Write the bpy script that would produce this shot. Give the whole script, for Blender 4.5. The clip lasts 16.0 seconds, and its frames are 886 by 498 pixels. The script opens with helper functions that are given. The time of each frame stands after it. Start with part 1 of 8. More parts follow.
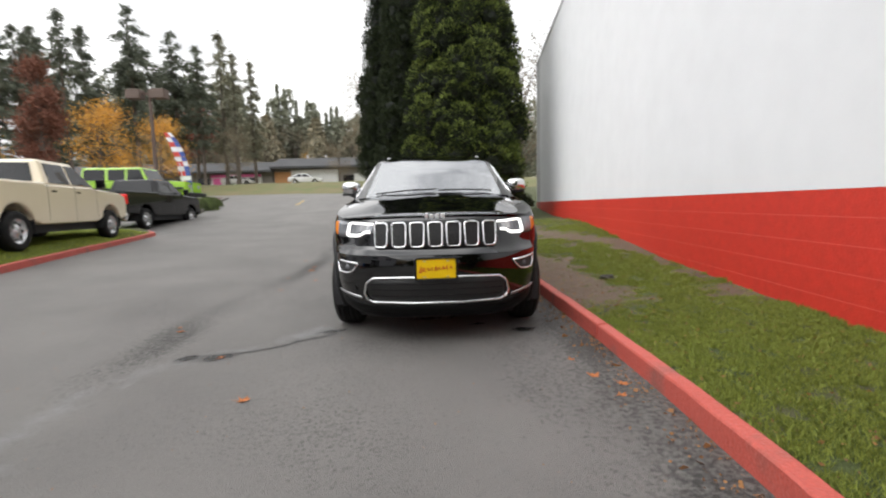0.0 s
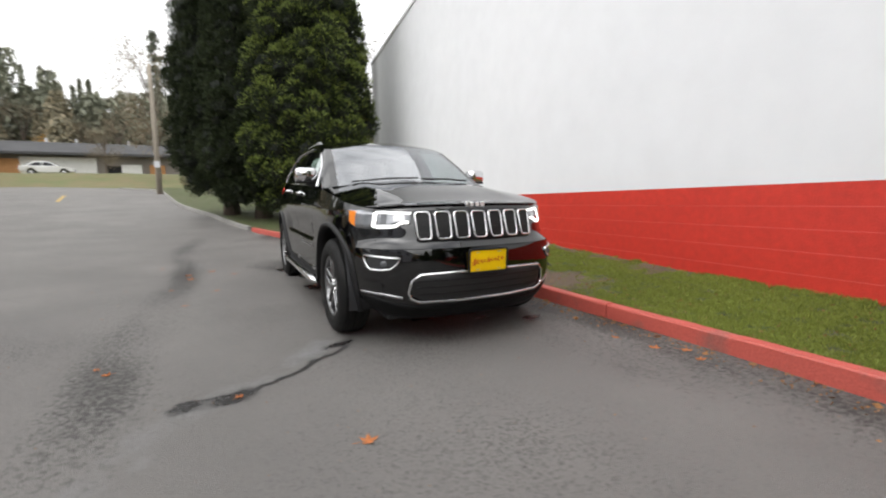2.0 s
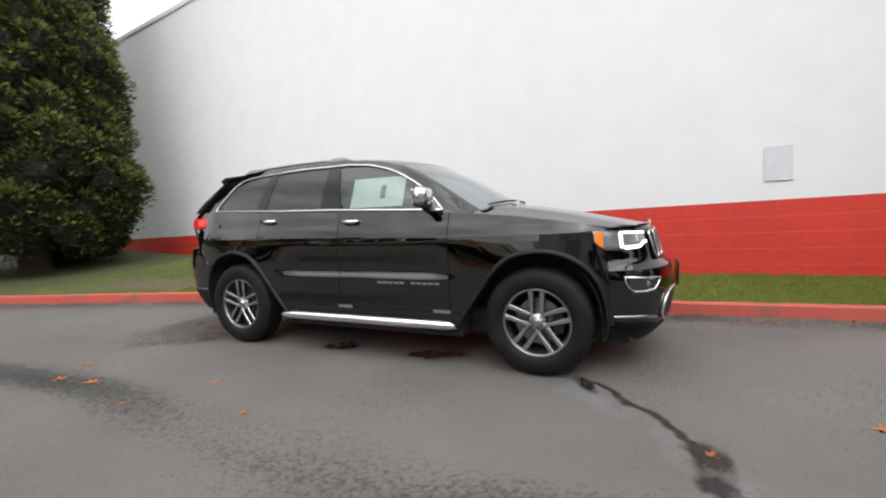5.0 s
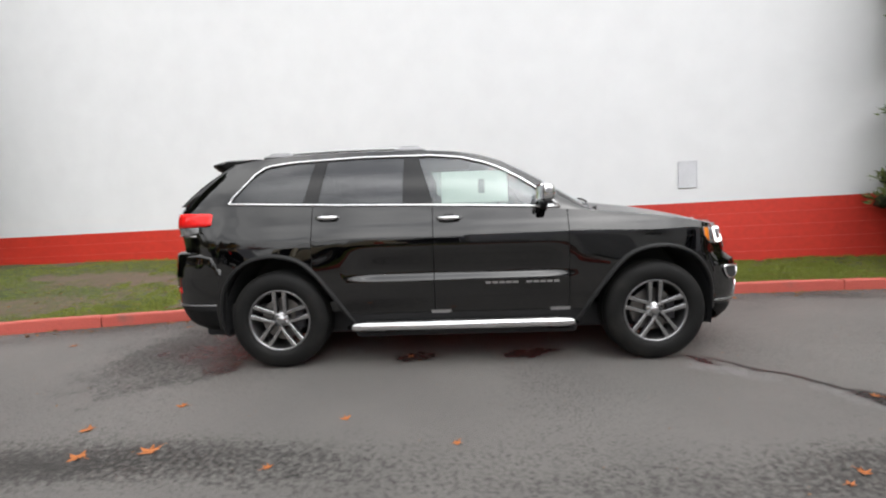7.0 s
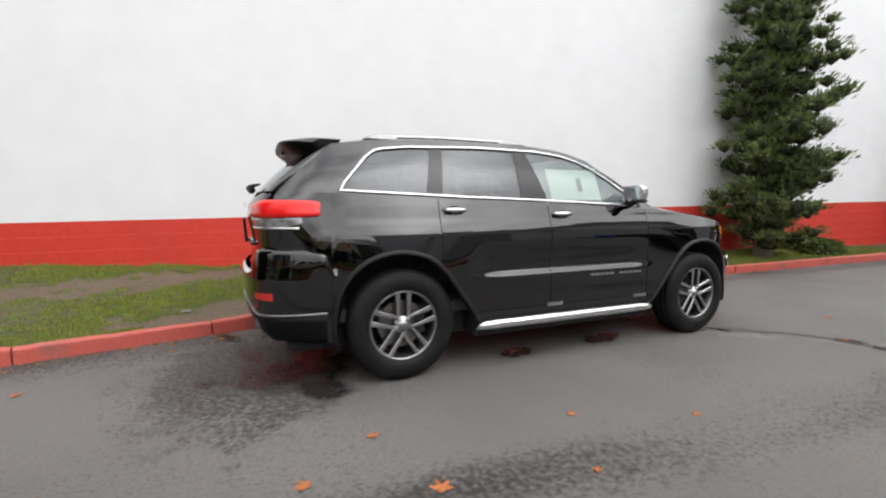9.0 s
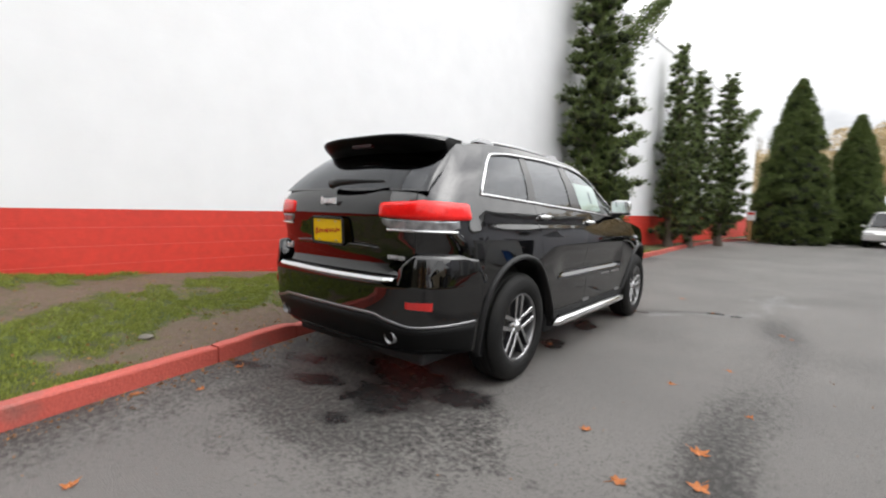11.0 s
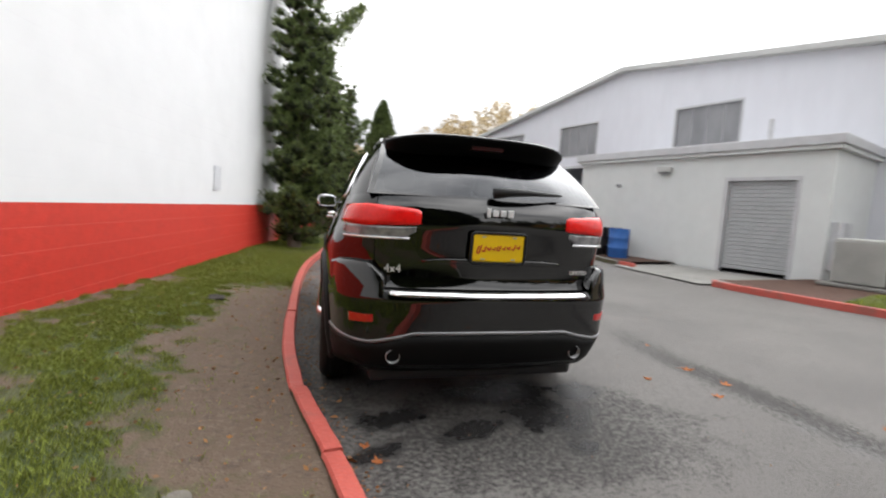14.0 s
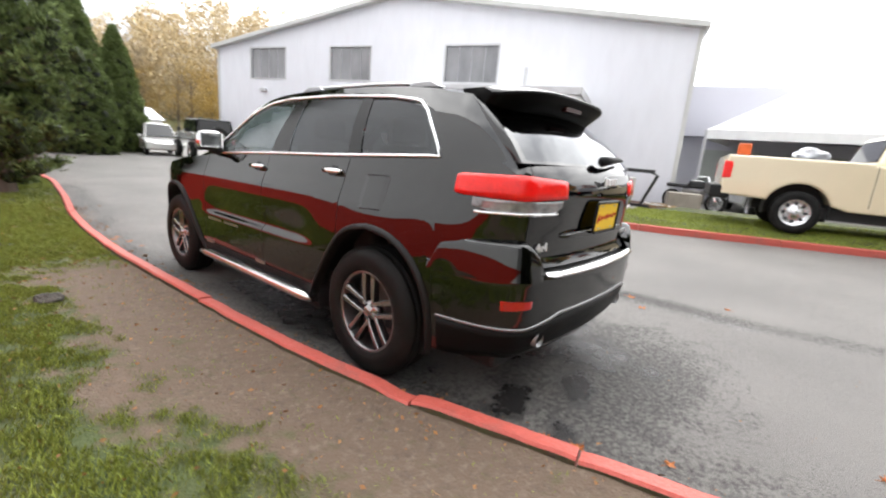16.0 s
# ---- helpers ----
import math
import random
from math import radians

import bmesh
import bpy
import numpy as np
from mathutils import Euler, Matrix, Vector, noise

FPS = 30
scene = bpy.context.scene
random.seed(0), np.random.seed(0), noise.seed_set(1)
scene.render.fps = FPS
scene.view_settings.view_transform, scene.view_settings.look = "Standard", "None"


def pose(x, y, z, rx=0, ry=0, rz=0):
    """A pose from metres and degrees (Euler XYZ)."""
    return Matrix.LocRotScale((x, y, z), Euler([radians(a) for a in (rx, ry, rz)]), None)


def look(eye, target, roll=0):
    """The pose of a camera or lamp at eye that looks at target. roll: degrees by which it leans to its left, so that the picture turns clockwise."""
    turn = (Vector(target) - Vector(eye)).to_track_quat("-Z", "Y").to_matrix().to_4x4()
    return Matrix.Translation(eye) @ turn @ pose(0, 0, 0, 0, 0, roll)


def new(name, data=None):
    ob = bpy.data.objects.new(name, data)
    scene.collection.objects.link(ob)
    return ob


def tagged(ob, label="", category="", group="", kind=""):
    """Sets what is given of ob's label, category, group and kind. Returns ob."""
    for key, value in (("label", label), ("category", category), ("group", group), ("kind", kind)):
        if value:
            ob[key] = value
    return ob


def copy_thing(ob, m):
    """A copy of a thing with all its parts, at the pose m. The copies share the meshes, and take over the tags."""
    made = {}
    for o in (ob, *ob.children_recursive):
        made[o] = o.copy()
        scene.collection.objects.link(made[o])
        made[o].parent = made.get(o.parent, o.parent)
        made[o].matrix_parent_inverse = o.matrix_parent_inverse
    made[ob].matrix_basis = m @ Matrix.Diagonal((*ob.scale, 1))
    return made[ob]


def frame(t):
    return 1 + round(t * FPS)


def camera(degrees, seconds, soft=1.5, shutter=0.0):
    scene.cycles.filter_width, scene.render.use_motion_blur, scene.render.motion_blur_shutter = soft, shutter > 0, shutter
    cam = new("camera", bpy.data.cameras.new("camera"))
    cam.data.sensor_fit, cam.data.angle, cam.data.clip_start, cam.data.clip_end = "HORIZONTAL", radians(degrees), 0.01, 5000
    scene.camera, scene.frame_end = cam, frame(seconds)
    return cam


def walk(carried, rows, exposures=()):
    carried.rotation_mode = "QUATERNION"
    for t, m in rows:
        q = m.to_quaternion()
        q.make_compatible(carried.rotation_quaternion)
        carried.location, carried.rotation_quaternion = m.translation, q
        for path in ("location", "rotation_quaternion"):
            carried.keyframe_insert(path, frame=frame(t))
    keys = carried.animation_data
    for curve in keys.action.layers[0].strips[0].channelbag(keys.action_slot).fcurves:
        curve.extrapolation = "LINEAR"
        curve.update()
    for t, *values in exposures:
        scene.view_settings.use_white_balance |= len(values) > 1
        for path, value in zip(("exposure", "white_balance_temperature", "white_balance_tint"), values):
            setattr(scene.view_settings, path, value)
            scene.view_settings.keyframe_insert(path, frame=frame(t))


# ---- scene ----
cam = camera(90.90, 16.0, 2.1, 0.5)
PATH = [
    (0.0, (-0.004, -5.707, 1.083), (0.032, -3.717, 0.884), -1.46),
    (0.5, (-0.248, -5.658, 1.056), (-0.004, -3.683, 0.858), -0.03),
    (1.0, (-0.673, -5.538, 1.022), (-0.231, -3.597, 0.824), 0.17),
    (1.5, (-1.168, -5.301, 1.026), (-0.532, -3.416, 0.822), -0.06),
    (2.0, (-1.692, -5.013, 1.025), (-0.795, -3.238, 0.808), -0.99),
    (2.5, (-2.171, -4.634, 1.025), (-1.117, -2.949, 0.803), 0.59),
    (3.0, (-2.605, -4.206, 1.064), (-1.272, -2.730, 0.848), -3.93),
    (3.5, (-2.967, -3.713, 1.087), (-1.535, -2.333, 0.872), -2.65),
    (4.0, (-3.343, -3.223, 1.114), (-1.767, -2.014, 0.883), -3.06),
    (4.2, (-3.479, -3.008, 1.096), (-1.849, -1.864, 0.905), -2.97),
    (6.3, (-4.239, -0.800, 1.167), (-2.272, -0.487, 0.991), -2.96),
    (6.5, (-4.244, -0.561, 1.186), (-2.265, -0.324, 1.016), -2.54),
    (7.0, (-4.250, 0.055, 1.196), (-2.258, 0.107, 1.026), -3.03),
    (7.5, (-4.163, 0.634, 1.196), (-2.179, 0.455, 1.016), -1.79),
    (8.0, (-4.066, 1.243, 1.190), (-2.110, 0.878, 0.988), -1.43),
    (8.5, (-3.912, 1.785, 1.204), (-1.997, 1.238, 1.025), -0.99),
    (9.0, (-3.724, 2.359, 1.217), (-1.897, 1.569, 1.027), -1.22),
    (9.2, (-3.640, 2.570, 1.225), (-1.838, 1.731, 1.003), -0.47),
    (11.3, (-2.080, 4.354, 1.254), (-0.998, 2.687, 1.028), 0.23),
    (11.5, (-1.859, 4.445, 1.252), (-0.885, 2.718, 0.990), -0.59),
    (12.0, (-1.304, 4.671, 1.259), (-0.598, 2.813, 1.033), 1.07),
    (12.5, (-0.744, 4.796, 1.267), (-0.296, 2.853, 1.106), 2.39),
    (13.0, (-0.160, 4.865, 1.266), (-0.041, 2.874, 1.109), 2.59),
    (13.5, (0.380, 4.841, 1.249), (0.230, 2.855, 1.068), 3.06),
    (14.0, (0.921, 4.676, 1.276), (0.408, 2.751, 1.098), 3.56),
    (14.5, (1.425, 4.464, 1.287), (0.567, 2.674, 1.038), 3.49),
    (15.0, (1.877, 4.118, 1.317), (0.796, 2.452, 1.085), 3.32),
    (15.5, (2.256, 3.735, 1.375), (0.934, 2.282, 0.998), 2.43),
    (16.0, (2.500, 3.322, 1.365), (1.005, 2.066, 0.931), 4.88),
]
STOPS = [(0.0, 0.58), (4.0, 0.58), (9.0, 0.58), (12.0, 0.74), (14.0, 0.74), (15.0, 1.06), (16.0, 1.38)]
walk(cam, [(t, look(eye, target, roll)) for t, eye, target, roll in PATH], STOPS)

# ---- world and light: bright overcast ----
wd = bpy.data.worlds.new("overcast_sky")
scene.world = wd
wd.use_nodes = True
wn, wl = wd.node_tree.nodes, wd.node_tree.links
wn.clear()
w_out = wn.new("ShaderNodeOutputWorld")
w_bg = wn.new("ShaderNodeBackground")
w_sky = wn.new("ShaderNodeTexSky")
w_sky.sky_type = "NISHITA"
w_sky.sun_disc = False
w_sky.sun_elevation = radians(48)
w_sky.sun_rotation = radians(236)
w_sky.air_density, w_sky.dust_density, w_sky.ozone_density = 1.0, 6.0, 0.5
w_hsv = wn.new("ShaderNodeHueSaturation")
w_hsv.inputs["Saturation"].default_value = 0.10
w_tc = wn.new("ShaderNodeTexCoord")
w_map = wn.new("ShaderNodeMapping")
w_map.inputs["Scale"].default_value = (1.0, 1.0, 2.6)
w_noise = wn.new("ShaderNodeTexNoise")
w_noise.inputs["Scale"].default_value = 1.7
w_noise.inputs["Detail"].default_value = 6
w_noise.inputs["Roughness"].default_value = 0.55
w_ramp = wn.new("ShaderNodeValToRGB")
w_ramp.color_ramp.elements[0].position, w_ramp.color_ramp.elements[0].color = 0.37, (4.5, 4.65, 4.95, 1)
w_ramp.color_ramp.elements[1].position, w_ramp.color_ramp.elements[1].color = 0.60, (12.5, 12.5, 12.5, 1)
w_mix = wn.new("ShaderNodeMixRGB")
w_mix.inputs["Fac"].default_value = 0.88
w_bg.inputs["Strength"].default_value = 0.115
wl.new(w_sky.outputs["Color"], w_hsv.inputs["Color"])
wl.new(w_tc.outputs["Generated"], w_map.inputs["Vector"])
wl.new(w_map.outputs["Vector"], w_noise.inputs["Vector"])
wl.new(w_noise.outputs["Fac"], w_ramp.inputs["Fac"])
wl.new(w_hsv.outputs["Color"], w_mix.inputs["Color1"])
wl.new(w_ramp.outputs["Color"], w_mix.inputs["Color2"])
# thin cloud: brighter overhead and widely round the hidden sun
w_dot = wn.new("ShaderNodeVectorMath")
w_dot.operation = "DOT_PRODUCT"
w_dot.inputs[1].default_value = Vector((-30, -20, 42)).normalized()
w_sep = wn.new("ShaderNodeSeparateXYZ")
w_sun = wn.new("ShaderNodeMath")
w_sun.operation = "MAXIMUM"
w_sun.inputs[1].default_value = 0.0
w_pow = wn.new("ShaderNodeMath")
w_pow.operation = "POWER"
w_pow.inputs[1].default_value = 4.0
w_glow = wn.new("ShaderNodeMath")
w_glow.operation = "MULTIPLY_ADD"
w_glow.inputs[1].default_value = 1.15
w_up = wn.new("ShaderNodeMath")
w_up.operation = "MULTIPLY_ADD"
w_up.inputs[1].default_value, w_up.inputs[2].default_value = 0.60, 0.62
w_mul = wn.new("ShaderNodeVectorMath")
w_mul.operation = "SCALE"
wl.new(w_tc.outputs["Generated"], w_dot.inputs[0])
wl.new(w_tc.outputs["Generated"], w_sep.inputs["Vector"])
wl.new(w_dot.outputs["Value"], w_sun.inputs[0])
wl.new(w_sun.outputs["Value"], w_pow.inputs[0])
wl.new(w_sep.outputs["Z"], w_up.inputs[0])
wl.new(w_pow.outputs["Value"], w_glow.inputs[0])
wl.new(w_up.outputs["Value"], w_glow.inputs[2])
wl.new(w_mix.outputs["Color"], w_mul.inputs[0])
wl.new(w_glow.outputs["Value"], w_mul.inputs["Scale"])
wl.new(w_mul.outputs["Vector"], w_bg.inputs["Color"])
wl.new(w_bg.outputs["Background"], w_out.inputs["Surface"])

sun = new("sun", bpy.data.lights.new("sun", "SUN"))
sun.data.energy, sun.data.angle, sun.data.color = 0.50, radians(110), (1.0, 0.97, 0.93)
sun.matrix_world = look((-30, -20, 42), (0, 0, 0))

# ---- materials ----
def mat(name, colour, rough=0.6, metal=0.0, dark=None, scale=4.0, amount=0.5, fine=60.0, bump=0.0, bump_scale=80.0,
        spread=0.0, coat=0.0, spec=0.5, alpha=1.0, low=0.35, high=0.7, stretch=(1, 1, 1), world=True):
    """A surface with two scales of variation: patches towards the colour dark, fine grain, relief, and a change from piece to piece."""
    m = bpy.data.materials.new(name)
    m.use_nodes = True
    n, l = m.node_tree.nodes, m.node_tree.links
    b = n["Principled BSDF"]
    b.inputs["Roughness"].default_value = rough
    b.inputs["Metallic"].default_value = metal
    b.inputs["Coat Weight"].default_value = coat
    b.inputs["Coat Roughness"].default_value = 0.03
    b.inputs["Specular IOR Level"].default_value = spec
    dark = dark or tuple(c * 0.6 for c in colour)
    geo = n.new("ShaderNodeNewGeometry")
    tc = n.new("ShaderNodeTexCoord")
    mp = n.new("ShaderNodeMapping")
    mp.inputs["Scale"].default_value = stretch
    l.new(geo.outputs["Position"] if world else tc.outputs["Object"], mp.inputs["Vector"])
    big = n.new("ShaderNodeTexNoise")
    big.inputs["Scale"].default_value, big.inputs["Detail"].default_value = scale, 6
    l.new(mp.outputs["Vector"], big.inputs["Vector"])
    ramp = n.new("ShaderNodeMapRange")
    ramp.inputs["From Min"].default_value, ramp.inputs["From Max"].default_value = low, high
    l.new(big.outputs["Fac"], ramp.inputs["Value"])
    sc = n.new("ShaderNodeMath")
    sc.operation = "MULTIPLY"
    sc.inputs[1].default_value = amount
    l.new(ramp.outputs["Result"], sc.inputs[0])
    mix = n.new("ShaderNodeMixRGB")
    mix.inputs["Color1"].default_value = (*colour, 1)
    mix.inputs["Color2"].default_value = (*dark, 1)
    l.new(sc.outputs["Value"], mix.inputs["Fac"])
    grain = n.new("ShaderNodeTexNoise")
    grain.inputs["Scale"].default_value, grain.inputs["Detail"].default_value = fine, 3
    l.new(mp.outputs["Vector"], grain.inputs["Vector"])
    gr = n.new("ShaderNodeMapRange")
    gr.inputs["To Min"].default_value, gr.inputs["To Max"].default_value = 1 - 0.35 * amount, 1 + 0.35 * amount
    l.new(grain.outputs["Fac"], gr.inputs["Value"])
    mul = n.new("ShaderNodeMixRGB")
    mul.blend_type = "MULTIPLY"
    mul.inputs["Fac"].default_value = 1.0
    l.new(mix.outputs["Color"], mul.inputs["Color1"])
    l.new(gr.outputs["Result"], mul.inputs["Color2"])
    out = mul.outputs["Color"]
    if spread:
        oi = n.new("ShaderNodeObjectInfo")
        add = n.new("ShaderNodeMath")
        add.operation = "ADD"
        l.new(oi.outputs["Random"], add.inputs[0])
        l.new(geo.outputs["Random Per Island"], add.inputs[1])
        fr = n.new("ShaderNodeMath")
        fr.operation = "FRACT"
        l.new(add.outputs["Value"], fr.inputs[0])
        mr = n.new("ShaderNodeMapRange")
        mr.inputs["To Min"].default_value, mr.inputs["To Max"].default_value = 1 - spread, 1 + spread
        l.new(fr.outputs["Value"], mr.inputs["Value"])
        m2 = n.new("ShaderNodeMixRGB")
        m2.blend_type = "MULTIPLY"
        m2.inputs["Fac"].default_value = 1.0
        l.new(out, m2.inputs["Color1"])
        l.new(mr.outputs["Result"], m2.inputs["Color2"])
        out = m2.outputs["Color"]
    l.new(out, b.inputs["Base Color"])
    if bump:
        bn = n.new("ShaderNodeTexNoise")
        bn.inputs["Scale"].default_value, bn.inputs["Detail"].default_value = bump_scale, 4
        l.new(mp.outputs["Vector"], bn.inputs["Vector"])
        bp = n.new("ShaderNodeBump")
        bp.inputs["Strength"].default_value, bp.inputs["Distance"].default_value = bump, 0.02
        l.new(bn.outputs["Fac"], bp.inputs["Height"])
        l.new(bp.outputs["Normal"], b.inputs["Normal"])
    return m


def glass(name, colour, alpha, rough=0.02):
    """Thin tinted window glass: part see-through, part mirror."""
    m = bpy.data.materials.new(name)
    m.use_nodes = True
    n, l = m.node_tree.nodes, m.node_tree.links
    n.clear()
    o = n.new("ShaderNodeOutputMaterial")
    t = n.new("ShaderNodeBsdfTransparent")
    t.inputs["Color"].default_value = (*colour, 1)
    g = n.new("ShaderNodeBsdfGlossy")
    g.inputs["Roughness"].default_value = rough
    g.inputs["Color"].default_value = (0.95, 0.97, 1.0, 1)
    fr = n.new("ShaderNodeLayerWeight")
    fr.inputs["Blend"].default_value = 0.5
    p5 = n.new("ShaderNodeMath")
    p5.operation = "POWER"
    p5.inputs[1].default_value = 5.0
    l.new(fr.outputs["Facing"], p5.inputs[0])
    ad = n.new("ShaderNodeMath")
    ad.operation = "MULTIPLY_ADD"
    ad.inputs[1].default_value, ad.inputs[2].default_value = 0.9, alpha + 0.10
    ad.use_clamp = True
    mx = n.new("ShaderNodeMixShader")
    l.new(p5.outputs["Value"], ad.inputs[0])
    l.new(ad.outputs["Value"], mx.inputs["Fac"])
    l.new(t.outputs["BSDF"], mx.inputs[1])
    l.new(g.outputs["BSDF"], mx.inputs[2])
    l.new(mx.outputs["Shader"], o.inputs["Surface"])
    return m


def layered(m, rows):
    """Lay further colours over a material where the mesh's named masks say so: rows of (mask, colour, roughness, noise scale, noise weight, low, high)."""
    n, l = m.node_tree.nodes, m.node_tree.links
    b = n["Principled BSDF"]
    geo = n.new("ShaderNodeNewGeometry")
    col = b.inputs["Base Color"].links[0].from_socket
    rough = None
    for mask, colour, rgh, scale, weight, low, high in rows:
        at = n.new("ShaderNodeAttribute")
        at.attribute_name = mask
        ns = n.new("ShaderNodeTexNoise")
        ns.inputs["Scale"].default_value, ns.inputs["Detail"].default_value, ns.inputs["Roughness"].default_value = scale, 7, 0.7
        l.new(geo.outputs["Position"], ns.inputs["Vector"])
        ad = n.new("ShaderNodeMath")
        ad.operation = "MULTIPLY_ADD"
        ad.inputs[1].default_value = weight
        l.new(ns.outputs["Fac"], ad.inputs[0])
        l.new(at.outputs["Fac"], ad.inputs[2])
        mr = n.new("ShaderNodeMapRange")
        mr.inputs["From Min"].default_value, mr.inputs["From Max"].default_value = low + 0.5 * weight, high + 0.5 * weight
        l.new(ad.outputs["Value"], mr.inputs["Value"])
        mx = n.new("ShaderNodeMixRGB")
        l.new(mr.outputs["Result"], mx.inputs["Fac"])
        l.new(col, mx.inputs["Color1"])
        mx.inputs["Color2"].default_value = (*colour, 1)
        col = mx.outputs["Color"]
        rm = n.new("ShaderNodeMapRange")
        l.new(mr.outputs["Result"], rm.inputs["Value"])
        rm.inputs["To Max"].default_value = rgh
        if rough is None:
            rm.inputs["To Min"].default_value = b.inputs["Roughness"].default_value
        else:
            l.new(rough, rm.inputs["To Min"])
        rough = rm.outputs["Result"]
    l.new(col, b.inputs["Base Color"])
    l.new(rough, b.inputs["Roughness"])
    # water fills the grain: the relief goes where the surface is wet
    for bp in [q for q in n if q.type == "BUMP"]:
        flat = n.new("ShaderNodeMapRange")
        flat.inputs["From Min"].default_value, flat.inputs["From Max"].default_value = 0.15, 0.45
        flat.inputs["To Min"].default_value, flat.inputs["To Max"].default_value = 0.06, bp.inputs["Strength"].default_value
        l.new(rough, flat.inputs["Value"])
        l.new(flat.outputs["Result"], bp.inputs["Strength"])
    return m


M_ASPHALT = layered(mat("asphalt", (0.170, 0.161, 0.152), 0.58, dark=(0.124, 0.118, 0.112), scale=0.7, amount=0.85, fine=130, bump=0.6, bump_scale=150, spec=0.24),
                    [("pale", (0.19, 0.19, 0.19), 0.34, 6, 1.5, 0.30, 1.1), ("worn", (0.040, 0.038, 0.036), 0.55, 34, 3.2, 0.40, 1.05), ("grit", (0.062, 0.059, 0.056), 0.7, 60, 3.4, 0.52, 1.15), ("grit", (0.26, 0.25, 0.24), 0.7, 95, 4.0, 1.05, 1.7), ("grit", (0.045, 0.042, 0.040), 0.5, 7, 6.0, 1.55, 1.90), ("crack", (0.028, 0.027, 0.026), 0.36, 24, 0.9, 0.35, 0.60), ("stain", (0.023, 0.022, 0.022), 0.27, 11, 2.0, 0.30, 0.85)])
M_GRASS = layered(mat("grass_turf", (0.050, 0.068, 0.015), 0.85, dark=(0.078, 0.068, 0.032), scale=2.3, amount=0.7, fine=55, bump=0.8, bump_scale=70, low=0.4, high=0.65),
                  [("earth", (0.122, 0.086, 0.060), 0.9, 10, 2.4, 0.25, 0.85), ("earth", (0.180, 0.138, 0.104), 0.9, 26, 3.6, 1.05, 1.7), ("earth", (0.075, 0.056, 0.044), 0.9, 14, 3.6, 1.15, 1.7)])
M_RED_WALL = mat("red_painted_blockwork", (0.62, 0.040, 0.022), 0.55, dark=(0.50, 0.03, 0.02), scale=0.9, amount=0.6, fine=14, bump=0.25, bump_scale=60)
M_KERB = mat("red_kerb_paint", (0.47, 0.090, 0.068), 0.50, dark=(0.17, 0.100, 0.085), scale=3.2, amount=0.8, fine=70, bump=0.35, bump_scale=60, low=0.55, high=0.72)
M_KERBBACK = mat("mossy_bare_kerb_back", (0.085, 0.066, 0.046), 0.9, dark=(0.070, 0.082, 0.028), scale=9, amount=0.9, fine=60, bump=0.6)
M_CONCRETE = mat("bare_concrete", (0.27, 0.262, 0.245), 0.8, scale=1.5, amount=0.5, fine=60, bump=0.4)
M_SIDING = mat("grey_white_metal_siding", (0.70, 0.705, 0.76), 0.5, dark=(0.64, 0.65, 0.71), scale=0.3, amount=0.2, fine=3, stretch=(1, 1, 0.3))
M_ROOF_EDGE = mat("eave_metal", (0.55, 0.55, 0.54), 0.5, scale=1, amount=0.4)
M_DARK = mat("dark_interior", (0.02, 0.02, 0.022), 0.7)
M_BARK = mat("reddish_bark", (0.062, 0.043, 0.032), 0.9, scale=6, amount=0.7, bump=0.8, stretch=(1, 1, 0.15))
M_PAINT = mat("black_car_paint", (0.0008, 0.0008, 0.0010), 0.02, spec=0.88, amount=0.1, scale=1)

# ---- building tools ----
SLOPE = 0.0202


KERB_X = [(-40, -4.4), (-30, -1.6), (-22, 0.25), (-17, 0.72), (-13, 0.78), (-9, 0.79), (-6.3, 1.02), (-5, 1.17), (-4.4, 1.225), (-3.5, 1.27), (-2.2, 1.283), (-1.3, 1.255), (-0.5, 1.225), (0.3, 1.19), (1.0, 1.15), (1.55, 1.085), (2.05, 1.005),
          (2.8, 0.812), (3.3, 0.70), (3.8, 0.585), (4.25, 0.48), (5.2, 0.22), (7.1, -0.39), (9, -0.87), (11.5, -1.42), (14.3, -2.05), (18.8, -3.35), (22, -3.9), (31, -5.3), (33, -6.4), (34.5, -9.0)]


def smooth01(v, a, b):
    t = min(max((v - a) / (b - a), 0), 1)
    return t * t * (3 - 2 * t)


def lerp(table, v):
    """Value at v of a table of (key, value) pairs."""
    if v <= table[0][0]:
        return table[0][1]
    for (a, p), (b, q) in zip(table, table[1:]):
        if v <= b:
            return p + (q - p) * (v - a) / (b - a)
    return table[-1][1]


def ground_z(x, y):
    """Height of the drive: gentle by the car, level beyond it, a ramp up to the street, rising a little to the far side and at the kerb."""
    if y < 7:
        z = SLOPE * y if y > -2 else SLOPE * -2 - 0.0072 * max(-8 - y, 0)
    else:
        d = y - 7
        z = SLOPE * 7
        z += SLOPE * d + (0.082 - SLOPE) * d * d / 12 if d < 6 else SLOPE * 6 + (0.082 - SLOPE) * 3 + 0.082 * (min(d, 29) - 6)
    z += 0.02 * min(max(-x - 2.5, 0), 10)
    if -40 < y < 34:
        z += 0.012 * smooth01(x, lerp(KERB_X, y) - 0.32, lerp(KERB_X, y) - 0.02)
    return z


def mesh_of(bm, name, material, smooth=False):
    me = bpy.data.meshes.new(name)
    bm.normal_update()
    bm.to_mesh(me)
    bm.free()
    for m in (material if isinstance(material, (list, tuple)) else [material]):
        me.materials.append(m)
    if smooth:
        for p in me.polygons:
            p.use_smooth = True
    return me


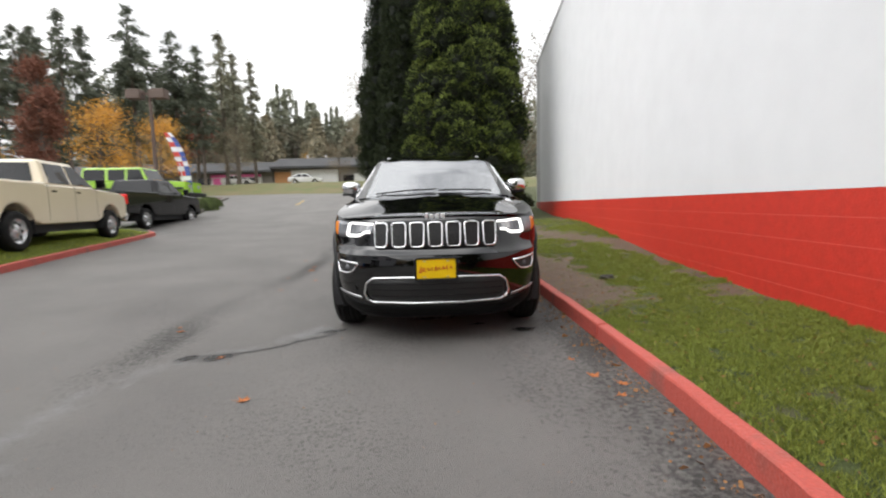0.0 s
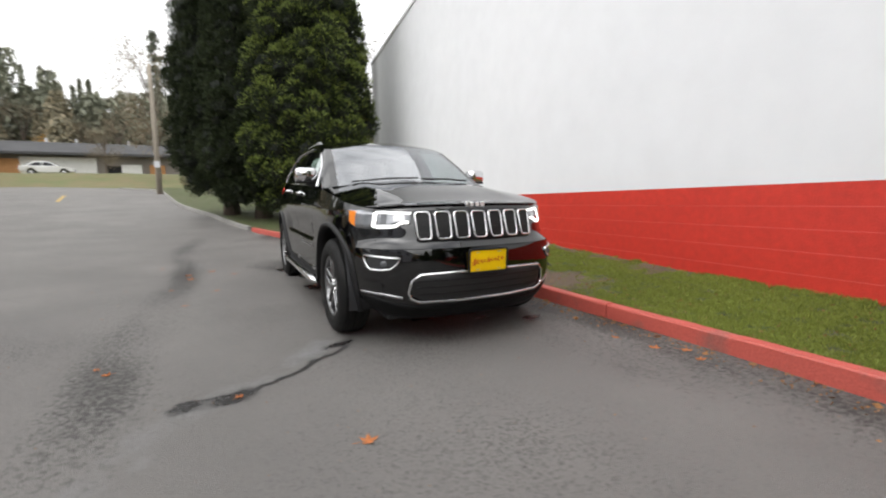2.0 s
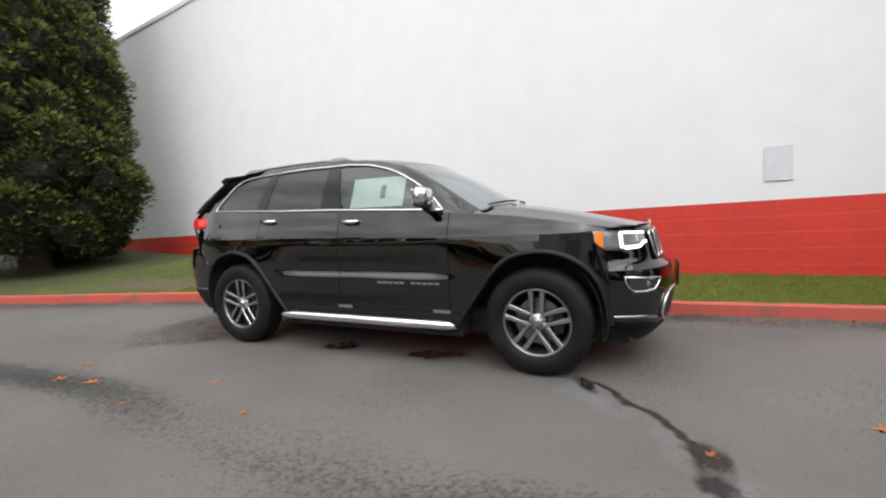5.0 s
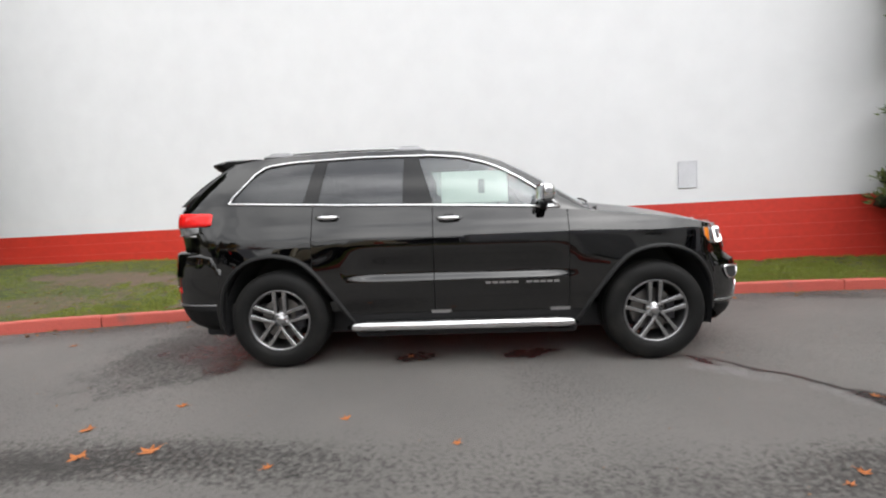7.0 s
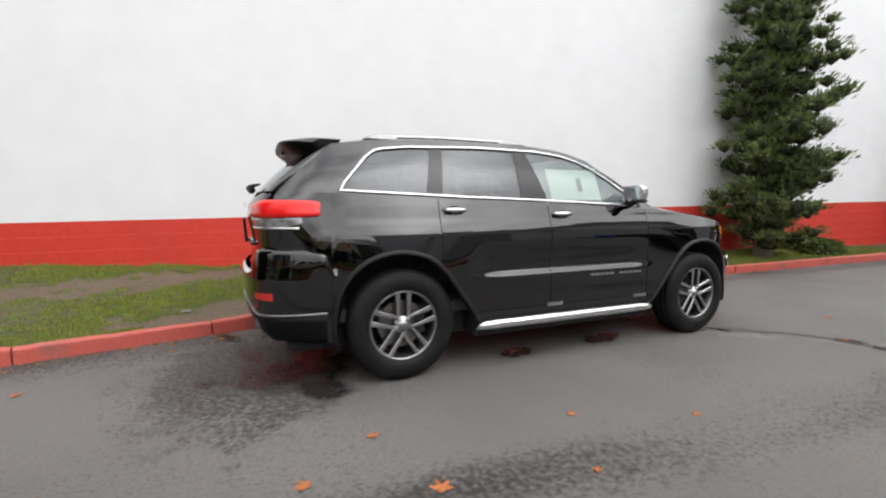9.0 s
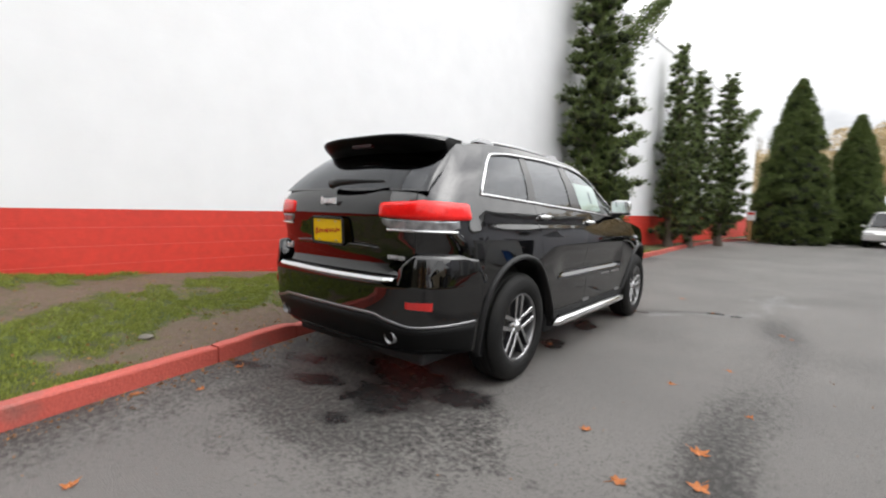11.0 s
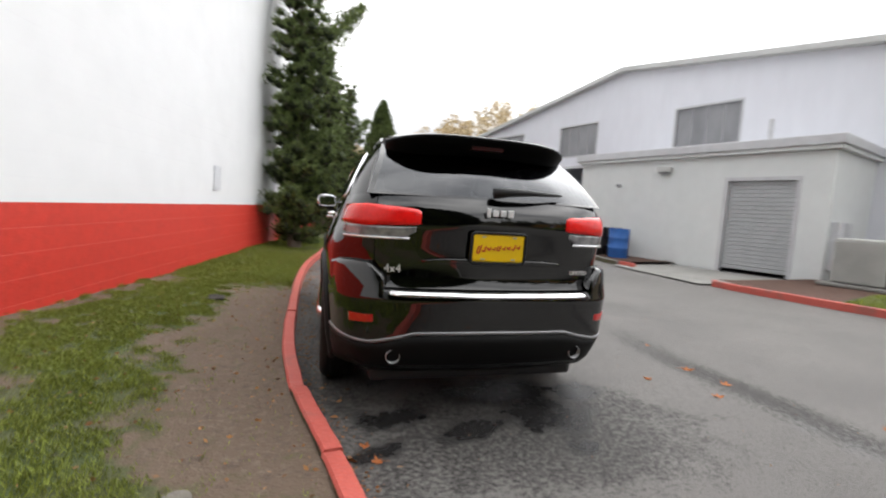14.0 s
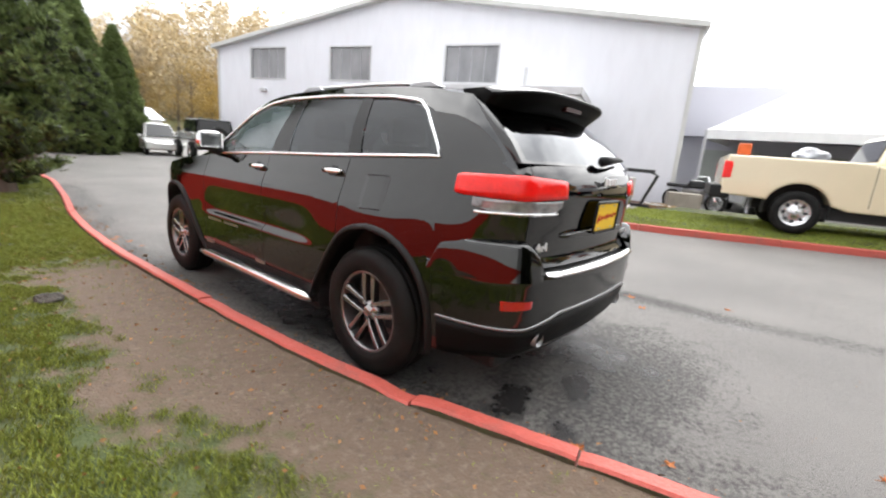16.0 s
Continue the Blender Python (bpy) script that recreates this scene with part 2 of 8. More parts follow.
def part(name, bm, material, parent=None, label="", smooth=False, m=None):
    ob = new(name, mesh_of(bm, name, material, smooth))
    if parent is not None:
        ob.parent = parent
    if m is not None:
        ob.matrix_basis = m
    if label:
        ob["label"] = label
    return ob


def thing(name, label, category, m=None, group="", kind=""):
    ob = new(name)
    ob.empty_display_size = 0.2
    if m is not None:
        ob.matrix_basis = m
    return tagged(ob, label, category, group, kind)


def add_box(bm, x0, x1, y0, y1, z0, z1, m=None, bevel=0.0):
    t = Matrix.LocRotScale(((x0 + x1) / 2, (y0 + y1) / 2, (z0 + z1) / 2), None, (abs(x1 - x0), abs(y1 - y0), abs(z1 - z0)))
    g = bmesh.ops.create_cube(bm, size=1, matrix=(m @ t) if m is not None else t)
    if bevel:
        es = list({e for v in g["verts"] for e in v.link_edges})
        bmesh.ops.bevel(bm, geom=es, offset=bevel, segments=2, affect="EDGES", profile=0.5)
    return bm


def box(x0, x1, y0, y1, z0, z1, m=None, bevel=0.0):
    return add_box(bmesh.new(), x0, x1, y0, y1, z0, z1, m, bevel)


def add_tube(bm, pts, radii, sides=8, cap=True):
    """A tapered tube along points."""
    rings = []
    for i, p in enumerate(pts):
        p = Vector(p)
        a = Vector(pts[max(i - 1, 0)])
        b = Vector(pts[min(i + 1, len(pts) - 1)])
        d = (b - a).normalized()
        u = d.orthogonal().normalized() if i == 0 else (rings_u - d * rings_u.dot(d)).normalized()
        rings_u = u
        v = d.cross(u)
        r = radii[i] if isinstance(radii, (list, tuple)) else radii
        rings.append([bm.verts.new(p + (u * math.cos(k * 2 * math.pi / sides) + v * math.sin(k * 2 * math.pi / sides)) * r) for k in range(sides)])
    for a, b in zip(rings, rings[1:]):
        for k in range(sides):
            bm.faces.new((a[k], a[(k + 1) % sides], b[(k + 1) % sides], b[k]))
    if cap:
        bm.faces.new(list(reversed(rings[0])))
        bm.faces.new(rings[-1])
    return bm


def tube(pts, radii, sides=8, cap=True):
    return add_tube(bmesh.new(), pts, radii, sides, cap)


def add_grid(bm, rows, close=False):
    """Faces between rows of points of equal length."""
    vs = [[bm.verts.new(p) for p in r] for r in rows]
    for a, b in zip(vs, vs[1:]):
        n = len(a)
        for k in range(n if close else n - 1):
            bm.faces.new((a[k], a[(k + 1) % n], b[(k + 1) % n], b[k]))
    return vs


def add_tapered(bm, lo, hi, z0, z1, bevel=0.0):
    """A block whose foot and head rectangles (x0, x1, y0, y1) differ."""
    vs = [bm.verts.new((x, y, z)) for (x0, x1, y0, y1), z in ((lo, z0), (hi, z1)) for x, y in ((x0, y0), (x1, y0), (x1, y1), (x0, y1))]
    fs = [(3, 2, 1, 0), (4, 5, 6, 7), (0, 1, 5, 4), (1, 2, 6, 5), (2, 3, 7, 6), (3, 0, 4, 7)]
    faces = [bm.faces.new([vs[i] for i in f]) for f in fs]
    if bevel:
        bmesh.ops.bevel(bm, geom=list({e for f in faces for e in f.edges}), offset=bevel, segments=2, affect="EDGES", profile=0.5)
    return bm


def ring_frame(w, h, t):
    """A flat raised rim in the y, z plane, standing out to -x."""
    bm = bmesh.new()
    for y0, y1, z0, z1 in ((-w / 2, w / 2, h / 2 - t, h / 2), (-w / 2, w / 2, -h / 2, -h / 2 + t), (-w / 2, -w / 2 + t, -h / 2 + t, h / 2 - t), (w / 2 - t, w / 2, -h / 2 + t, h / 2 - t)):
        add_box(bm, -0.018, -0.0125, y0, y1, z0, z1)
    return bm

# ---- setting: drive, kerbs, lawn, white and red building ----
WALL_BASE = [(-31, -0.05), (-14, 0.05), (-12, 0.1), (-5.5, 0.22), (-3, 0.19), (0, 0.25), (2.3, 0.38), (5.4, 0.58), (10, 0.62), (15, 0.9), (22, 1.5), (34, 2.6)]


def wall_x(y):
    return 3.2174 + 0.1094 * y


def lawn_z(x, y):
    """The turf rises from the kerb's top to the wall's foot."""
    kx = lerp(KERB_X, y) + 0.12
    wx = max(wall_x(y), kx + 2.0)
    u = min(max((x - kx) / (wx - kx), 0), 1.2)
    z0 = ground_z(kx, y) + 0.128
    z1 = max(lerp(WALL_BASE, y), z0)
    s = u * u * (3 - 2 * u) if u < 1 else 1
    return z0 - 0.032 + (z1 - z0 + 0.017) * s + 0.025 * noise.noise((x * 1.3, y * 1.3, 0)) * min(1, u * 6)


def blot(x, y, cx, cy, rx, ry, turn=0.0):
    """1 inside an uneven oval, falling to 0 outside it."""
    c, q = math.cos(turn), math.sin(turn)
    dx, dy = x - cx, y - cy
    d = math.hypot((dx * c + dy * q) / rx, (-dx * q + dy * c) / ry)
    d += 0.30 * noise.noise((x * 5, y * 5, 1.0)) + 0.18 * noise.noise((x * 14, y * 14, 2.0))
    return 1 - smooth01(d, 0.45, 1.15)


def near_line(x, y, pts, width):
    """1 on a bent line, falling to 0 at its width."""
    best = 9.0
    for (ax, ay), (bx, by_) in zip(pts, pts[1:]):
        ux, uy = bx - ax, by_ - ay
        t = min(max(((x - ax) * ux + (y - ay) * uy) / (ux * ux + uy * uy), 0), 1)
        best = min(best, math.hypot(x - ax - ux * t, y - ay - uy * t))
    return 1 - smooth01(best, 0, width)


STAINS = [(-0.72, 0.42, 0.16, 0.26, 0), (-0.68, -0.55, 0.16, 0.34, 0.3), (-0.95, -1.78, 0.10, 0.07, 0), (0.10, 2.45, 0.30, 0.14, 0.4), (-0.45, 2.30, 0.36, 0.34, 0),
          (0.50, 2.25, 0.30, 0.16, 0), (-0.30, 1.95, 0.55, 0.28, 0), (-0.45, 2.72, 0.14, 0.10, 0), (-0.85, 2.0, 0.28, 0.18, 0.5), (-1.70, -2.40, 0.20, 0.10, 0.5), (-1.92, -2.42, 0.16, 0.08, 0.2), (-0.98, -1.80, 0.20, 0.06, 0.4),
          (0.62, 2.6, 0.20, 0.10, 0.6), (0.75, -1.9, 0.16, 0.10, 0), (0.35, -1.7, 0.12, 0.08, 0), (0.0, -1.45, 0.35, 0.10, 0), (0.65, 0.3, 0.3, 1.6, 0)]
CRACK = [(-0.90, -1.85), (-1.06, -1.98), (-1.18, -2.03), (-1.30, -2.20), (-1.44, -2.27), (-1.60, -2.36), (-1.72, -2.38)]
# a thin film of water that has run from the car, drawn paler and smoother
PALE = [(-1.05, -1.70), (-1.49, -2.20), (-2.0, -2.55), (-2.20, -3.04), (-2.20, -3.62), (-2.35, -4.6)]


def asphalt_masks(x, y):
    if not (-4.6 < x < 1.6 and -9.5 < y < 8):
        return 0.0, 0.0, 0.0, 0.0, 0.0
    st = max(blot(x, y, *s_) for s_ in STAINS)
    track = -2.3 + 0.10 * math.sin(y * 0.9) + 0.12 * noise.noise((0, y * 0.8, 5))
    worn = 0.95 * (1 - smooth01(abs(x - track), 0.04, 0.42)) * (0.75 + 0.55 * noise.noise((x * 2, y * 0.9, 8))) * smooth01(y, -4.0, -2.2)
    worn += 0.20 * (1 - smooth01(abs(x + 1.35), 0.1, 0.8)) * (0.5 + noise.noise((x * 1.5, y * 0.8, 3)))
    kd = lerp(KERB_X, y) - x
    worn = max(worn, 0.85 * (1 - smooth01(kd, 0.20, 0.80)) * (0.9 + 0.5 * noise.noise((x * 3, y * 1.5, 4))))
    worn = max(worn, 0.85 * blot(x, y, -0.30, 2.45, 1.35, 0.95), 0.45 * blot(x, y, 0.7, -2.7, 0.45, 1.4))
    pale = 0.75 * near_line(x, y, PALE, 0.26) * (0.8 + 0.5 * noise.noise((x * 3, y * 3, 6)))
    pale = max(pale, 0.55 * blot(x, y, -2.32, -3.86, 0.5, 0.35), 0.5 * blot(x, y, -2.1, 2.9, 0.22, 0.5))
    return st, max(worn, 0), max(pale, 0), 0.35 + 0.5 * noise.noise((x * 0.8, y * 0.8, 15)), near_line(x + 0.03 * noise.noise((x * 6, y * 6, 4)), y, CRACK, 0.048)


def masked_grid(name, rows, masks, names, material):
    """A sheet of quads with a value of each named mask at every point."""
    nr, nc = len(rows), len(rows[0])
    vs = [p for r in rows for p in r]
    fs = [(i * nc + k, i * nc + k + 1, (i + 1) * nc + k + 1, (i + 1) * nc + k) for i in range(nr - 1) for k in range(nc - 1)]
    me = bpy.data.meshes.new(name)
    me.from_pydata(vs, [], fs)
    vals = np.array([masks(p[0], p[1]) for p in vs], np.float32)
    for j, nm in enumerate(names):
        at = me.attributes.new(nm, "FLOAT", "POINT")
        at.data.foreach_set("value", np.ascontiguousarray(vals[:, j]))
    me.polygons.foreach_set("use_smooth", np.ones(len(fs), bool))
    me.materials.append(material)
    return new(name, me)


def spaced(a, b, step):
    n = max(1, round((b - a) / step))
    return [a + (b - a) * i / n for i in range(n)]


xs = [-400, -200, -100, -60, -40, -30] + spaced(-24, -4.4, 0.75) + spaced(-4.4, 1.6, 0.055) + spaced(1.6, 10, 0.8) + [10, 12, 16, 25, 40, 70, 120, 250, 400]
ys = [-400, -200, -120, -80, -60, -45] + spaced(-36, -6, 0.8) + spaced(-6, 6, 0.055) + spaced(6, 38, 0.8) + [38, 41, 46, 55, 70, 100, 150, 250, 400]
grd = masked_grid("ground", [[(x, y, ground_z(x, max(y, -60)) + 0.006 * noise.noise((x * 0.6, y * 0.6, 3)) + (0.0015 * noise.noise((x * 5, y * 5, 9)) if -5 < x < 2 else 0)) for x in xs] for y in ys],
                  asphalt_masks, ("stain", "worn", "pale", "grit", "crack"), M_ASPHALT)
tagged(grd, "grey worn asphalt drive with damp oil stains and cracks", "asphalt ground", kind="structure")


def earth_mask(x, y):
    """Where the turf is worn to bare earth."""
    d = x - lerp(KERB_X, y) - 0.13
    wob = 0.30 * noise.noise((x * 1.6, y * 1.1, 2)) + 0.32 * noise.noise((x * 4.5, y * 4.5, 3)) + 0.2 * noise.noise((x * 13, y * 13, 3))
    strip = (1 - smooth01(d + wob, 0.45, 0.95)) * smooth01(y, -2.4, -1.0) * (1 - smooth01(y + 0.5 * wob, 2.9, 3.6))
    band = (1 - smooth01(abs(d - 2.05 - 0.12 * math.sin(y)) + wob, 0.15, 0.60)) * smooth01(y, -2.8, -1.2) * (1 - smooth01(y, 5, 7)) * 0.92
    late = (1 - smooth01(abs(d - 1.0) + 1.3 * wob, 0.25, 0.8)) * smooth01(y, 3.6, 4.8) * (1 - smooth01(y, 6.5, 8.5)) * 0.62
    spots = 0.8 * smooth01(noise.noise((x * 1.4, y * 0.9, 11)) + 0.4 * noise.noise((x * 4, y * 4, 12)), 0.14, 0.48) * smooth01(y, -7, -3) * (1 - smooth01(y, 7, 9))
    return min(max(strip, band, late, spots), 1)


rows = []
for y in spaced(-31, -9, 0.3) + spaced(-9, 9, 0.07) + spaced(9, 34, 0.3) + [34]:
    kx = lerp(KERB_X, y) + 0.100
    wx = wall_x(y) + 0.05 if y < 15 else 12.0 if y > 15.5 else wall_x(y) + 0.05
    if wx < kx + 0.3:
        wx = kx + 0.3
    rows.append([(kx + (wx - kx) * k / 34, y, lawn_z(kx + (wx - kx) * k / 34, y) + 0.008 * noise.noise((k * 0.9, y * 6, 0))) for k in range(35)])
tagged(masked_grid("lawn", rows, lambda x, y: (earth_mask(x, y),), ("earth",), M_GRASS), "patchy green lawn strip with bare earth between kerb and wall", "lawn", kind="structure")

W_M = Matrix.Translation((3.2174, 0, 0)) @ pose(0, 0, 0, 0, 0, -math.degrees(math.atan(0.1094)))
# in the wall's frame local y runs along the wall and local x into the building
WALL_Y0, WALL_Y1, WALL_TOP, COURSE = -31.0, 14.9, 7.35, 0.203


def dark_banded(m):
    """Soft dark vertical bands over a wall paint, at two places along the wall."""
    n, l = m.node_tree.nodes, m.node_tree.links
    b = n["Principled BSDF"]
    src = b.inputs["Base Color"].links[0].from_socket
    geo = n.new("ShaderNodeNewGeometry")
    sep = n.new("ShaderNodeSeparateXYZ")
    l.new(geo.outputs["Position"], sep.inputs["Vector"])
    wob = n.new("ShaderNodeTexNoise")
    wob.inputs["Scale"].default_value = 0.6
    l.new(geo.outputs["Position"], wob.inputs["Vector"])
    last = src
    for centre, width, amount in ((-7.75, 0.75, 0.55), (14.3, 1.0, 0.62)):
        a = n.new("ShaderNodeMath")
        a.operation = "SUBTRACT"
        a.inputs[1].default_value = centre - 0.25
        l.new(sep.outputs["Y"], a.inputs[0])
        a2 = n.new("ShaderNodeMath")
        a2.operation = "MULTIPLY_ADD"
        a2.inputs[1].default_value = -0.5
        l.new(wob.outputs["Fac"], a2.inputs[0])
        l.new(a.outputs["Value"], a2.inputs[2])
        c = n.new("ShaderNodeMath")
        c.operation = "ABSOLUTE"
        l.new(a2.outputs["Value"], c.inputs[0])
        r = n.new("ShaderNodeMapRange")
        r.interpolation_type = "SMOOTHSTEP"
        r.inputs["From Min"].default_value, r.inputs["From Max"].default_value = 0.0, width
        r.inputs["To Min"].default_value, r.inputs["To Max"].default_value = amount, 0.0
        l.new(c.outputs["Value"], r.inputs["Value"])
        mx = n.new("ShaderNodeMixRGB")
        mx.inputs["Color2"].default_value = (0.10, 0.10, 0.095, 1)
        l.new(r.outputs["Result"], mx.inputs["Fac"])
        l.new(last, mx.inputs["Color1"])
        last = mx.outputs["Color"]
    l.new(last, b.inputs["Base Color"])
    return m


M_WHITE_WALL = dark_banded(mat("white_painted_blockwork", (0.775, 0.78, 0.79), 0.75, dark=(0.68, 0.69, 0.71), scale=0.28, amount=0.16, fine=2.2, bump=0.03, bump_scale=18))
M_RED_WALL = dark_banded(M_RED_WALL)
# paler red filler paints the highlights along the block joints
M_JOINT_RED = mat("highlight_red_joint", (0.80, 0.22, 0.18), 0.6, amount=0.3)
core = tagged(part("wall_white_building", box(0.012, 0.4, WALL_Y0, WALL_Y1, 1.132, WALL_TOP, W_M), M_WHITE_WALL), "white painted concrete block wall of a tall building", "wall", kind="structure")
red = tagged(part("wall_red_band", box(0.0025, 0.4, WALL_Y0, WALL_Y1, -0.9, 1.129, W_M), M_JOINT_RED), "bright red painted block band along the foot of the wall", "wall", kind="structure")


def course_mesh(name, gap, out, material):
    bm = add_box(bmesh.new(), -out, 0.03, WALL_Y0, WALL_Y1, gap / 2, COURSE - gap / 2, bevel=min(0.0012, gap * 0.6))
    return mesh_of(bm, name, material)


me_red = course_mesh("block_course", 0.003, 0.0, M_RED_WALL)
me_white = course_mesh("block_course", 0.0003, 0.0, M_WHITE_WALL)
for i in range(10):
    ob = new("block_course", me_red)
    ob.parent = red
    ob.matrix_basis = W_M @ Matrix.Translation((0, 0, 1.132 - COURSE * (i + 1)))
for i in range(30):
    ob = new("block_course", me_white)
    ob.parent = core
    ob.matrix_basis = W_M @ Matrix.Translation((0, 0, 1.132 + COURSE * i))
part("coping", box(-0.03, 0.45, WALL_Y0, WALL_Y1, WALL_TOP - 0.13, WALL_TOP, W_M, 0.01), M_WHITE_WALL, core)
tagged(part("wall_white_return", box(0.41, 14, 14.5, 14.88, -0.3, WALL_TOP - 0.02, W_M), M_WHITE_WALL), "white painted end wall of the tall building", "wall", kind="structure")
# grey access panel on the wall
vent = thing("wall_access_panel", "grey painted metal access panel fixed flat on the white wall", "wall panel", W_M @ Matrix.Translation((0, -3.71, 1.58)))
M_PANEL = mat("grey_panel_paint", (0.66, 0.67, 0.70), 0.5, amount=0.2, scale=6)
part("plate", box(-0.012, 0.0, -0.14, 0.14, -0.21, 0.21, bevel=0.004), M_PANEL, vent)
for y, z in ((0, 0.17), (0, -0.17)):
    part("screw", tube([(-0.018, y, z), (-0.010, y, z)], 0.008, 8), M_ROOF_EDGE, vent)
part("rim", ring_frame(0.28, 0.42, 0.012), M_PANEL, vent)

# kerbs: red painted by the wall, bare concrete beyond
KERB_PROF = [(0.0, -0.2), (0.003, 0.114), (0.011, 0.125), (0.086, 0.129), (0.098, 0.116), (0.104, -0.2)]


def kerb_run(name, line, material, label, length=2.4, gap=0.012, joints=(), lift=0.0):
    """A kerb of single stones along a line of points; its profile leans out to the left of travel."""
    pts = [Vector((*p, 0)) for p in line]
    run = [0.0]
    for p, q in zip(pts, pts[1:]):
        run.append(run[-1] + (q - p).length)

    def at_(d):
        for i in range(len(run) - 1):
            if d <= run[i + 1] or i == len(run) - 2:
                return pts[i].lerp(pts[i + 1], (d - run[i]) / (run[i + 1] - run[i]))
    host = tagged(new(name), label, "kerb", kind="structure")
    d, i = 0.0, 0
    rnd = random.Random(5)
    while d < run[-1] - 0.2:
        e = min(d + length * rnd.uniform(0.9, 1.1), run[-1])
        for j in joints:
            e = j if d < j - 0.05 and e > j - 0.5 else e
        bm = bmesh.new()
        rows = []
        steps = max(2, int((e - d) / 0.05))
        chip0, chip1 = rnd.uniform(0.0, 0.008), rnd.uniform(0.0, 0.008)
        jx, jz = rnd.uniform(-0.008, 0.008), rnd.uniform(-0.008, 0.006)
        for k in range(steps + 1):
            c = d + gap / 2 + (e - d - gap) * k / steps
            p, q = at_(max(c - 0.05, 0)), at_(min(c + 0.05, run[-1]))
            t = (q - p).normalized()
            nrm = Vector((t.y, -t.x, 0))
            base = at_(c)
            z = ground_z(base.x - nrm.x * 0.02, base.y - nrm.y * 0.02)
            w = 0.006 * noise.noise((c * 3.1, 1.7, 0)) + 0.5 * jx + 0.0015 * noise.noise((c * 17, 2.2, 0))
            h = 0.005 * noise.noise((c * 2.3, 4.4, 0)) + 0.6 * jz + 0.0015 * noise.noise((c * 13, 6.1, 0))
            h -= chip0 * math.exp(-((c - d) / 0.06) ** 2) + chip1 * math.exp(-((e - c) / 0.06) ** 2)
            h -= 0.006 * max(0, noise.noise((c * 6.0, 9.3, 0)) - 0.25) * 2
            for j in joints[-1:]:
                h -= 0.024 * math.exp(-((c - j + 0.08) / 0.10) ** 2)
            rows.append([base + nrm * (a + w) + Vector((0, 0, z + (b + h + lift if b > 0 else b))) for a, b in KERB_PROF])
        vs = add_grid(bm, rows)
        bm.faces.new(vs[0])
        bm.faces.new(list(reversed(vs[-1])))
        bmesh.ops.recalc_face_normals(bm, faces=bm.faces[:])
        stone = part("kerb_stone", bm, [material, M_KERBBACK], host)
        for p in stone.data.polygons:
            if p.index % (len(KERB_PROF) - 1) == len(KERB_PROF) - 2 and p.index < steps * (len(KERB_PROF) - 1):
                p.material_index = 1
        d = e
    return host


WALL_KERB = [(lerp(KERB_X, y), y) for y in [-32 + 0.4 * i for i in range(104)]]


def kerb_run_at(y_want):
    """Length along the wall's kerb at which it passes y_want."""
    d = 0.0
    for (ax, ay), (bx, by_) in zip(WALL_KERB, WALL_KERB[1:]):
        step = math.hypot(bx - ax, by_ - ay)
        if by_ >= y_want:
            return d + step * (y_want - ay) / (by_ - ay)
        d += step


kerb_run("kerb_wall_side", WALL_KERB, M_KERB, "red painted concrete kerb with chipped worn edges", joints=[kerb_run_at(y) for y in (-4.75, -2.30, -0.03, 2.77, 4.09, 6.5, 2.0)], lift=0.004)
kerb_run("kerb_tree_side", [(lerp(KERB_X, y), y) for y in [9.62 + 0.4 * i for i in range(62)]], M_CONCRETE, "bare grey concrete kerb curving to the street", lift=0.004)

# ---- the black SUV by the kerb ----
M_PLASTIC = mat("black_plastic_cladding", (0.011, 0.011, 0.0115), 0.5, spec=0.28, amount=0.3, scale=6, fine=200, bump=0.15, bump_scale=400)
M_CHROME = mat("chrome", (0.82, 0.82, 0.83), 0.09, metal=1.0, amount=0.1)
M_SATIN = mat("satin_silver", (0.50, 0.50, 0.51), 0.32, metal=1.0, amount=0.15)
M_DULLTRIM = mat("dull_grey_trim", (0.30, 0.30, 0.31), 0.38, metal=0.8, amount=0.2)
M_ALLOY = mat("machined_alloy", (0.40, 0.40, 0.405), 0.26, metal=0.95, amount=0.25, scale=10)
M_RIMLIP = mat("dull_rim_barrel", (0.30, 0.30, 0.305), 0.3, metal=0.9, amount=0.2)
M_ALLOY_DARK = mat("grey_alloy_pockets", (0.045, 0.045, 0.05), 0.38, metal=0.6, amount=0.2)
M_TYRE = mat("tyre_rubber", (0.0065, 0.0065, 0.0065), 0.62, dark=(0.020, 0.019, 0.017), scale=5, amount=0.75, fine=90, bump=0.2, bump_scale=150, spec=0.22, low=0.48, high=0.75)
M_GLOSSTRIM = mat("gloss_black_trim", (0.004, 0.004, 0.0045), 0.12, spec=0.4, amount=0.2)
M_UNDER = mat("satin_black_spoiler", (0.003, 0.003, 0.003), 0.4, spec=0.05, amount=0.2)
M_VALANCE = mat("dark_lower_valance", (0.005, 0.005, 0.0052), 0.5, spec=0.14, amount=0.3, scale=6, fine=200, bump=0.1, bump_scale=400)
M_STEEL = mat("brake_steel", (0.25, 0.24, 0.23), 0.4, metal=0.9)
M_GLASS_CLEAR = glass("car_glass_clear", (0.60, 0.68, 0.64), 0.0)
M_GLASS_SHIELD = glass("windscreen_glass", (0.42, 0.48, 0.49), 0.18)
M_GLASS_DARK = glass("privacy_glass", (0.06, 0.063, 0.068), -0.025)
M_MESH = mat("grille_mesh", (0.012, 0.012, 0.012), 0.5, amount=0.3)
M_TRIM = mat("cabin_trim", (0.045, 0.043, 0.042), 0.7, amount=0.4, scale=6, bump=0.2)
M_YELLOW = mat("yellow_plate", (0.85, 0.56, 0.0), 0.35, amount=0.15)
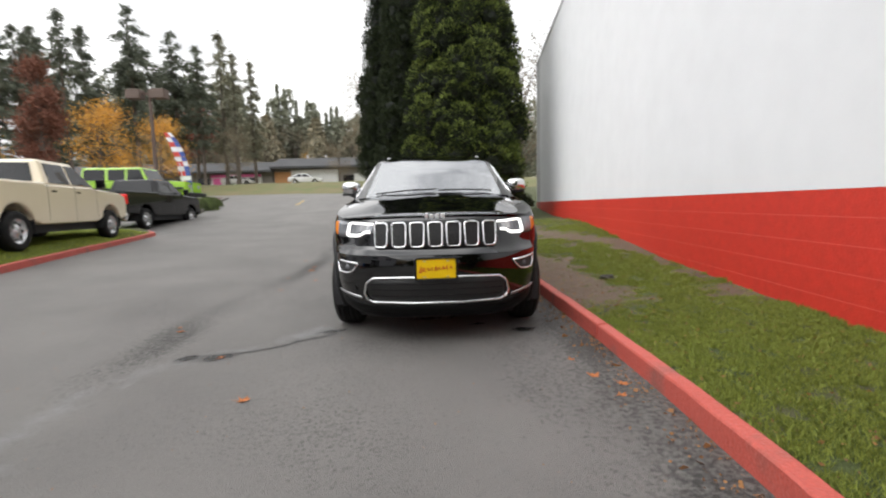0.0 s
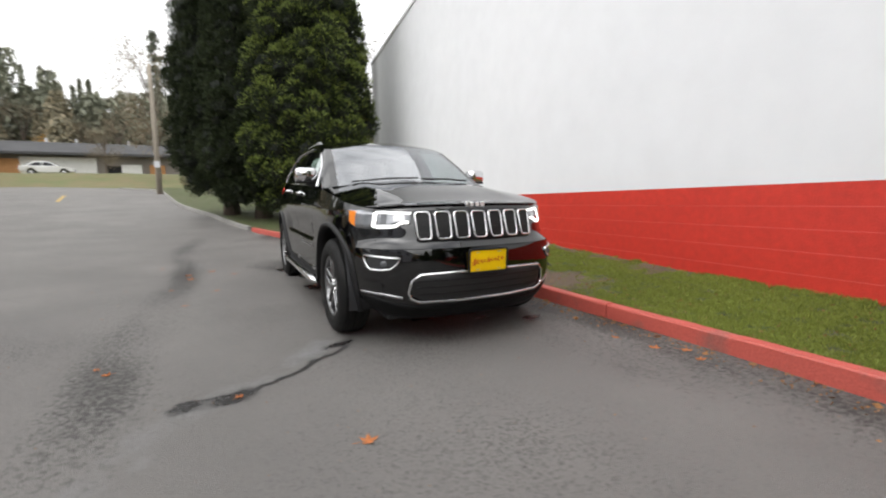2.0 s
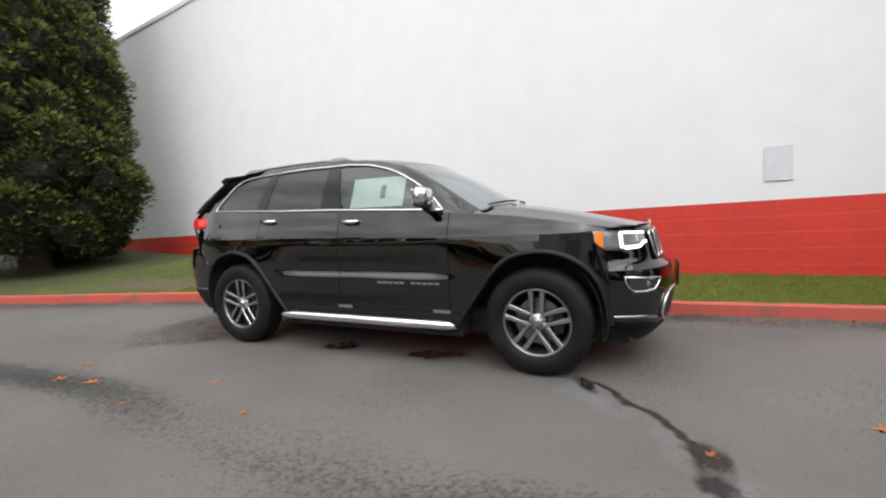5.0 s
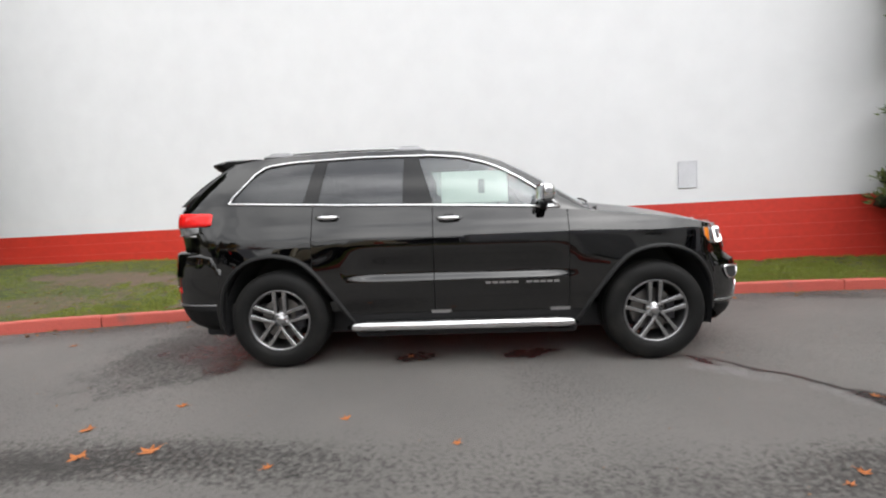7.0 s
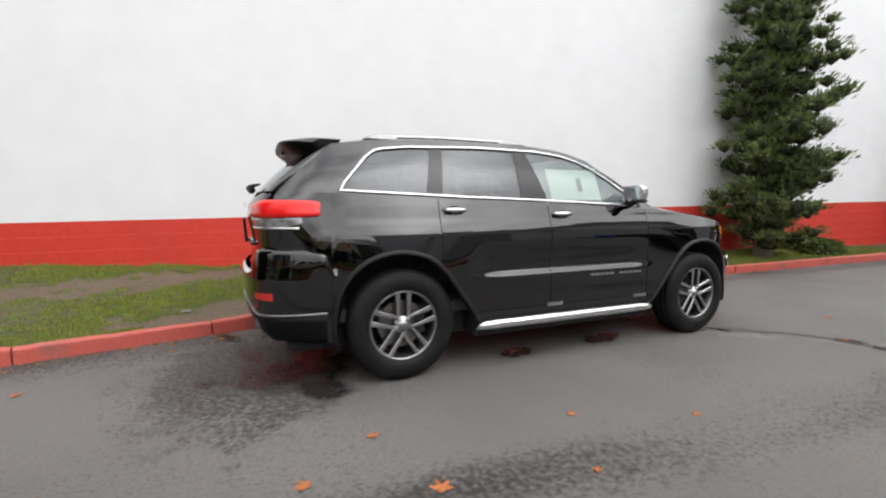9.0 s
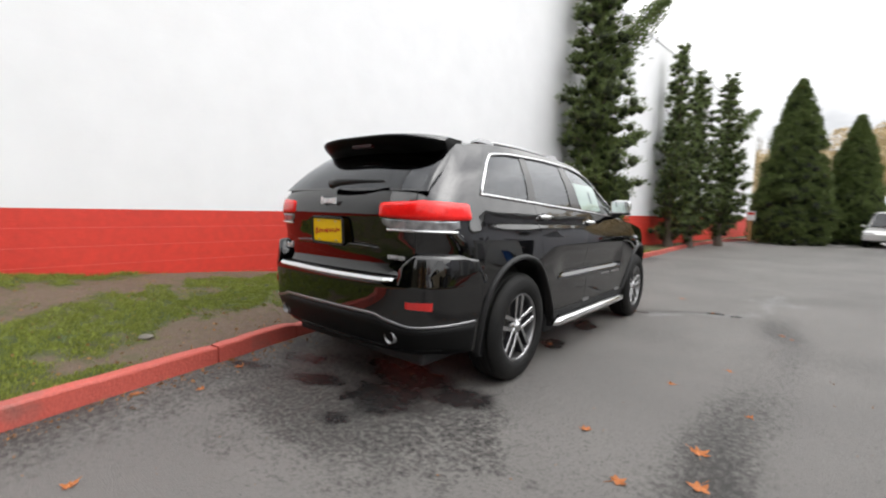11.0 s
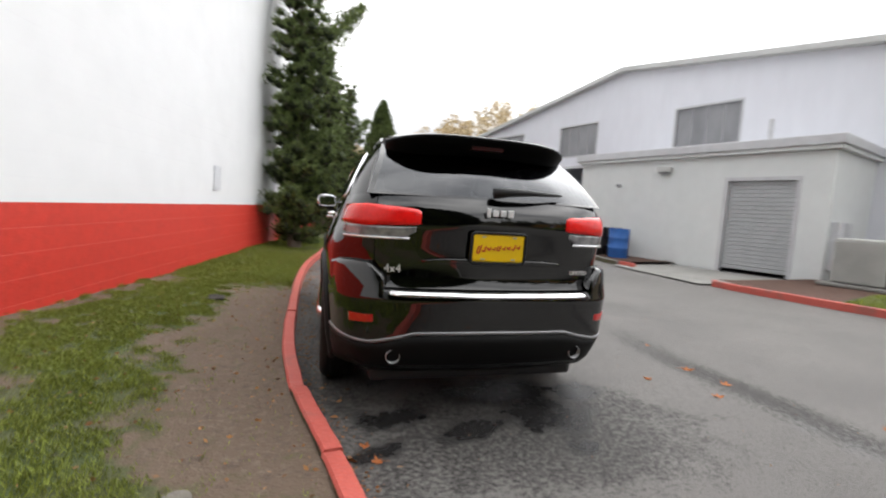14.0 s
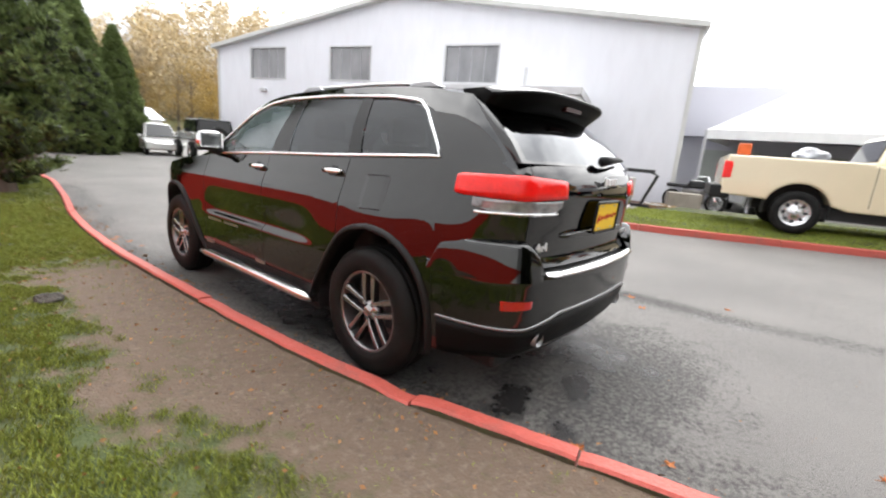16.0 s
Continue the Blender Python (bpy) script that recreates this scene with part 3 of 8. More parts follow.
M_REDINK = mat("red_lettering", (0.55, 0.03, 0.02), 0.5)
M_PAPER = mat("window_paper", (0.72, 0.76, 0.74), 0.8, amount=0.15, scale=9)
M_GREYTEXT = mat("grey_print", (0.16, 0.18, 0.18), 0.8)
M_AMBER = mat("amber_lens", (0.85, 0.24, 0.015), 0.15, coat=1.0, amount=0.3, scale=30)
M_REDLENS = mat("red_lens", (0.84, 0.014, 0.012), 0.14, coat=0.35, spec=0.3, dark=(0.58, 0.006, 0.006), scale=14, amount=0.5)
M_REDDARK = mat("dark_red_reflector", (0.50, 0.012, 0.010), 0.2, coat=1.0)
M_CLEARLENS = mat("clear_lens", (0.62, 0.62, 0.63), 0.15, metal=0.4, coat=1.0, dark=(0.30, 0.30, 0.31), scale=25, amount=0.7)
M_REVLENS = mat("smoky_clear_lens", (0.34, 0.34, 0.35), 0.12, metal=0.3, dark=(0.09, 0.09, 0.095), scale=16, amount=0.8, spec=0.7)
M_LAMPBODY = mat("headlamp_body", (0.30, 0.31, 0.325), 0.26, metal=0.5, coat=0.3, dark=(0.06, 0.06, 0.065), scale=11, amount=0.7)


def glow(name, colour, strength):
    m = bpy.data.materials.new(name)
    m.use_nodes = True
    b = m.node_tree.nodes["Principled BSDF"]
    b.inputs["Base Color"].default_value = (0.8, 0.8, 0.8, 1)
    b.inputs["Emission Color"].default_value = (*colour, 1)
    b.inputs["Emission Strength"].default_value = strength
    return m


M_DRL = glow("daytime_light", (1.0, 0.99, 0.95), 1.3)
M_HEADLENS = mat("grey_headlamp_lens", (0.13, 0.135, 0.145), 0.22, spec=0.4, dark=(0.05, 0.05, 0.055), scale=14, amount=0.6)

OUT = [(0, -2.345), (0.25, -2.335), (0.45, -2.30), (0.60, -2.245), (0.72, -2.16), (0.80, -2.05), (0.86, -1.91), (0.905, -1.72), (0.93, -1.5),
       (0.94, -1.2), (0.942, -0.8), (0.942, 0), (0.942, 0.8), (0.938, 1.2), (0.93, 1.55), (0.915, 1.85), (0.885, 2.05), (0.84, 2.19), (0.77, 2.31),
       (0.68, 2.375), (0.5, 2.42), (0.25, 2.445), (0, 2.455)]


def catmull(p, n):
    out = []
    for i in range(len(p) - 1):
        a, b, c, d = p[max(i - 1, 0)], p[i], p[i + 1], p[min(i + 2, len(p) - 1)]
        if i == 0:
            a = (-c[0], c[1]) if p is OUT else a
        if i == len(p) - 2 and p is OUT:
            d = (-b[0], b[1])
        for k in range(n):
            t = k / n
            out.append(tuple(0.5 * (2 * b[j] + (c[j] - a[j]) * t + (2 * a[j] - 5 * b[j] + 4 * c[j] - d[j]) * t * t + (3 * b[j] - a[j] - 3 * c[j] + d[j]) * t ** 3) for j in range(len(b))))
    out.append(p[-1])
    return out


LINE = [Vector((*p, 0)) for p in catmull(OUT, 16)]
ARC = [0.0]
for p, q in zip(LINE, LINE[1:]):
    ARC.append(ARC[-1] + (q - p).length)
A_END = ARC[-1]


def line_at(a):
    a = min(max(a, 0), A_END)
    lo = 0
    hi = len(ARC) - 1
    while hi - lo > 1:
        mid = (lo + hi) // 2
        if ARC[mid] <= a:
            lo = mid
        else:
            hi = mid
    u = (a - ARC[lo]) / (ARC[hi] - ARC[lo])
    p = LINE[lo].lerp(LINE[hi], u)
    return p


def line_n(a):
    if a < 0.01:
        return Vector((0, -1, 0))
    if a > A_END - 0.01:
        return Vector((0, 1, 0))
    d = line_at(a + 0.02) - line_at(a - 0.02)
    return Vector((d.y, -d.x, 0)).normalized()


def a_front(x):
    return next(a for a, p in zip(ARC, LINE) if p.x >= x)


def a_side(y):
    i = next(i for i, p in enumerate(LINE) if p.y >= y and p.x > 0.05)
    p, q = LINE[i - 1], LINE[i]
    return ARC[i - 1] + (ARC[i] - ARC[i - 1]) * (y - p.y) / (q.y - p.y)


def a_rear(x):
    return next(a for a, p in zip(ARC, LINE) if p.x <= x and p.y > 1)


P_SIDE = [(0.20, -0.06), (0.30, -0.04), (0.42, -0.016), (0.55, -0.006), (0.66, -0.001), (0.85, 0.0), (0.96, -0.001), (1.01, -0.005), (1.04, -0.014), (1.08, -0.027), (1.12, -0.042), (1.20, -0.068), (1.30, -0.102)]
P_FRONT = [(0.18, -0.22), (0.24, -0.12), (0.32, -0.05), (0.40, -0.02), (0.50, 0.0), (0.60, 0.005), (0.70, 0.0), (0.745, -0.012), (0.775, -0.055), (0.80, -0.082), (0.90, -0.105), (1.0, -0.138), (1.035, -0.155), (1.07, -0.20)]
P_REAR = [(0.28, -0.14), (0.34, -0.07), (0.42, -0.03), (0.50, 0.0), (0.62, 0.010), (0.72, 0.016), (0.765, 0.020), (0.785, 0.0), (0.80, -0.055), (0.90, -0.06), (0.98, -0.058), (1.06, -0.046), (1.14, -0.032), (1.20, -0.036), (1.25, -0.055), (1.31, -0.10)]
Z_TOP = [(-2.35, 1.055), (-2.1, 1.035), (-1.95, 1.035), (-1.65, 1.09), (-1.3, 1.14), (-0.95, 1.175), (-0.71, 1.19), (0.27, 1.23), (1.12, 1.255), (1.83, 1.285), (2.1, 1.295), (2.46, 1.30)]
HUB_Y, HUB_Z, ARCH_R = 1.4575, 0.385, 0.455


def scallop(y, z):
    """The doors' hollow above a bright ledge, and the wings swelling over the wheels."""
    t = smooth01(y, -0.88, -0.60) * (1 - smooth01(y, 0.66, 0.98))
    hollow = -0.034 * t * min(max((z - 0.680) / 0.036, 0), 1) * (1 - 0.95 * smooth01(z, 0.74, 0.95))
    swell = sum(math.exp(-((y - h) / 0.40) ** 2) for h in (-HUB_Y, HUB_Y))
    return hollow + 0.026 * swell * (1 - smooth01(z, 0.74, 1.10)) - 0.006


def shell(a, z, s=1, off=0.0):
    """A point of the lower body at arc length a from the nose and height z; s is the side, +1 or -1."""
    p, n = line_at(a), line_n(a)
    wf = 1 - smooth01(p.y, -2.16, -1.78)
    wr = smooth01(p.y, 1.98, 2.30)
    o = (1 - wf - wr) * (lerp(P_SIDE, z) + scallop(p.y, z)) + wf * lerp(P_FRONT, z) + wr * lerp(P_REAR, z)
    q = p + n * (o + off)
    return Vector((s * max(q.x, 0), q.y, z))


def arch_r(t, sg):
    """Radius of a wheel opening at angle t: round towards the bumper, a flat top and a straight slanting leg towards the doors (sg is the doors' side in y)."""
    ct, st = math.cos(t), math.sin(t)
    if ct * sg <= 0:
        q = 1 / (abs(ct) ** 2.3 + abs(st) ** 2.3) ** (1 / 2.3) if st > 0 else 1.0
        return ARCH_R * q * math.hypot(ct, st * (1.09 if st > 0 else 1))
    c = abs(ct)
    r1 = 0.495 / max(st, 1e-3)
    r2 = (0.495 + 0.20 * 1.40) / max(st + 1.40 * c, 1e-3)
    return (min(r1, 9) ** -7 + r2 ** -7) ** (-1 / 7)


def z_low(y):
    for h in (-HUB_Y, HUB_Y):
        d = abs(y - h) / ARCH_R
        inner = (y - h) * -h > 0
        if inner and abs(y - h) < 0.53:
            lo, hi = 0.0, math.pi / 2
            for _ in range(24):
                m = (lo + hi) / 2
                if arch_r(m, 1) * math.cos(m) > abs(y - h):
                    lo = m
                else:
                    hi = m
            return max(HUB_Z + arch_r(lo, 1) * math.sin(lo), 0.40)
        if not inner and d < 1:
            return max(HUB_Z + ARCH_R * (1 - d ** 2.3) ** (1 / 2.3) * 1.09, 0.30)
    if y < -1.9:
        return 0.22 + 0.16 * smooth01(y, -2.25, -1.91)
    if y > 1.9:
        return 0.31
    return 0.40


def mirrored(bm):
    """Adds the mirror image across x."""
    g = bmesh.ops.duplicate(bm, geom=bm.verts[:] + bm.edges[:] + bm.faces[:])
    vs = [v for v in g["geom"] if isinstance(v, bmesh.types.BMVert)]
    for v in vs:
        v.co.x = -v.co.x
    bmesh.ops.reverse_faces(bm, faces=[f for f in g["geom"] if isinstance(f, bmesh.types.BMFace)])
    bmesh.ops.remove_doubles(bm, verts=[v for v in bm.verts if abs(v.co.x) < 0.004], dist=0.008)
    return bm


def skin(bm, a0, a1, lo, hi, s=1, off=0.0, step=0.035, nz=16):
    """A piece of the body surface between arcs a0 and a1 and heights lo(y), hi(y)."""
    n = max(2, int(abs(a1 - a0) / step))
    cols = []
    for i in range(n + 1):
        a = a0 + (a1 - a0) * i / n
        y = line_at(a).y
        z0 = lo(y) if callable(lo) else lo
        z1 = hi(y) if callable(hi) else hi
        cols.append([shell(a, z0 + (z1 - z0) * k / nz, s, off) for k in range(nz + 1)])
    if s < 0:
        cols.reverse()
    add_grid(bm, cols)
    return bm


def patch(a0, a1, zs, s=1, off=0.006, nz=4, rim=0.012, step=0.03):
    """A shaped piece standing proud of the body: zs holds (share of the way from a0 to a1, low, high); its edges turn in."""
    bm = bmesh.new()
    n = max(4, int(abs(a1 - a0) / step))
    cols = []
    for i in range(n + 1):
        u = i / n
        a = a0 + (a1 - a0) * u
        z0, z1 = lerp([(q[0], q[1]) for q in zs], u), lerp([(q[0], q[2]) for q in zs], u)
        e = off - rim if i in (0, n) and 0.01 < a < A_END - 0.01 else off
        cols.append([shell(a, z0, s, off - rim)] + [shell(a, z0 + (z1 - z0) * k / nz, s, e) for k in range(nz + 1)] + [shell(a, z1, s, off - rim)])
    if s < 0:
        cols.reverse()
    add_grid(bm, cols)
    return bm


def lathe(profile, sides, centre, flip=1):
    """Profile of (radius, x) turned round the x axis at centre."""
    bm = bmesh.new()
    rows = []
    for i in range(sides):
        t = 2 * math.pi * i / sides
        rows.append([(centre[0] + flip * x, centre[1] + r * math.cos(t), centre[2] + r * math.sin(t)) for r, x in profile])
    rows.append(rows[0])
    add_grid(bm, rows)
    bmesh.ops.remove_doubles(bm, verts=bm.verts[:], dist=0.0005)
    bmesh.ops.recalc_face_normals(bm, faces=bm.faces[:])
    return bm


def ring(pts, r, sides=6):
    """A closed round bar through points."""
    bm = bmesh.new()
    n = len(pts)
    pts = [Vector(p) for p in pts]
    rows = []
    mid = sum(pts, Vector()) / n
    for i, p in enumerate(pts):
        d = (pts[(i + 1) % n] - pts[i - 1]).normalized()
        u = (p - mid)
        u = (u - d * u.dot(d)).normalized()
        v = d.cross(u)
        rows.append([p + (u * math.cos(2 * math.pi * k / sides) + v * math.sin(2 * math.pi * k / sides)) * r for k in range(sides)])
    rows.append(rows[0])
    add_grid(bm, rows, close=True)
    bmesh.ops.remove_doubles(bm, verts=bm.verts[:], dist=0.0002)
    bmesh.ops.recalc_face_normals(bm, faces=bm.faces[:])
    return bm


def round_rect(w, h, r, n=4):
    out = []
    for cx, cy, t0 in ((w / 2 - r, h / 2 - r, 0), (-w / 2 + r, h / 2 - r, 90), (-w / 2 + r, -h / 2 + r, 180), (w / 2 - r, -h / 2 + r, 270)):
        for k in range(n + 1):
            t = radians(t0 + 90 * k / n)
            out.append((cx + r * math.cos(t), cy + r * math.sin(t)))
    return out


def make_wheel(parent, x, y, side):
    """Road wheel with tyre, alloy rim of five double spokes, nuts and brake disc; its outer face looks to side (+1 or -1)."""
    w = new("wheel")
    w.parent = parent
    w.matrix_basis = Matrix.Translation((x, y, HUB_Z)) @ (pose(0, 0, 0) if side > 0 else pose(0, 0, 0, 0, 0, 180))
    o = (0, 0, 0)
    half = 0.122
    prof = [(0.236, 0.095), (0.250, 0.118), (0.285, half + 0.006), (0.330, half + 0.004), (0.362, half - 0.012), (0.380, half - 0.034)]
    tread = [(0.385, half - 0.05), (0.377, half - 0.054), (0.377, half - 0.064), (0.386, half - 0.068), (0.3865, 0.022), (0.378, 0.018), (0.378, 0.008), (0.387, 0.004)]
    full = prof + tread
    full = full + [(r, -q) for r, q in reversed(full)]
    part("tyre", lathe(full, 56, o), M_TYRE, w, "black rubber all-season tyre", True)
    rim = part("rim", lathe([(0.246, 0.100), (0.244, 0.108), (0.232, 0.108), (0.226, 0.095), (0.222, 0.02), (0.215, -0.09), (0.24, -0.10)], 56, o), M_RIMLIP, w, "two-tone alloy rim with double spokes", True)
    for k in range(5):
        base = radians(90 + 72 * k)
        for e in (-1, 1):
            bm = bmesh.new()
            rows = []
            for r, hw, dep, ang in ((0.045, 0.011, 0.090, 0.74), (0.085, 0.0130, 0.095, 0.455), (0.15, 0.0145, 0.099, 0.258), (0.205, 0.0165, 0.101, 0.194), (0.236, 0.019, 0.102, 0.172)):
                t = base + e * ang
                c = Vector((0, r * math.cos(t), r * math.sin(t)))
                tang = Vector((0, -math.sin(t), math.cos(t)))
                rows.append([c + tang * -hw + Vector((dep - 0.045, 0, 0)), c + tang * -hw + Vector((dep - 0.004, 0, 0)), c + tang * (-hw + 0.004) + Vector((dep, 0, 0)),
                             c + tang * (hw - 0.004) + Vector((dep, 0, 0)), c + tang * hw + Vector((dep - 0.004, 0, 0)), c + tang * hw + Vector((dep - 0.045, 0, 0))])
            add_grid(bm, rows)
            bm.normal_update()
            bmesh.ops.recalc_face_normals(bm, faces=bm.faces[:])
            me = mesh_of(bm, "spoke", [M_ALLOY, M_ALLOY_DARK])
            for p in me.polygons:
                if abs(p.normal.x) < 0.6:
                    p.material_index = 1
            ob = new("spoke", me)
            ob.parent = rim
    part("hub_cap", lathe([(0.0, 0.108), (0.022, 0.108), (0.030, 0.104), (0.034, 0.09), (0.055, 0.085), (0.070, 0.07), (0.072, 0.02)], 24, o), M_ALLOY, rim, smooth=True)
    for k in range(5):
        t = radians(54 + 72 * k)
        yy, zz = 0.054 * math.cos(t), 0.054 * math.sin(t)
        part("wheel_nut", lathe([(0.0, 0.098), (0.008, 0.098), (0.010, 0.094), (0.010, 0.06)], 6, (0, yy, zz)), M_CHROME, rim)
    part("brake_disc", lathe([(0.05, 0.03), (0.165, 0.03), (0.165, 0.008), (0.05, 0.008)], 36, o), M_STEEL, w, smooth=False)
    part("brake_caliper", box(0.0, 0.05, 0.10, 0.175, -0.08, 0.08, bevel=0.012), M_ALLOY_DARK, w)
    return w


CAR_M = pose(0, 0, 0, math.degrees(math.atan(SLOPE)), 0, 0)
car = thing("suv", "glossy black five-door SUV parked beside the red kerb", "car", CAR_M)

# body panels
a_c = a_side(-1.93)
part("front_bumper", mirrored(skin(bmesh.new(), 0, a_c - 0.003, z_low, 0.745, nz=14)), M_PAINT, car, smooth=True)
part("nose_panel", mirrored(skin(bmesh.new(), 0, a_c - 0.003, 0.748, lambda y: lerp(Z_TOP, y), nz=12)), M_PAINT, car, smooth=True)
a_r0, a_r1 = a_side(1.93), a_rear(0.70)
part("rear_bumper", mirrored(skin(bmesh.new(), a_r0 + 0.003, A_END, z_low, 0.785, nz=14)), M_PAINT, car, smooth=True)
HATCH = part("tailgate", mirrored(skin(bmesh.new(), a_r1 + 0.004, A_END, 0.795, lambda y: lerp(Z_TOP, y), nz=16)), M_PAINT, car, smooth=True)
doors = {}
for s in (1, -1):
    top = lambda y: lerp(Z_TOP, y)
    part("front_wing", skin(bmesh.new(), a_c, a_side(-0.803), z_low, top, s, nz=40), M_PAINT, car, smooth=True)
    doors[s, 0] = part("front_door", skin(bmesh.new(), a_side(-0.797), a_side(0.232), z_low, top, s, nz=64), M_PAINT, car, smooth=True)
    doors[s, 1] = part("rear_door", skin(bmesh.new(), a_side(0.238), a_side(1.172), z_low, top, s, nz=64), M_PAINT, car, smooth=True)
    part("rear_quarter", skin(bmesh.new(), a_side(1.178), a_r0, z_low, top, s, nz=40), M_PAINT, car, smooth=True)
    part("rear_corner", skin(bmesh.new(), a_r0, a_r1 - 0.002, 0.792, top, s, nz=14), M_PAINT, car, smooth=True)
part("body_liner", mirrored(skin(bmesh.new(), 0, A_END, lambda y: z_low(y) + 0.01, lambda y: lerp(Z_TOP, y) - 0.02, off=-0.022, nz=8, step=0.06)), M_DARK, car)
part("underbody", box(-0.66, 0.66, -2.05, 2.20, 0.205, 0.42, bevel=0.03), M_DARK, car)
part("floor_pan", box(-0.86, 0.86, -0.88, 0.88, 0.215, 0.40, bevel=0.03), M_DARK, car)
part("exhaust_box", box(-0.45, 0.45, 1.95, 2.18, 0.27, 0.40, bevel=0.05), M_DARK, car)

# wheel arch mouldings, inner arches, sills
for s in (1, -1):
    for h in (-HUB_Y, HUB_Y):
        bm = bmesh.new()
        rows = []
        for i in range(33):
            t = radians(-24 + 228 * i / 32)
            ct, st = math.cos(t), math.sin(t)
            row = []
            for rr, oo in ((0.452, -0.05), (0.452, 0.014), (0.456, 0.019), (0.470, 0.019), (0.482, 0.010), (0.486, -0.004)):
                r_ = arch_r(t, -1 if h > 0 else 1) + rr - ARCH_R
                y, z = h + r_ * ct, HUB_Z + r_ * st
                row.append(shell(a_side(min(max(y, -2.0), 2.1)), max(z, 0.26), s, oo))
            rows.append(row)
        if s > 0:
            rows.reverse()
        add_grid(bm, rows)
        part("arch_moulding", bm, M_PLASTIC, car, "matt black wheel arch moulding", True)
        bm = bmesh.new()
        # deeper towards the doors than towards the bumper
        liner = lambda i: ((0.60 if math.cos(radians(10 * i)) * h < 0 else 0.44) * math.cos(radians(10 * i)), 0.54 * math.sin(radians(10 * i)))
        add_grid(bm, [[(s * xx, h + liner(i)[0], HUB_Z - 0.02 + liner(i)[1]) for i in range(-1, 20)] for xx in (0.50, 0.90)])
        add_grid(bm, [[(s * 0.50, h + k * liner(i)[0], HUB_Z - 0.02 + k * liner(i)[1]) for i in range(-1, 20)] for k in (0.03, 1.0)])
        part("inner_arch", bm, M_DARK, car)
        make_wheel(car, s * 0.818, h, s)
    bm = skin(bmesh.new(), a_side(-0.90), a_side(0.90), 0.30, 0.42, s, 0.004, nz=5)
    part("sill", bm, M_PLASTIC, car, smooth=True)
    for y in (0.187, -0.73):
        part("sill_plate", patch(a_side(y - 0.075), a_side(y + 0.075), [(0, 0.415, 0.440), (1, 0.415, 0.440)], s, 0.010, 2, rim=0.006), M_SATIN, car, "small satin silver rectangle on the sill")
    st = new("side_step")
    st.parent = car
    st["label"] = "chrome tube side step with black tread"
    part("step_tube", tube([(s * 0.93, -0.86, 0.315), (s * 0.955, -0.80, 0.328), (s * 0.96, -0.70, 0.33), (s * 0.96, 0.75, 0.33), (s * 0.955, 0.85, 0.328), (s * 0.93, 0.91, 0.315)], [0.02, 0.034, 0.036, 0.036, 0.034, 0.02], 14), M_CHROME, st, smooth=True)
    part("step_tread", box(min(s * 0.80, s * 0.945), max(s * 0.80, s * 0.945), -0.72, 0.78, 0.336, 0.362, bevel=0.008), M_PLASTIC, st)
    for y in (-0.5, 0.45):
        part("step_bracket", box(min(s * 0.6, s * 0.95), max(s * 0.6, s * 0.95), y - 0.03, y + 0.03, 0.29, 0.325), M_DARK, st)

# greenhouse
Z_T = [(-0.98, 1.19), (-0.78, 1.315), (-0.62, 1.42), (-0.49, 1.495), (-0.30, 1.595), (-0.12, 1.650), (0.05, 1.678), (0.25, 1.694), (0.53, 1.702), (1.0, 1.702), (1.35, 1.692), (1.60, 1.675), (1.88, 1.635)]
X_T = [(-0.98, 0.79), (-0.78, 0.755), (-0.49, 0.70), (-0.12, 0.662), (0.25, 0.648), (1.2, 0.640), (1.88, 0.605)]
Z_WIN = [(-0.745, 1.205), (-0.62, 1.33), (-0.47, 1.435), (-0.30, 1.53), (-0.16, 1.583), (0.0, 1.625), (0.25, 1.648), (0.80, 1.650), (1.35, 1.628), (1.56, 1.603), (1.63, 1.575), (1.87, 1.30)]


def top_edge(y):
    return Vector((lerp(X_T, y), y, lerp(Z_T, y)))


def side_col(y):
    """Foot and head of the greenhouse side at y along the belt."""
    yt = y if y < 1.2 else 1.2 + (y - 1.2) * (1.88 - 1.2) / (2.30 - 1.2)
    b = shell(a_side(min(y, 2.30)), lerp(Z_TOP, y))
    return b, top_edge(max(yt, -0.98))


def side_pt(y, q, off=0.0):
    b, t = side_col(y)
    bulge = 0.022 * math.sin(math.pi * q)
    p = b.lerp(t, q)
    p.x += bulge + off
    return p


def q_for(y, z_of):
    for i in range(201):
        p = side_pt(y, i / 200)
        if p.z >= z_of(p.y):
            return i / 200
    return 1.0


W_LO = lambda y: lerp(Z_TOP, y) + 0.018
W_HI = lambda y: lerp(Z_WIN, y)
YS = [-0.745 + (1.875 + 0.745) * i / 90 for i in range(91)]
QLO = {y: q_for(y, W_LO) for y in YS}
QHI = {y: max(q_for(y, W_HI), QLO[y]) for y in YS}


def to_side(cols, s):
    cols = [[Vector((s * p.x, p.y, p.z)) for p in c] for c in cols]
    if s < 0:
        cols.reverse()
    return cols


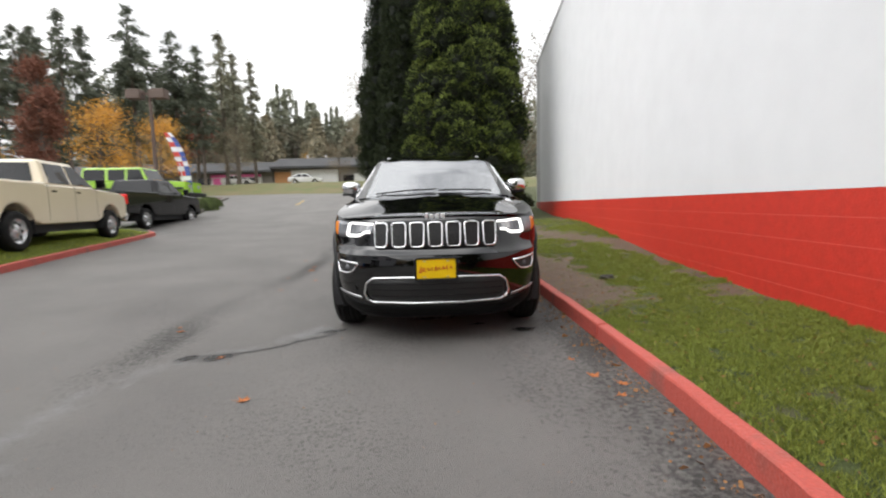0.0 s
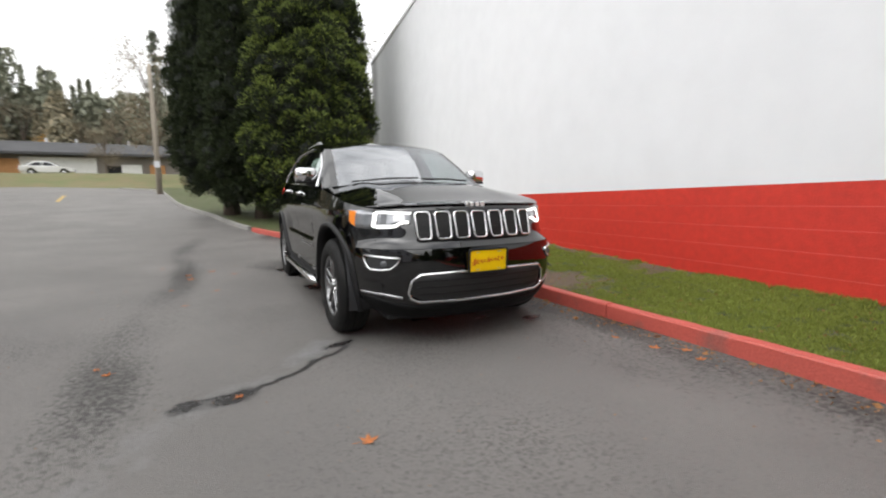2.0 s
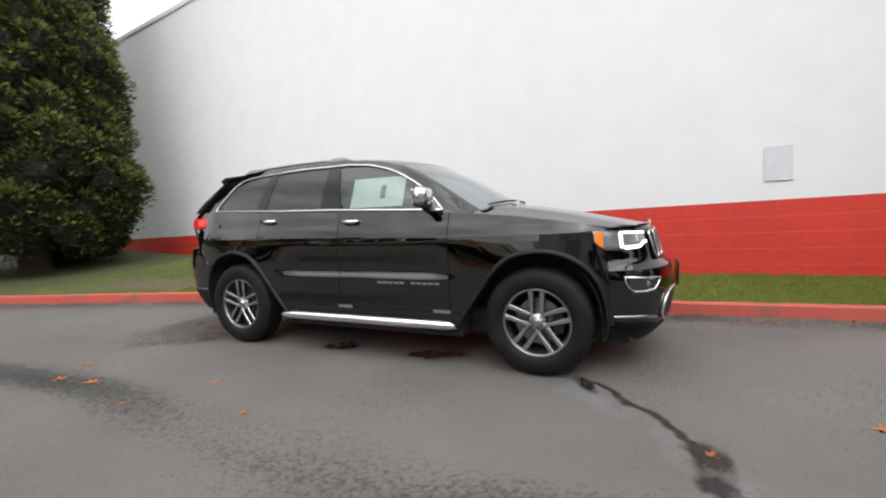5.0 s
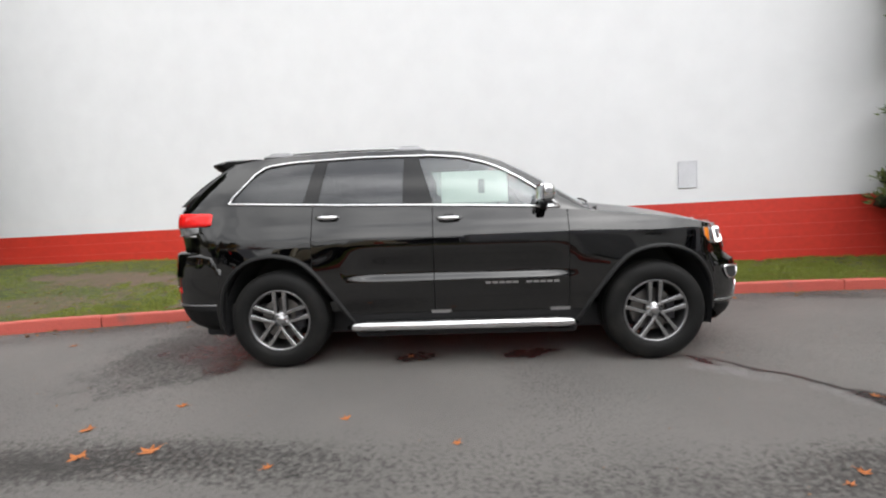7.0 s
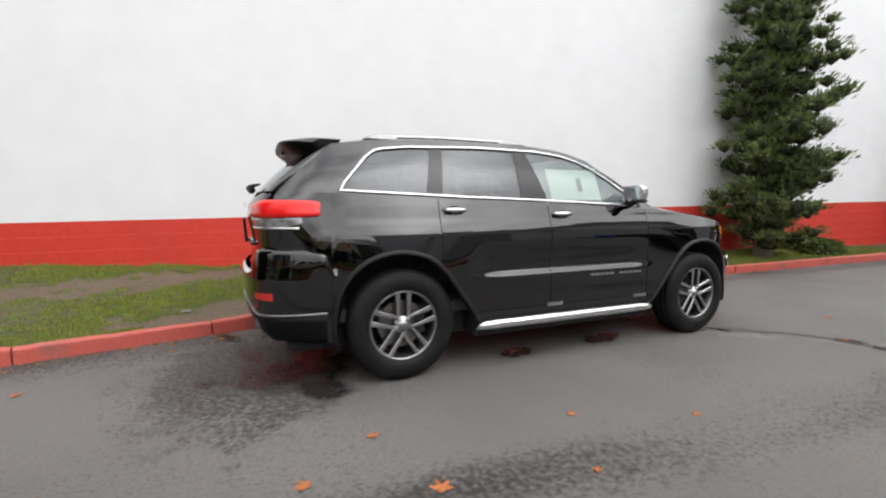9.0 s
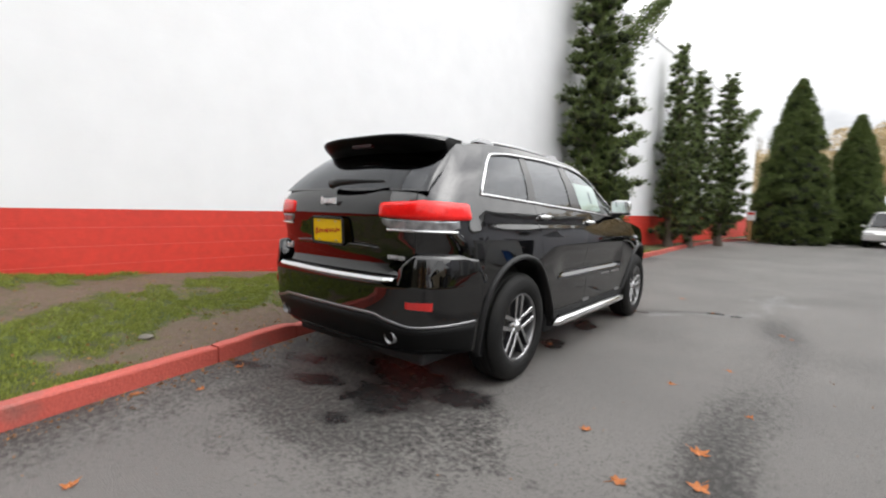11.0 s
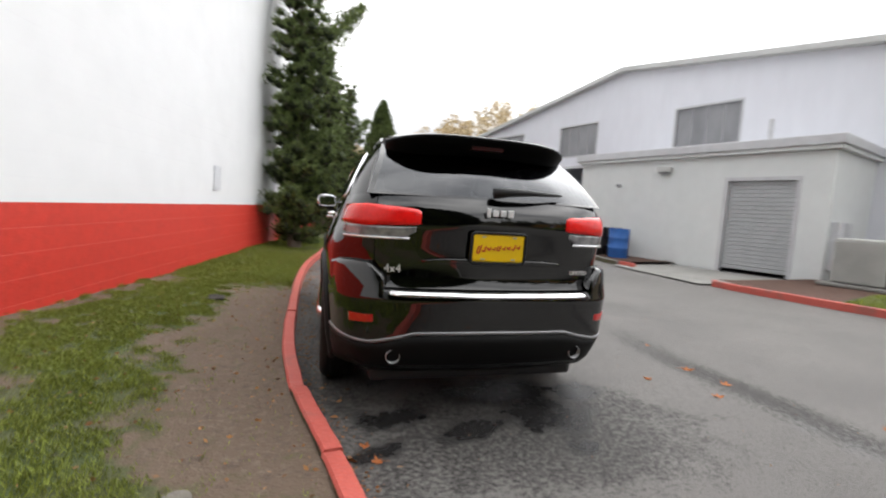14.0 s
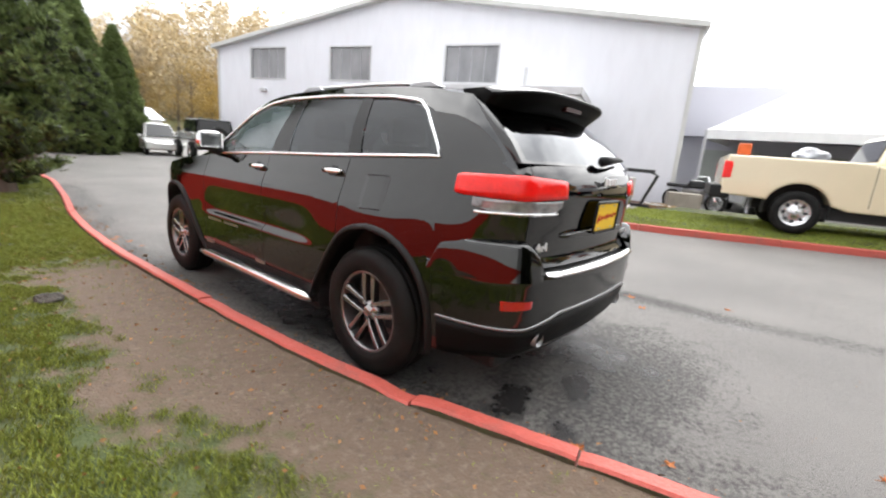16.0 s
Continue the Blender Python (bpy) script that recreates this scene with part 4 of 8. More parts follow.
for s in (1, -1):
    bm = bmesh.new()
    add_grid(bm, to_side([[side_pt(y, QLO[y] * k / 2) for k in range(3)] for y in YS], s))
    add_grid(bm, to_side([[side_pt(y, QHI[y] + (1 - QHI[y]) * k / 5) for k in range(6)] for y in YS], s))
    add_grid(bm, to_side([[side_pt(y, k / 12) for k in range(13)] for y in [1.875 + 0.0425 * i for i in range(11)]], s))
    add_grid(bm, to_side([[side_pt(y, k / 6) for k in range(7)] for y in (-0.98, -0.90, -0.82, -0.745)], s))
    part("roof_pillar_panel", bm, M_PAINT, car, smooth=True)
    q_at = lambda y, v: lerp(list(QLO.items()), y) + (lerp(list(QHI.items()), y) - lerp(list(QLO.items()), y)) * v
    # each pane runs between two leaning edges: foot and head of its front, foot and head of its back
    for f0, f1, b0, b1, nm, mt, lab, host in ((-0.70, -0.70, 0.225, 0.345, "front_side_window", M_GLASS_CLEAR, "clear side glass", doors[s, 0]),
                                              (0.465, 0.455, 1.14, 1.075, "rear_side_window", M_GLASS_DARK, "dark privacy glass", doors[s, 1]),
                                              (1.255, 1.17, 1.87, 1.87, "quarter_window", M_GLASS_DARK, "dark privacy glass", car)):
        n_ = 30
        bm = bmesh.new()
        cols = []
        for i in range(n_ + 1):
            col = []
            for k in range(9):
                v = k / 8
                y = (f0 + (f1 - f0) * v) + ((b0 + (b1 - b0) * v) - (f0 + (f1 - f0) * v)) * i / n_
                col.append(side_pt(y, q_at(y, v), -0.006))
            cols.append(col)
        add_grid(bm, to_side(cols, s))
        part(nm, bm, mt, host, lab, True)
    for f0, f1, b0, b1, nm in ((0.222, 0.342, 0.468, 0.458, "centre_pillar"), (1.137, 1.072, 1.258, 1.173, "rear_pillar_cover")):
        bm = bmesh.new()
        add_grid(bm, to_side([[side_pt(f0 + (f1 - f0) * k / 6 + (b0 + (b1 - b0) * k / 6 - f0 - (f1 - f0) * k / 6) * i / 4, q_at(f0 + (f1 - f0) * k / 6 + (b0 + (b1 - b0) * k / 6 - f0 - (f1 - f0) * k / 6) * i / 4, k / 6), -0.001) for k in range(7)] for i in range(5)], s))
        part(nm, bm, M_GLOSSTRIM, car, "gloss black pillar cover", True)
    path = [side_pt(y, QLO[y], 0.004) for y in YS[::3]] + [side_pt(y, QHI[y], 0.004) for y in reversed(YS[::2])]
    part("window_surround", ring([(s * p.x, p.y, p.z) for p in path], 0.0105, 6), M_CHROME, car, "bright chrome window surround", True)

# roof, windscreen, tailgate glass
bm = bmesh.new()
rows = []
for i in range(24):
    y = -0.27 + (1.88 + 0.27) * i / 23
    e = top_edge(y)
    crown = 0.045 if y > 0 else 0.045 + 0.01 * -y
    rows.append([(e.x * u, y - 0.06 * (1 - u * u) * (1 - smooth01(y, -0.27, 0.1)), e.z + crown * (1 - abs(u) ** 2.4)) for u in [k / 8 - 1 for k in range(17)]])
add_grid(bm, rows)
part("roof", bm, M_PAINT, car, smooth=True)
part("roof_lining", box(-0.55, 0.55, -0.1, 1.75, 1.64, 1.66), M_TRIM, car)


def shield(u, v):
    y = -0.98 + (-0.27 + 0.98) * v
    e = top_edge(y)
    return Vector((e.x * u, y - (0.14 - 0.08 * v) * (1 - u * u), e.z + 0.045 * (1 - abs(u) ** 2.4)))


bm = bmesh.new()
add_grid(bm, [[shield(u, v / 12) for u in [(k / 8 - 1) * 0.925 for k in range(17)]] for v in range(13)])
part("windscreen", bm, M_GLASS_SHIELD, car, "clear windscreen", True)
for s in (1, -1):
    bm = bmesh.new()
    rows = [[shield(s * u, v / 12) for u in (0.92, 0.96, 1.0)] for v in range(13)]
    if s < 0:
        rows = [list(reversed(r)) for r in rows]
    add_grid(bm, rows)
    part("front_pillar", bm, M_PAINT, car, smooth=True)


def gate(u, v):
    a = a_rear(max(abs(u) * 0.70, 0.001)) if abs(u) > 0.002 else A_END
    b = shell(a, lerp(Z_TOP, line_at(a).y))
    b.x = abs(u) * 0.725
    t = top_edge(1.88)
    t = Vector((t.x * abs(u), 1.88 + 0.05 * (1 - u * u), t.z + 0.045 * (1 - abs(u) ** 2.4)))
    p = b.lerp(t, v)
    p.y += 0.035 * math.sin(math.pi * v)
    p.x = math.copysign(p.x, u)
    return p


US = [k / 12 - 1 for k in range(25)]
# painted edge of the rear pillar, closing the side up to the tailgate
for s in (1, -1):
    bm = bmesh.new()
    add_grid(bm, to_side([[side_pt(2.30, v / 12).lerp(gate(1, v / 12), k / 3) + Vector((0.006 * math.sin(math.pi * k / 3), 0, 0)) for v in range(13)] for k in range(4)], s))
    part("pillar_edge", bm, M_PAINT, car, smooth=True)
bm = bmesh.new()
add_grid(bm, [[gate(u * 0.955, 0.03 + 0.80 * v / 8) for u in reversed(US)] for v in range(9)])
part("rear_window", bm, M_GLASS_DARK, HATCH, "dark privacy glass", True)
bm = bmesh.new()
for lo, hi in ((-1.0, -0.95), (0.95, 1.0)):
    add_grid(bm, [[gate(hi + (lo - hi) * k / 3, v / 12) for k in range(4)] for v in range(13)])
add_grid(bm, [[gate(u, 0.82 + 0.18 * v / 4) for u in reversed(US)] for v in range(5)])
add_grid(bm, [[gate(u, 0.035 * v / 2) for u in reversed(US)] for v in range(3)])
part("tailgate_frame", bm, M_PAINT, HATCH, smooth=True)
bm = bmesh.new()
rows = []
for k in range(25):
    u = k / 12 - 1
    x = 0.60 * u
    back = 0.20 * abs(u) ** 5
    dz = -0.035 * abs(u) ** 3
    rows.append([(x, 1.80, 1.70 + dz + 0.025 * (1 - u * u)), (x, 2.02 - back * 0.4, 1.702 + dz + 0.012 * (1 - u * u)), (x, 2.18 - back, 1.682 + dz), (x, 2.195 - back, 1.674 + dz), (x, 2.192 - back, 1.655 + dz),
                 (x * 0.98, 2.10 - back * 0.9, 1.585 + dz), (x * 0.96, 2.03 - back * 0.5, 1.555 + dz), (x * 0.95, 1.95 - back * 0.2, 1.57 + dz), (x, 1.85, 1.62 + dz)])
vs = add_grid(bm, rows, close=True)
bm.faces.new(list(reversed(vs[0])))
bm.faces.new(vs[-1])
bmesh.ops.recalc_face_normals(bm, faces=bm.faces[:])
sp = part("roof_spoiler", bm, [M_PAINT, M_UNDER], HATCH, "gloss black roof spoiler", True)
for p in sp.data.polygons:
    p.material_index = 1 if p.normal.z < 0.25 else 0
part("brake_light", box(-0.10, 0.10, 2.135, 2.165, 1.605, 1.628, pose(0, 0, 0)), mat("unlit_brake_lens", (0.035, 0.003, 0.003), 0.3, spec=0.2), sp)
part("rear_wiper", tube([(0.03, 2.385, 1.335), (-0.05, 2.40, 1.345), (-0.20, 2.39, 1.352), (-0.42, 2.335, 1.355)], [0.030, 0.024, 0.016, 0.008], 8), M_PLASTIC, HATCH, smooth=True)

# bonnet
bm = bmesh.new()
a_h = a_side(-2.0)
corner = shell(a_h, lerp(Z_TOP, -2.0))
rows = []
UH = [k / 12 - 1 for k in range(25)]


def nose_edge(x):
    lo, hi = 0.0, a_h
    for _ in range(30):
        m = (lo + hi) / 2
        if shell(m, lerp(Z_TOP, line_at(m).y)).x < abs(x):
            lo = m
        else:
            hi = m
    return shell(hi, lerp(Z_TOP, line_at(hi).y))


front = [nose_edge(u * corner.x) for u in UH]
rows.append([(u * corner.x, f.y, f.z) for u, f in zip(UH, front)])
hood_y = [-2.0 + (-0.97 + 2.0) * i / 16 for i in range(17)]
for i, y in enumerate(hood_y):
    e = shell(a_side(y), lerp(Z_TOP, y))
    fade = math.exp(-2.2 * (y + 2.0))
    h = 0.030 + 0.045 * smooth01(y, -2.05, -1.2)
    r = []
    for u, f in zip(UH, front):
        ridge = 0.012 * math.exp(-((abs(u) - 0.62) / 0.10) ** 2) * smooth01(y, -2.0, -1.5)
        r.append((u * e.x, y + (f.y - corner.y) * (0.93 if i == 0 else 0.55 * fade) - 0.10 * (1 - u * u) * smooth01(y, -1.3, -0.97), e.z + h * (1 - abs(u) ** 2.2) * (0.45 if i == 0 else 1) + ridge))
    rows.append(r)
add_grid(bm, rows)
part("bonnet", bm, M_PAINT, car, smooth=True)
bm = bmesh.new()
add_grid(bm, [[(u * 0.79, -1.06 - 0.10 * (1 - u * u) + 0.12 * k, 1.195 + 0.04 * (1 - u * u) - 0.02 * k) for u in UH] for k in range(2)])
part("cowl_panel", bm, M_PLASTIC, car)
for x0, x1 in ((-0.62, 0.02), (0.05, 0.62)):
    p0, p1 = shield(x0 / 0.8, 0.03), shield(x1 / 0.8, 0.06)
    n_ = Vector((0, -0.012, 0.016))
    part("windscreen_wiper", tube([p0 + n_, p0.lerp(p1, 0.5) + n_ + Vector((0, -0.02, 0.01)), p1 + n_], 0.008, 6), M_PLASTIC, car)

# grille slots
def nose(x, z, off=0.0):
    p = shell(a_front(abs(x)), z, 1, off)
    return Vector((x, p.y, z))


part("grille_surround", patch(0, a_front(0.515), [(0, 0.788, 1.012), (1, 0.793, 1.008)], 1, 0.004), M_PLASTIC, car, smooth=True)
part("grille_surround", patch(0, a_front(0.515), [(0, 0.788, 1.012), (1, 0.793, 1.008)], -1, 0.004), M_PLASTIC, car, smooth=True)
for k in range(7):
    cx = (k - 3) * 0.1445
    w = 0.112 if abs(k - 3) < 3 else 0.104
    pts = []
    for px, pz in round_rect(w, 0.188, 0.026, 4):
        z = 0.902 + pz
        pts.append(nose(cx + px * (1 - 0.08 * (pz < 0)), z, 0.012))
    slot = part("grille_slot", ring(pts, 0.0085, 6), M_CHROME, car, "chrome ringed grille slot with black mesh", True)
    bm = bmesh.new()
    add_grid(bm, [[nose(cx + (w / 2 - 0.004) * u, 0.902 + 0.088 * v, 0.008) for u in (-1, 0, 1)] for v in (-1, -0.5, 0, 0.5, 1)])
    part("mesh_backing", bm, M_MESH, slot)
    bm = bmesh.new()
    for r_ in range(10):
        for c_ in range(5):
            hx, hz = cx + (c_ - 2 + 0.5 * (r_ % 2) - 0.25) * 0.021, 0.823 + r_ * 0.0175
            q = nose(hx, hz, 0.010)
            for t in range(6):
                a1, a2 = radians(60 * t), radians(60 * t + 60)
                if t % 2 == 0:
                    add_tube(bm, [q + Vector((0.010 * math.cos(a1), 0, 0.010 * math.sin(a1))), q + Vector((0.010 * math.cos(a2), 0, 0.010 * math.sin(a2)))], 0.002, 3, False)
    part("mesh", bm, M_PLASTIC, slot)
M_BADGE = mat("bright_badge_silver", (0.75, 0.75, 0.76), 0.4, metal=0.3, amount=0.1)
# maker's badge above the grille and on the tailgate, drawn as plain bars
for yy, zz, sg, name in ((None, 1.043, -1, "nose_badge"), (2.437, 1.225, 1, "tailgate_badge")):
    bm = bmesh.new()
    for x, w, h in ((-0.068, 0.022, 0.050), (-0.028, 0.034, 0.034), (0.018, 0.034, 0.034), (0.062, 0.034, 0.040)):
        x = -x if sg > 0 else x
        y0 = (nose(x, zz, 0.006).y if yy is None else yy)
        add_box(bm, x - w / 2, x + w / 2, y0 - 0.006, y0 + 0.006, zz - h / 2, zz + h / 2, bevel=0.004)
    part(name, bm, M_BADGE, car if sg < 0 else HATCH, "small silver badge")

# lamps, bumpers' trim
for s in (1, -1):
    a0, a1 = a_front(0.535), a_side(-1.83)
    u_ = lambda v: a0 + (a1 - a0) * v
    hl = part("headlamp", patch(a0, a1, [(0, 0.915, 1.000), (0.20, 0.913, 1.004), (0.34, 0.888, 1.008), (0.70, 0.878, 1.012), (0.86, 0.888, 1.014), (1, 0.960, 1.016)], s, 0.007), M_LAMPBODY, car, "lit headlamp with white light bar and amber end", True)
    part("light_bar", patch(u_(0.02), u_(0.63), [(0, 0.982, 0.996), (0.8, 0.990, 1.004), (1, 0.990, 1.004)], s, 0.013, 2), M_DRL, hl, "white daytime light bar")
    part("light_bar", patch(u_(0.57), u_(0.64), [(0, 0.888, 0.992), (1, 0.900, 0.996)], s, 0.0135, 2), M_DRL, hl, "white daytime light bar")
    part("light_bar", patch(u_(0.03), u_(0.59), [(0, 0.918, 0.936), (0.24, 0.918, 0.936), (0.42, 0.888, 0.908), (1, 0.882, 0.904)], s, 0.013, 2), M_DRL, hl, "white daytime light bar")
    part("lamp_lens", patch(u_(0.06), u_(0.34), [(0, 0.945, 0.975), (1, 0.925, 0.982)], s, 0.010, 3), M_CLEARLENS, hl)
    part("lamp_lens", patch(u_(0.38), u_(0.55), [(0, 0.920, 0.982), (1, 0.915, 0.984)], s, 0.010, 3), M_HEADLENS, hl)
    part("turn_signal", patch(u_(0.84), u_(0.975), [(0, 0.892, 1.006), (0.5, 0.915, 1.010), (1, 0.955, 1.010)], s, 0.011, 3), M_AMBER, hl, "amber corner lens")
    # fog lamp
    af0, af1 = a_front(0.615), a_side(-2.03)
    ff = part("fog_lamp", patch(af0, af1, [(0, 0.668, 0.690), (0.15, 0.62, 0.693), (0.75, 0.60, 0.700), (1, 0.655, 0.705)], s, 0.002), M_DARK, car, "fog lamp in a chrome frame", True)
    pts = [shell(af0 + (af1 - af0) * u, z, s, 0.008) for u, z in ((0, 0.686), (0.3, 0.690), (0.7, 0.697), (1.0, 0.703), (1.0, 0.675), (0.92, 0.632), (0.8, 0.605), (0.5, 0.603), (0.25, 0.612), (0.1, 0.645))]
    part("fog_frame", ring(pts, 0.0085, 6), M_CHROME, ff, smooth=True)
    q = shell(af0 + (af1 - af0) * 0.42, 0.648, s, 0.004)
    part("fog_lens", lathe([(0.0, 0.010), (0.018, 0.008), (0.024, 0.0)], 18, (0, 0, 0)), M_HEADLENS, ff, m=Matrix.Translation(q) @ pose(0, 0, 0, 0, 0, -90 + s * 28), smooth=True)
    # chin line
    part("bumper_accent", patch(a_front(0.60), a_side(-1.95), [(0, 0.395, 0.412), (0.4, 0.420, 0.437), (1, 0.430, 0.442)], s, 0.006, 2), M_SATIN, car, smooth=True)
    # tail lamp
    t0, t1 = a_side(1.985), a_rear(0.44)
    tl = part("tail_lamp", patch(t0, t1, [(0, 1.150, 1.222), (0.06, 1.136, 1.236), (0.55, 1.125, 1.243), (0.95, 1.138, 1.225), (1, 1.15, 1.20)], s, 0.011, rim=0.02), M_REDLENS, car, "red and clear wrap-round tail lamp", True)
    part("clear_lens", patch(t0 + (t1 - t0) * 0.15, t0 + (t1 - t0) * 0.97, [(0, 1.090, 1.130), (0.25, 1.064, 1.126), (0.85, 1.064, 1.126), (1, 1.11, 1.13)], s, 0.008, rim=0.018), M_REVLENS, tl, "clear reversing lens", True)
    part("chrome_strip", patch(t0 + (t1 - t0) * 0.20, t0 + (t1 - t0) * 0.90, [(0, 1.054, 1.066), (1, 1.056, 1.068)], s, 0.018, 2), M_CHROME, tl, smooth=True)
    # the bumper's raised corner below the lamp, with a ledge on top
    bm = bmesh.new()
    cols = []
    c0, c1 = a_side(1.90), a_rear(0.63)
    for i in range(25):
        u = i / 24
        a = c0 + (c1 - c0) * u
        zt = lerp([(0, 0.80), (0.12, 0.905), (0.3, 0.925), (0.86, 0.930), (1, 0.86)], u)
        o = max(0.066 * smooth01(line_at(a).y, 1.98, 2.28), 0.010 * smooth01(u, 0, 0.15))
        cols.append([shell(a, 0.745, s, 0.002), shell(a, 0.80, s, o), shell(a, zt - 0.030, s, o - 0.004), shell(a, zt - 0.012, s, o - 0.010), shell(a, zt, s, o - 0.030), shell(a, zt + 0.008, s, -0.014)])
    if s < 0:
        cols.reverse()
    add_grid(bm, cols)
    bm.faces.new([v for v in bm.verts[-6:]] if s > 0 else [v for v in reversed(bm.verts[:6])])
    part("bumper_corner", bm, M_PAINT, car, smooth=True)
    # reflector, exhaust
    part("reflector", patch(a_rear(0.80), a_rear(0.66), [(0, 0.60, 0.650), (1, 0.612, 0.650)], s, 0.006), M_REDDARK, car, "dark red bumper reflector")
    part("exhaust_tip", lathe([(0.030, -0.10), (0.040, -0.10), (0.040, 0.0), (0.036, 0.0), (0.034, -0.09)], 20, (0, 0, 0)), M_DULLTRIM, car, m=Matrix.Translation((s * 0.555, 2.394, 0.416)) @ pose(0, 0, 0, 0, 0, 90), smooth=True)
    # door mirror
    mi = new("door_mirror")
    mi.parent = doors[s, 0]
    mi["label"] = "door mirror with chrome cap"
    bm = bmesh.new()
    bmesh.ops.create_uvsphere(bm, u_segments=20, v_segments=12, radius=1)
    for v in bm.verts:
        c = v.co
        f = lambda q, p: math.copysign(abs(q) ** p, q)
        v.co = Vector((s * 0.945 + 0.105 * f(c.x, 0.6), -0.60 + (0.085 if c.y < 0 else 0.02) * f(c.y, 0.8), 1.315 + 0.072 * f(c.z, 0.55)))
    part("cap", bm, M_CHROME, mi, "polished chrome cap", True)
    part("glass", box(s * 0.945 - 0.092, s * 0.945 + 0.092, -0.578, -0.574, 1.255, 1.375, bevel=0.01), M_CHROME, mi)
    part("base", box(s * 0.945 - 0.10, s * 0.945 + 0.09, -0.66, -0.59, 1.232, 1.258, bevel=0.012), M_PLASTIC, mi)
    part("arm", tube([(s * 0.84, -0.62, 1.205), (s * 0.90, -0.615, 1.225), (s * 0.95, -0.615, 1.245)], [0.035, 0.025, 0.025], 8), M_PLASTIC, mi, smooth=True)
    # handles
    for d_, y0, y1, z in ((0, 0.015, 0.205, 1.145), (1, 0.960, 1.145, 1.175)):
        q0 = shell(a_side((y0 + y1) / 2), z, s)
        x = q0.x
        part("door_handle", tube([(x - s * 0.01, y0, z), (x + s * 0.030, y0 + 0.03, z), (x + s * 0.036, (y0 + y1) / 2, z), (x + s * 0.030, y1 - 0.03, z), (x - s * 0.01, y1, z)], [0.012, 0.016, 0.017, 0.016, 0.012], 8), M_CHROME, doors[s, d_], "chrome door handle", True)
        part("handle_cup", patch(a_side(y0 + 0.04), a_side(y1 - 0.04), [(0, z - 0.03, z + 0.03), (1, z - 0.03, z + 0.03)], s, 0.001, rim=0.003), M_DARK, doors[s, d_])
    # name on the door in plain bars
    bm = bmesh.new()
    for i in range(11):
        if i == 5:
            continue
        y = -0.70 + i * 0.052
        q0 = shell(a_side(y), 0.643, s)
        add_box(bm, q0.x - 0.002, q0.x + 0.003 * s if s > 0 else q0.x - 0.003, y - 0.021, y + 0.021, 0.634, 0.651)
    tagged(part("door_lettering", bm, M_SATIN, doors[s, 0], "small silver lettering bars"), "small silver lettering bars", kind="stuff")
    # roof rails
    bm = bmesh.new()
    pts = []
    for i in range(11):
        y = 0.32 + 1.32 * i / 10
        e = top_edge(y)
        lift = 0.016 if 0 < i < 10 else 0.0
        pts.append((s * (e.x - 0.05), y, e.z + 0.006 + lift))
    rail = part("roof_rail", tube(pts, [0.009] + [0.012] * 9 + [0.009], 8), M_SATIN, car, "satin silver roof rail with black feet", True)
    for y in (0.42, 1.50):
        e = top_edge(y)
        cx = s * (e.x - 0.05)
        part("rail_foot", add_tapered(bmesh.new(), (cx - 0.026, cx + 0.026, y - 0.15, y + 0.15), (cx - 0.016, cx + 0.016, y - 0.07, y + 0.06), e.z + 0.002, e.z + 0.040, 0.008), M_DULLTRIM, rail, "dark grey rail foot")
# fuel flap on the kerb side
part("flap_seam", patch(a_side(1.352), a_side(1.568), [(0, 0.982, 1.178), (1, 0.992, 1.183)], 1, 0.0015, rim=0.004), M_DARK, car)
part("fuel_flap", patch(a_side(1.36), a_side(1.56), [(0, 0.99, 1.17), (1, 1.0, 1.175)], 1, 0.0035, rim=0.003), M_PAINT, car)

# lower intake
for s in (1, -1):
    zs = [(0, 0.375, 0.575), (0.80, 0.375, 0.572), (0.92, 0.40, 0.560), (1, 0.45, 0.50)]
    part("lower_intake", patch(0, a_front(0.565), zs, s, 0.004), M_MESH, car, smooth=True)
pts = []
for x, z in [(-0.50, 0.375), (-0.2, 0.370), (0.2, 0.370), (0.50, 0.375), (0.555, 0.40), (0.575, 0.45), (0.555, 0.53), (0.50, 0.572), (0.2, 0.58), (-0.2, 0.58), (-0.50, 0.572), (-0.555, 0.53), (-0.575, 0.45), (-0.555, 0.40)]:
    pts.append(nose(x, z, 0.014))
part("intake_frame", ring(pts, 0.010, 6), M_CHROME, car, "chrome frame round the lower intake", True)
for z in (0.43, 0.48, 0.525):
    part("intake_bar", tube([nose(x, z, 0.006) for x in (-0.52, -0.35, -0.1, 0.1, 0.35, 0.52)], 0.006, 4), M_PLASTIC, car)

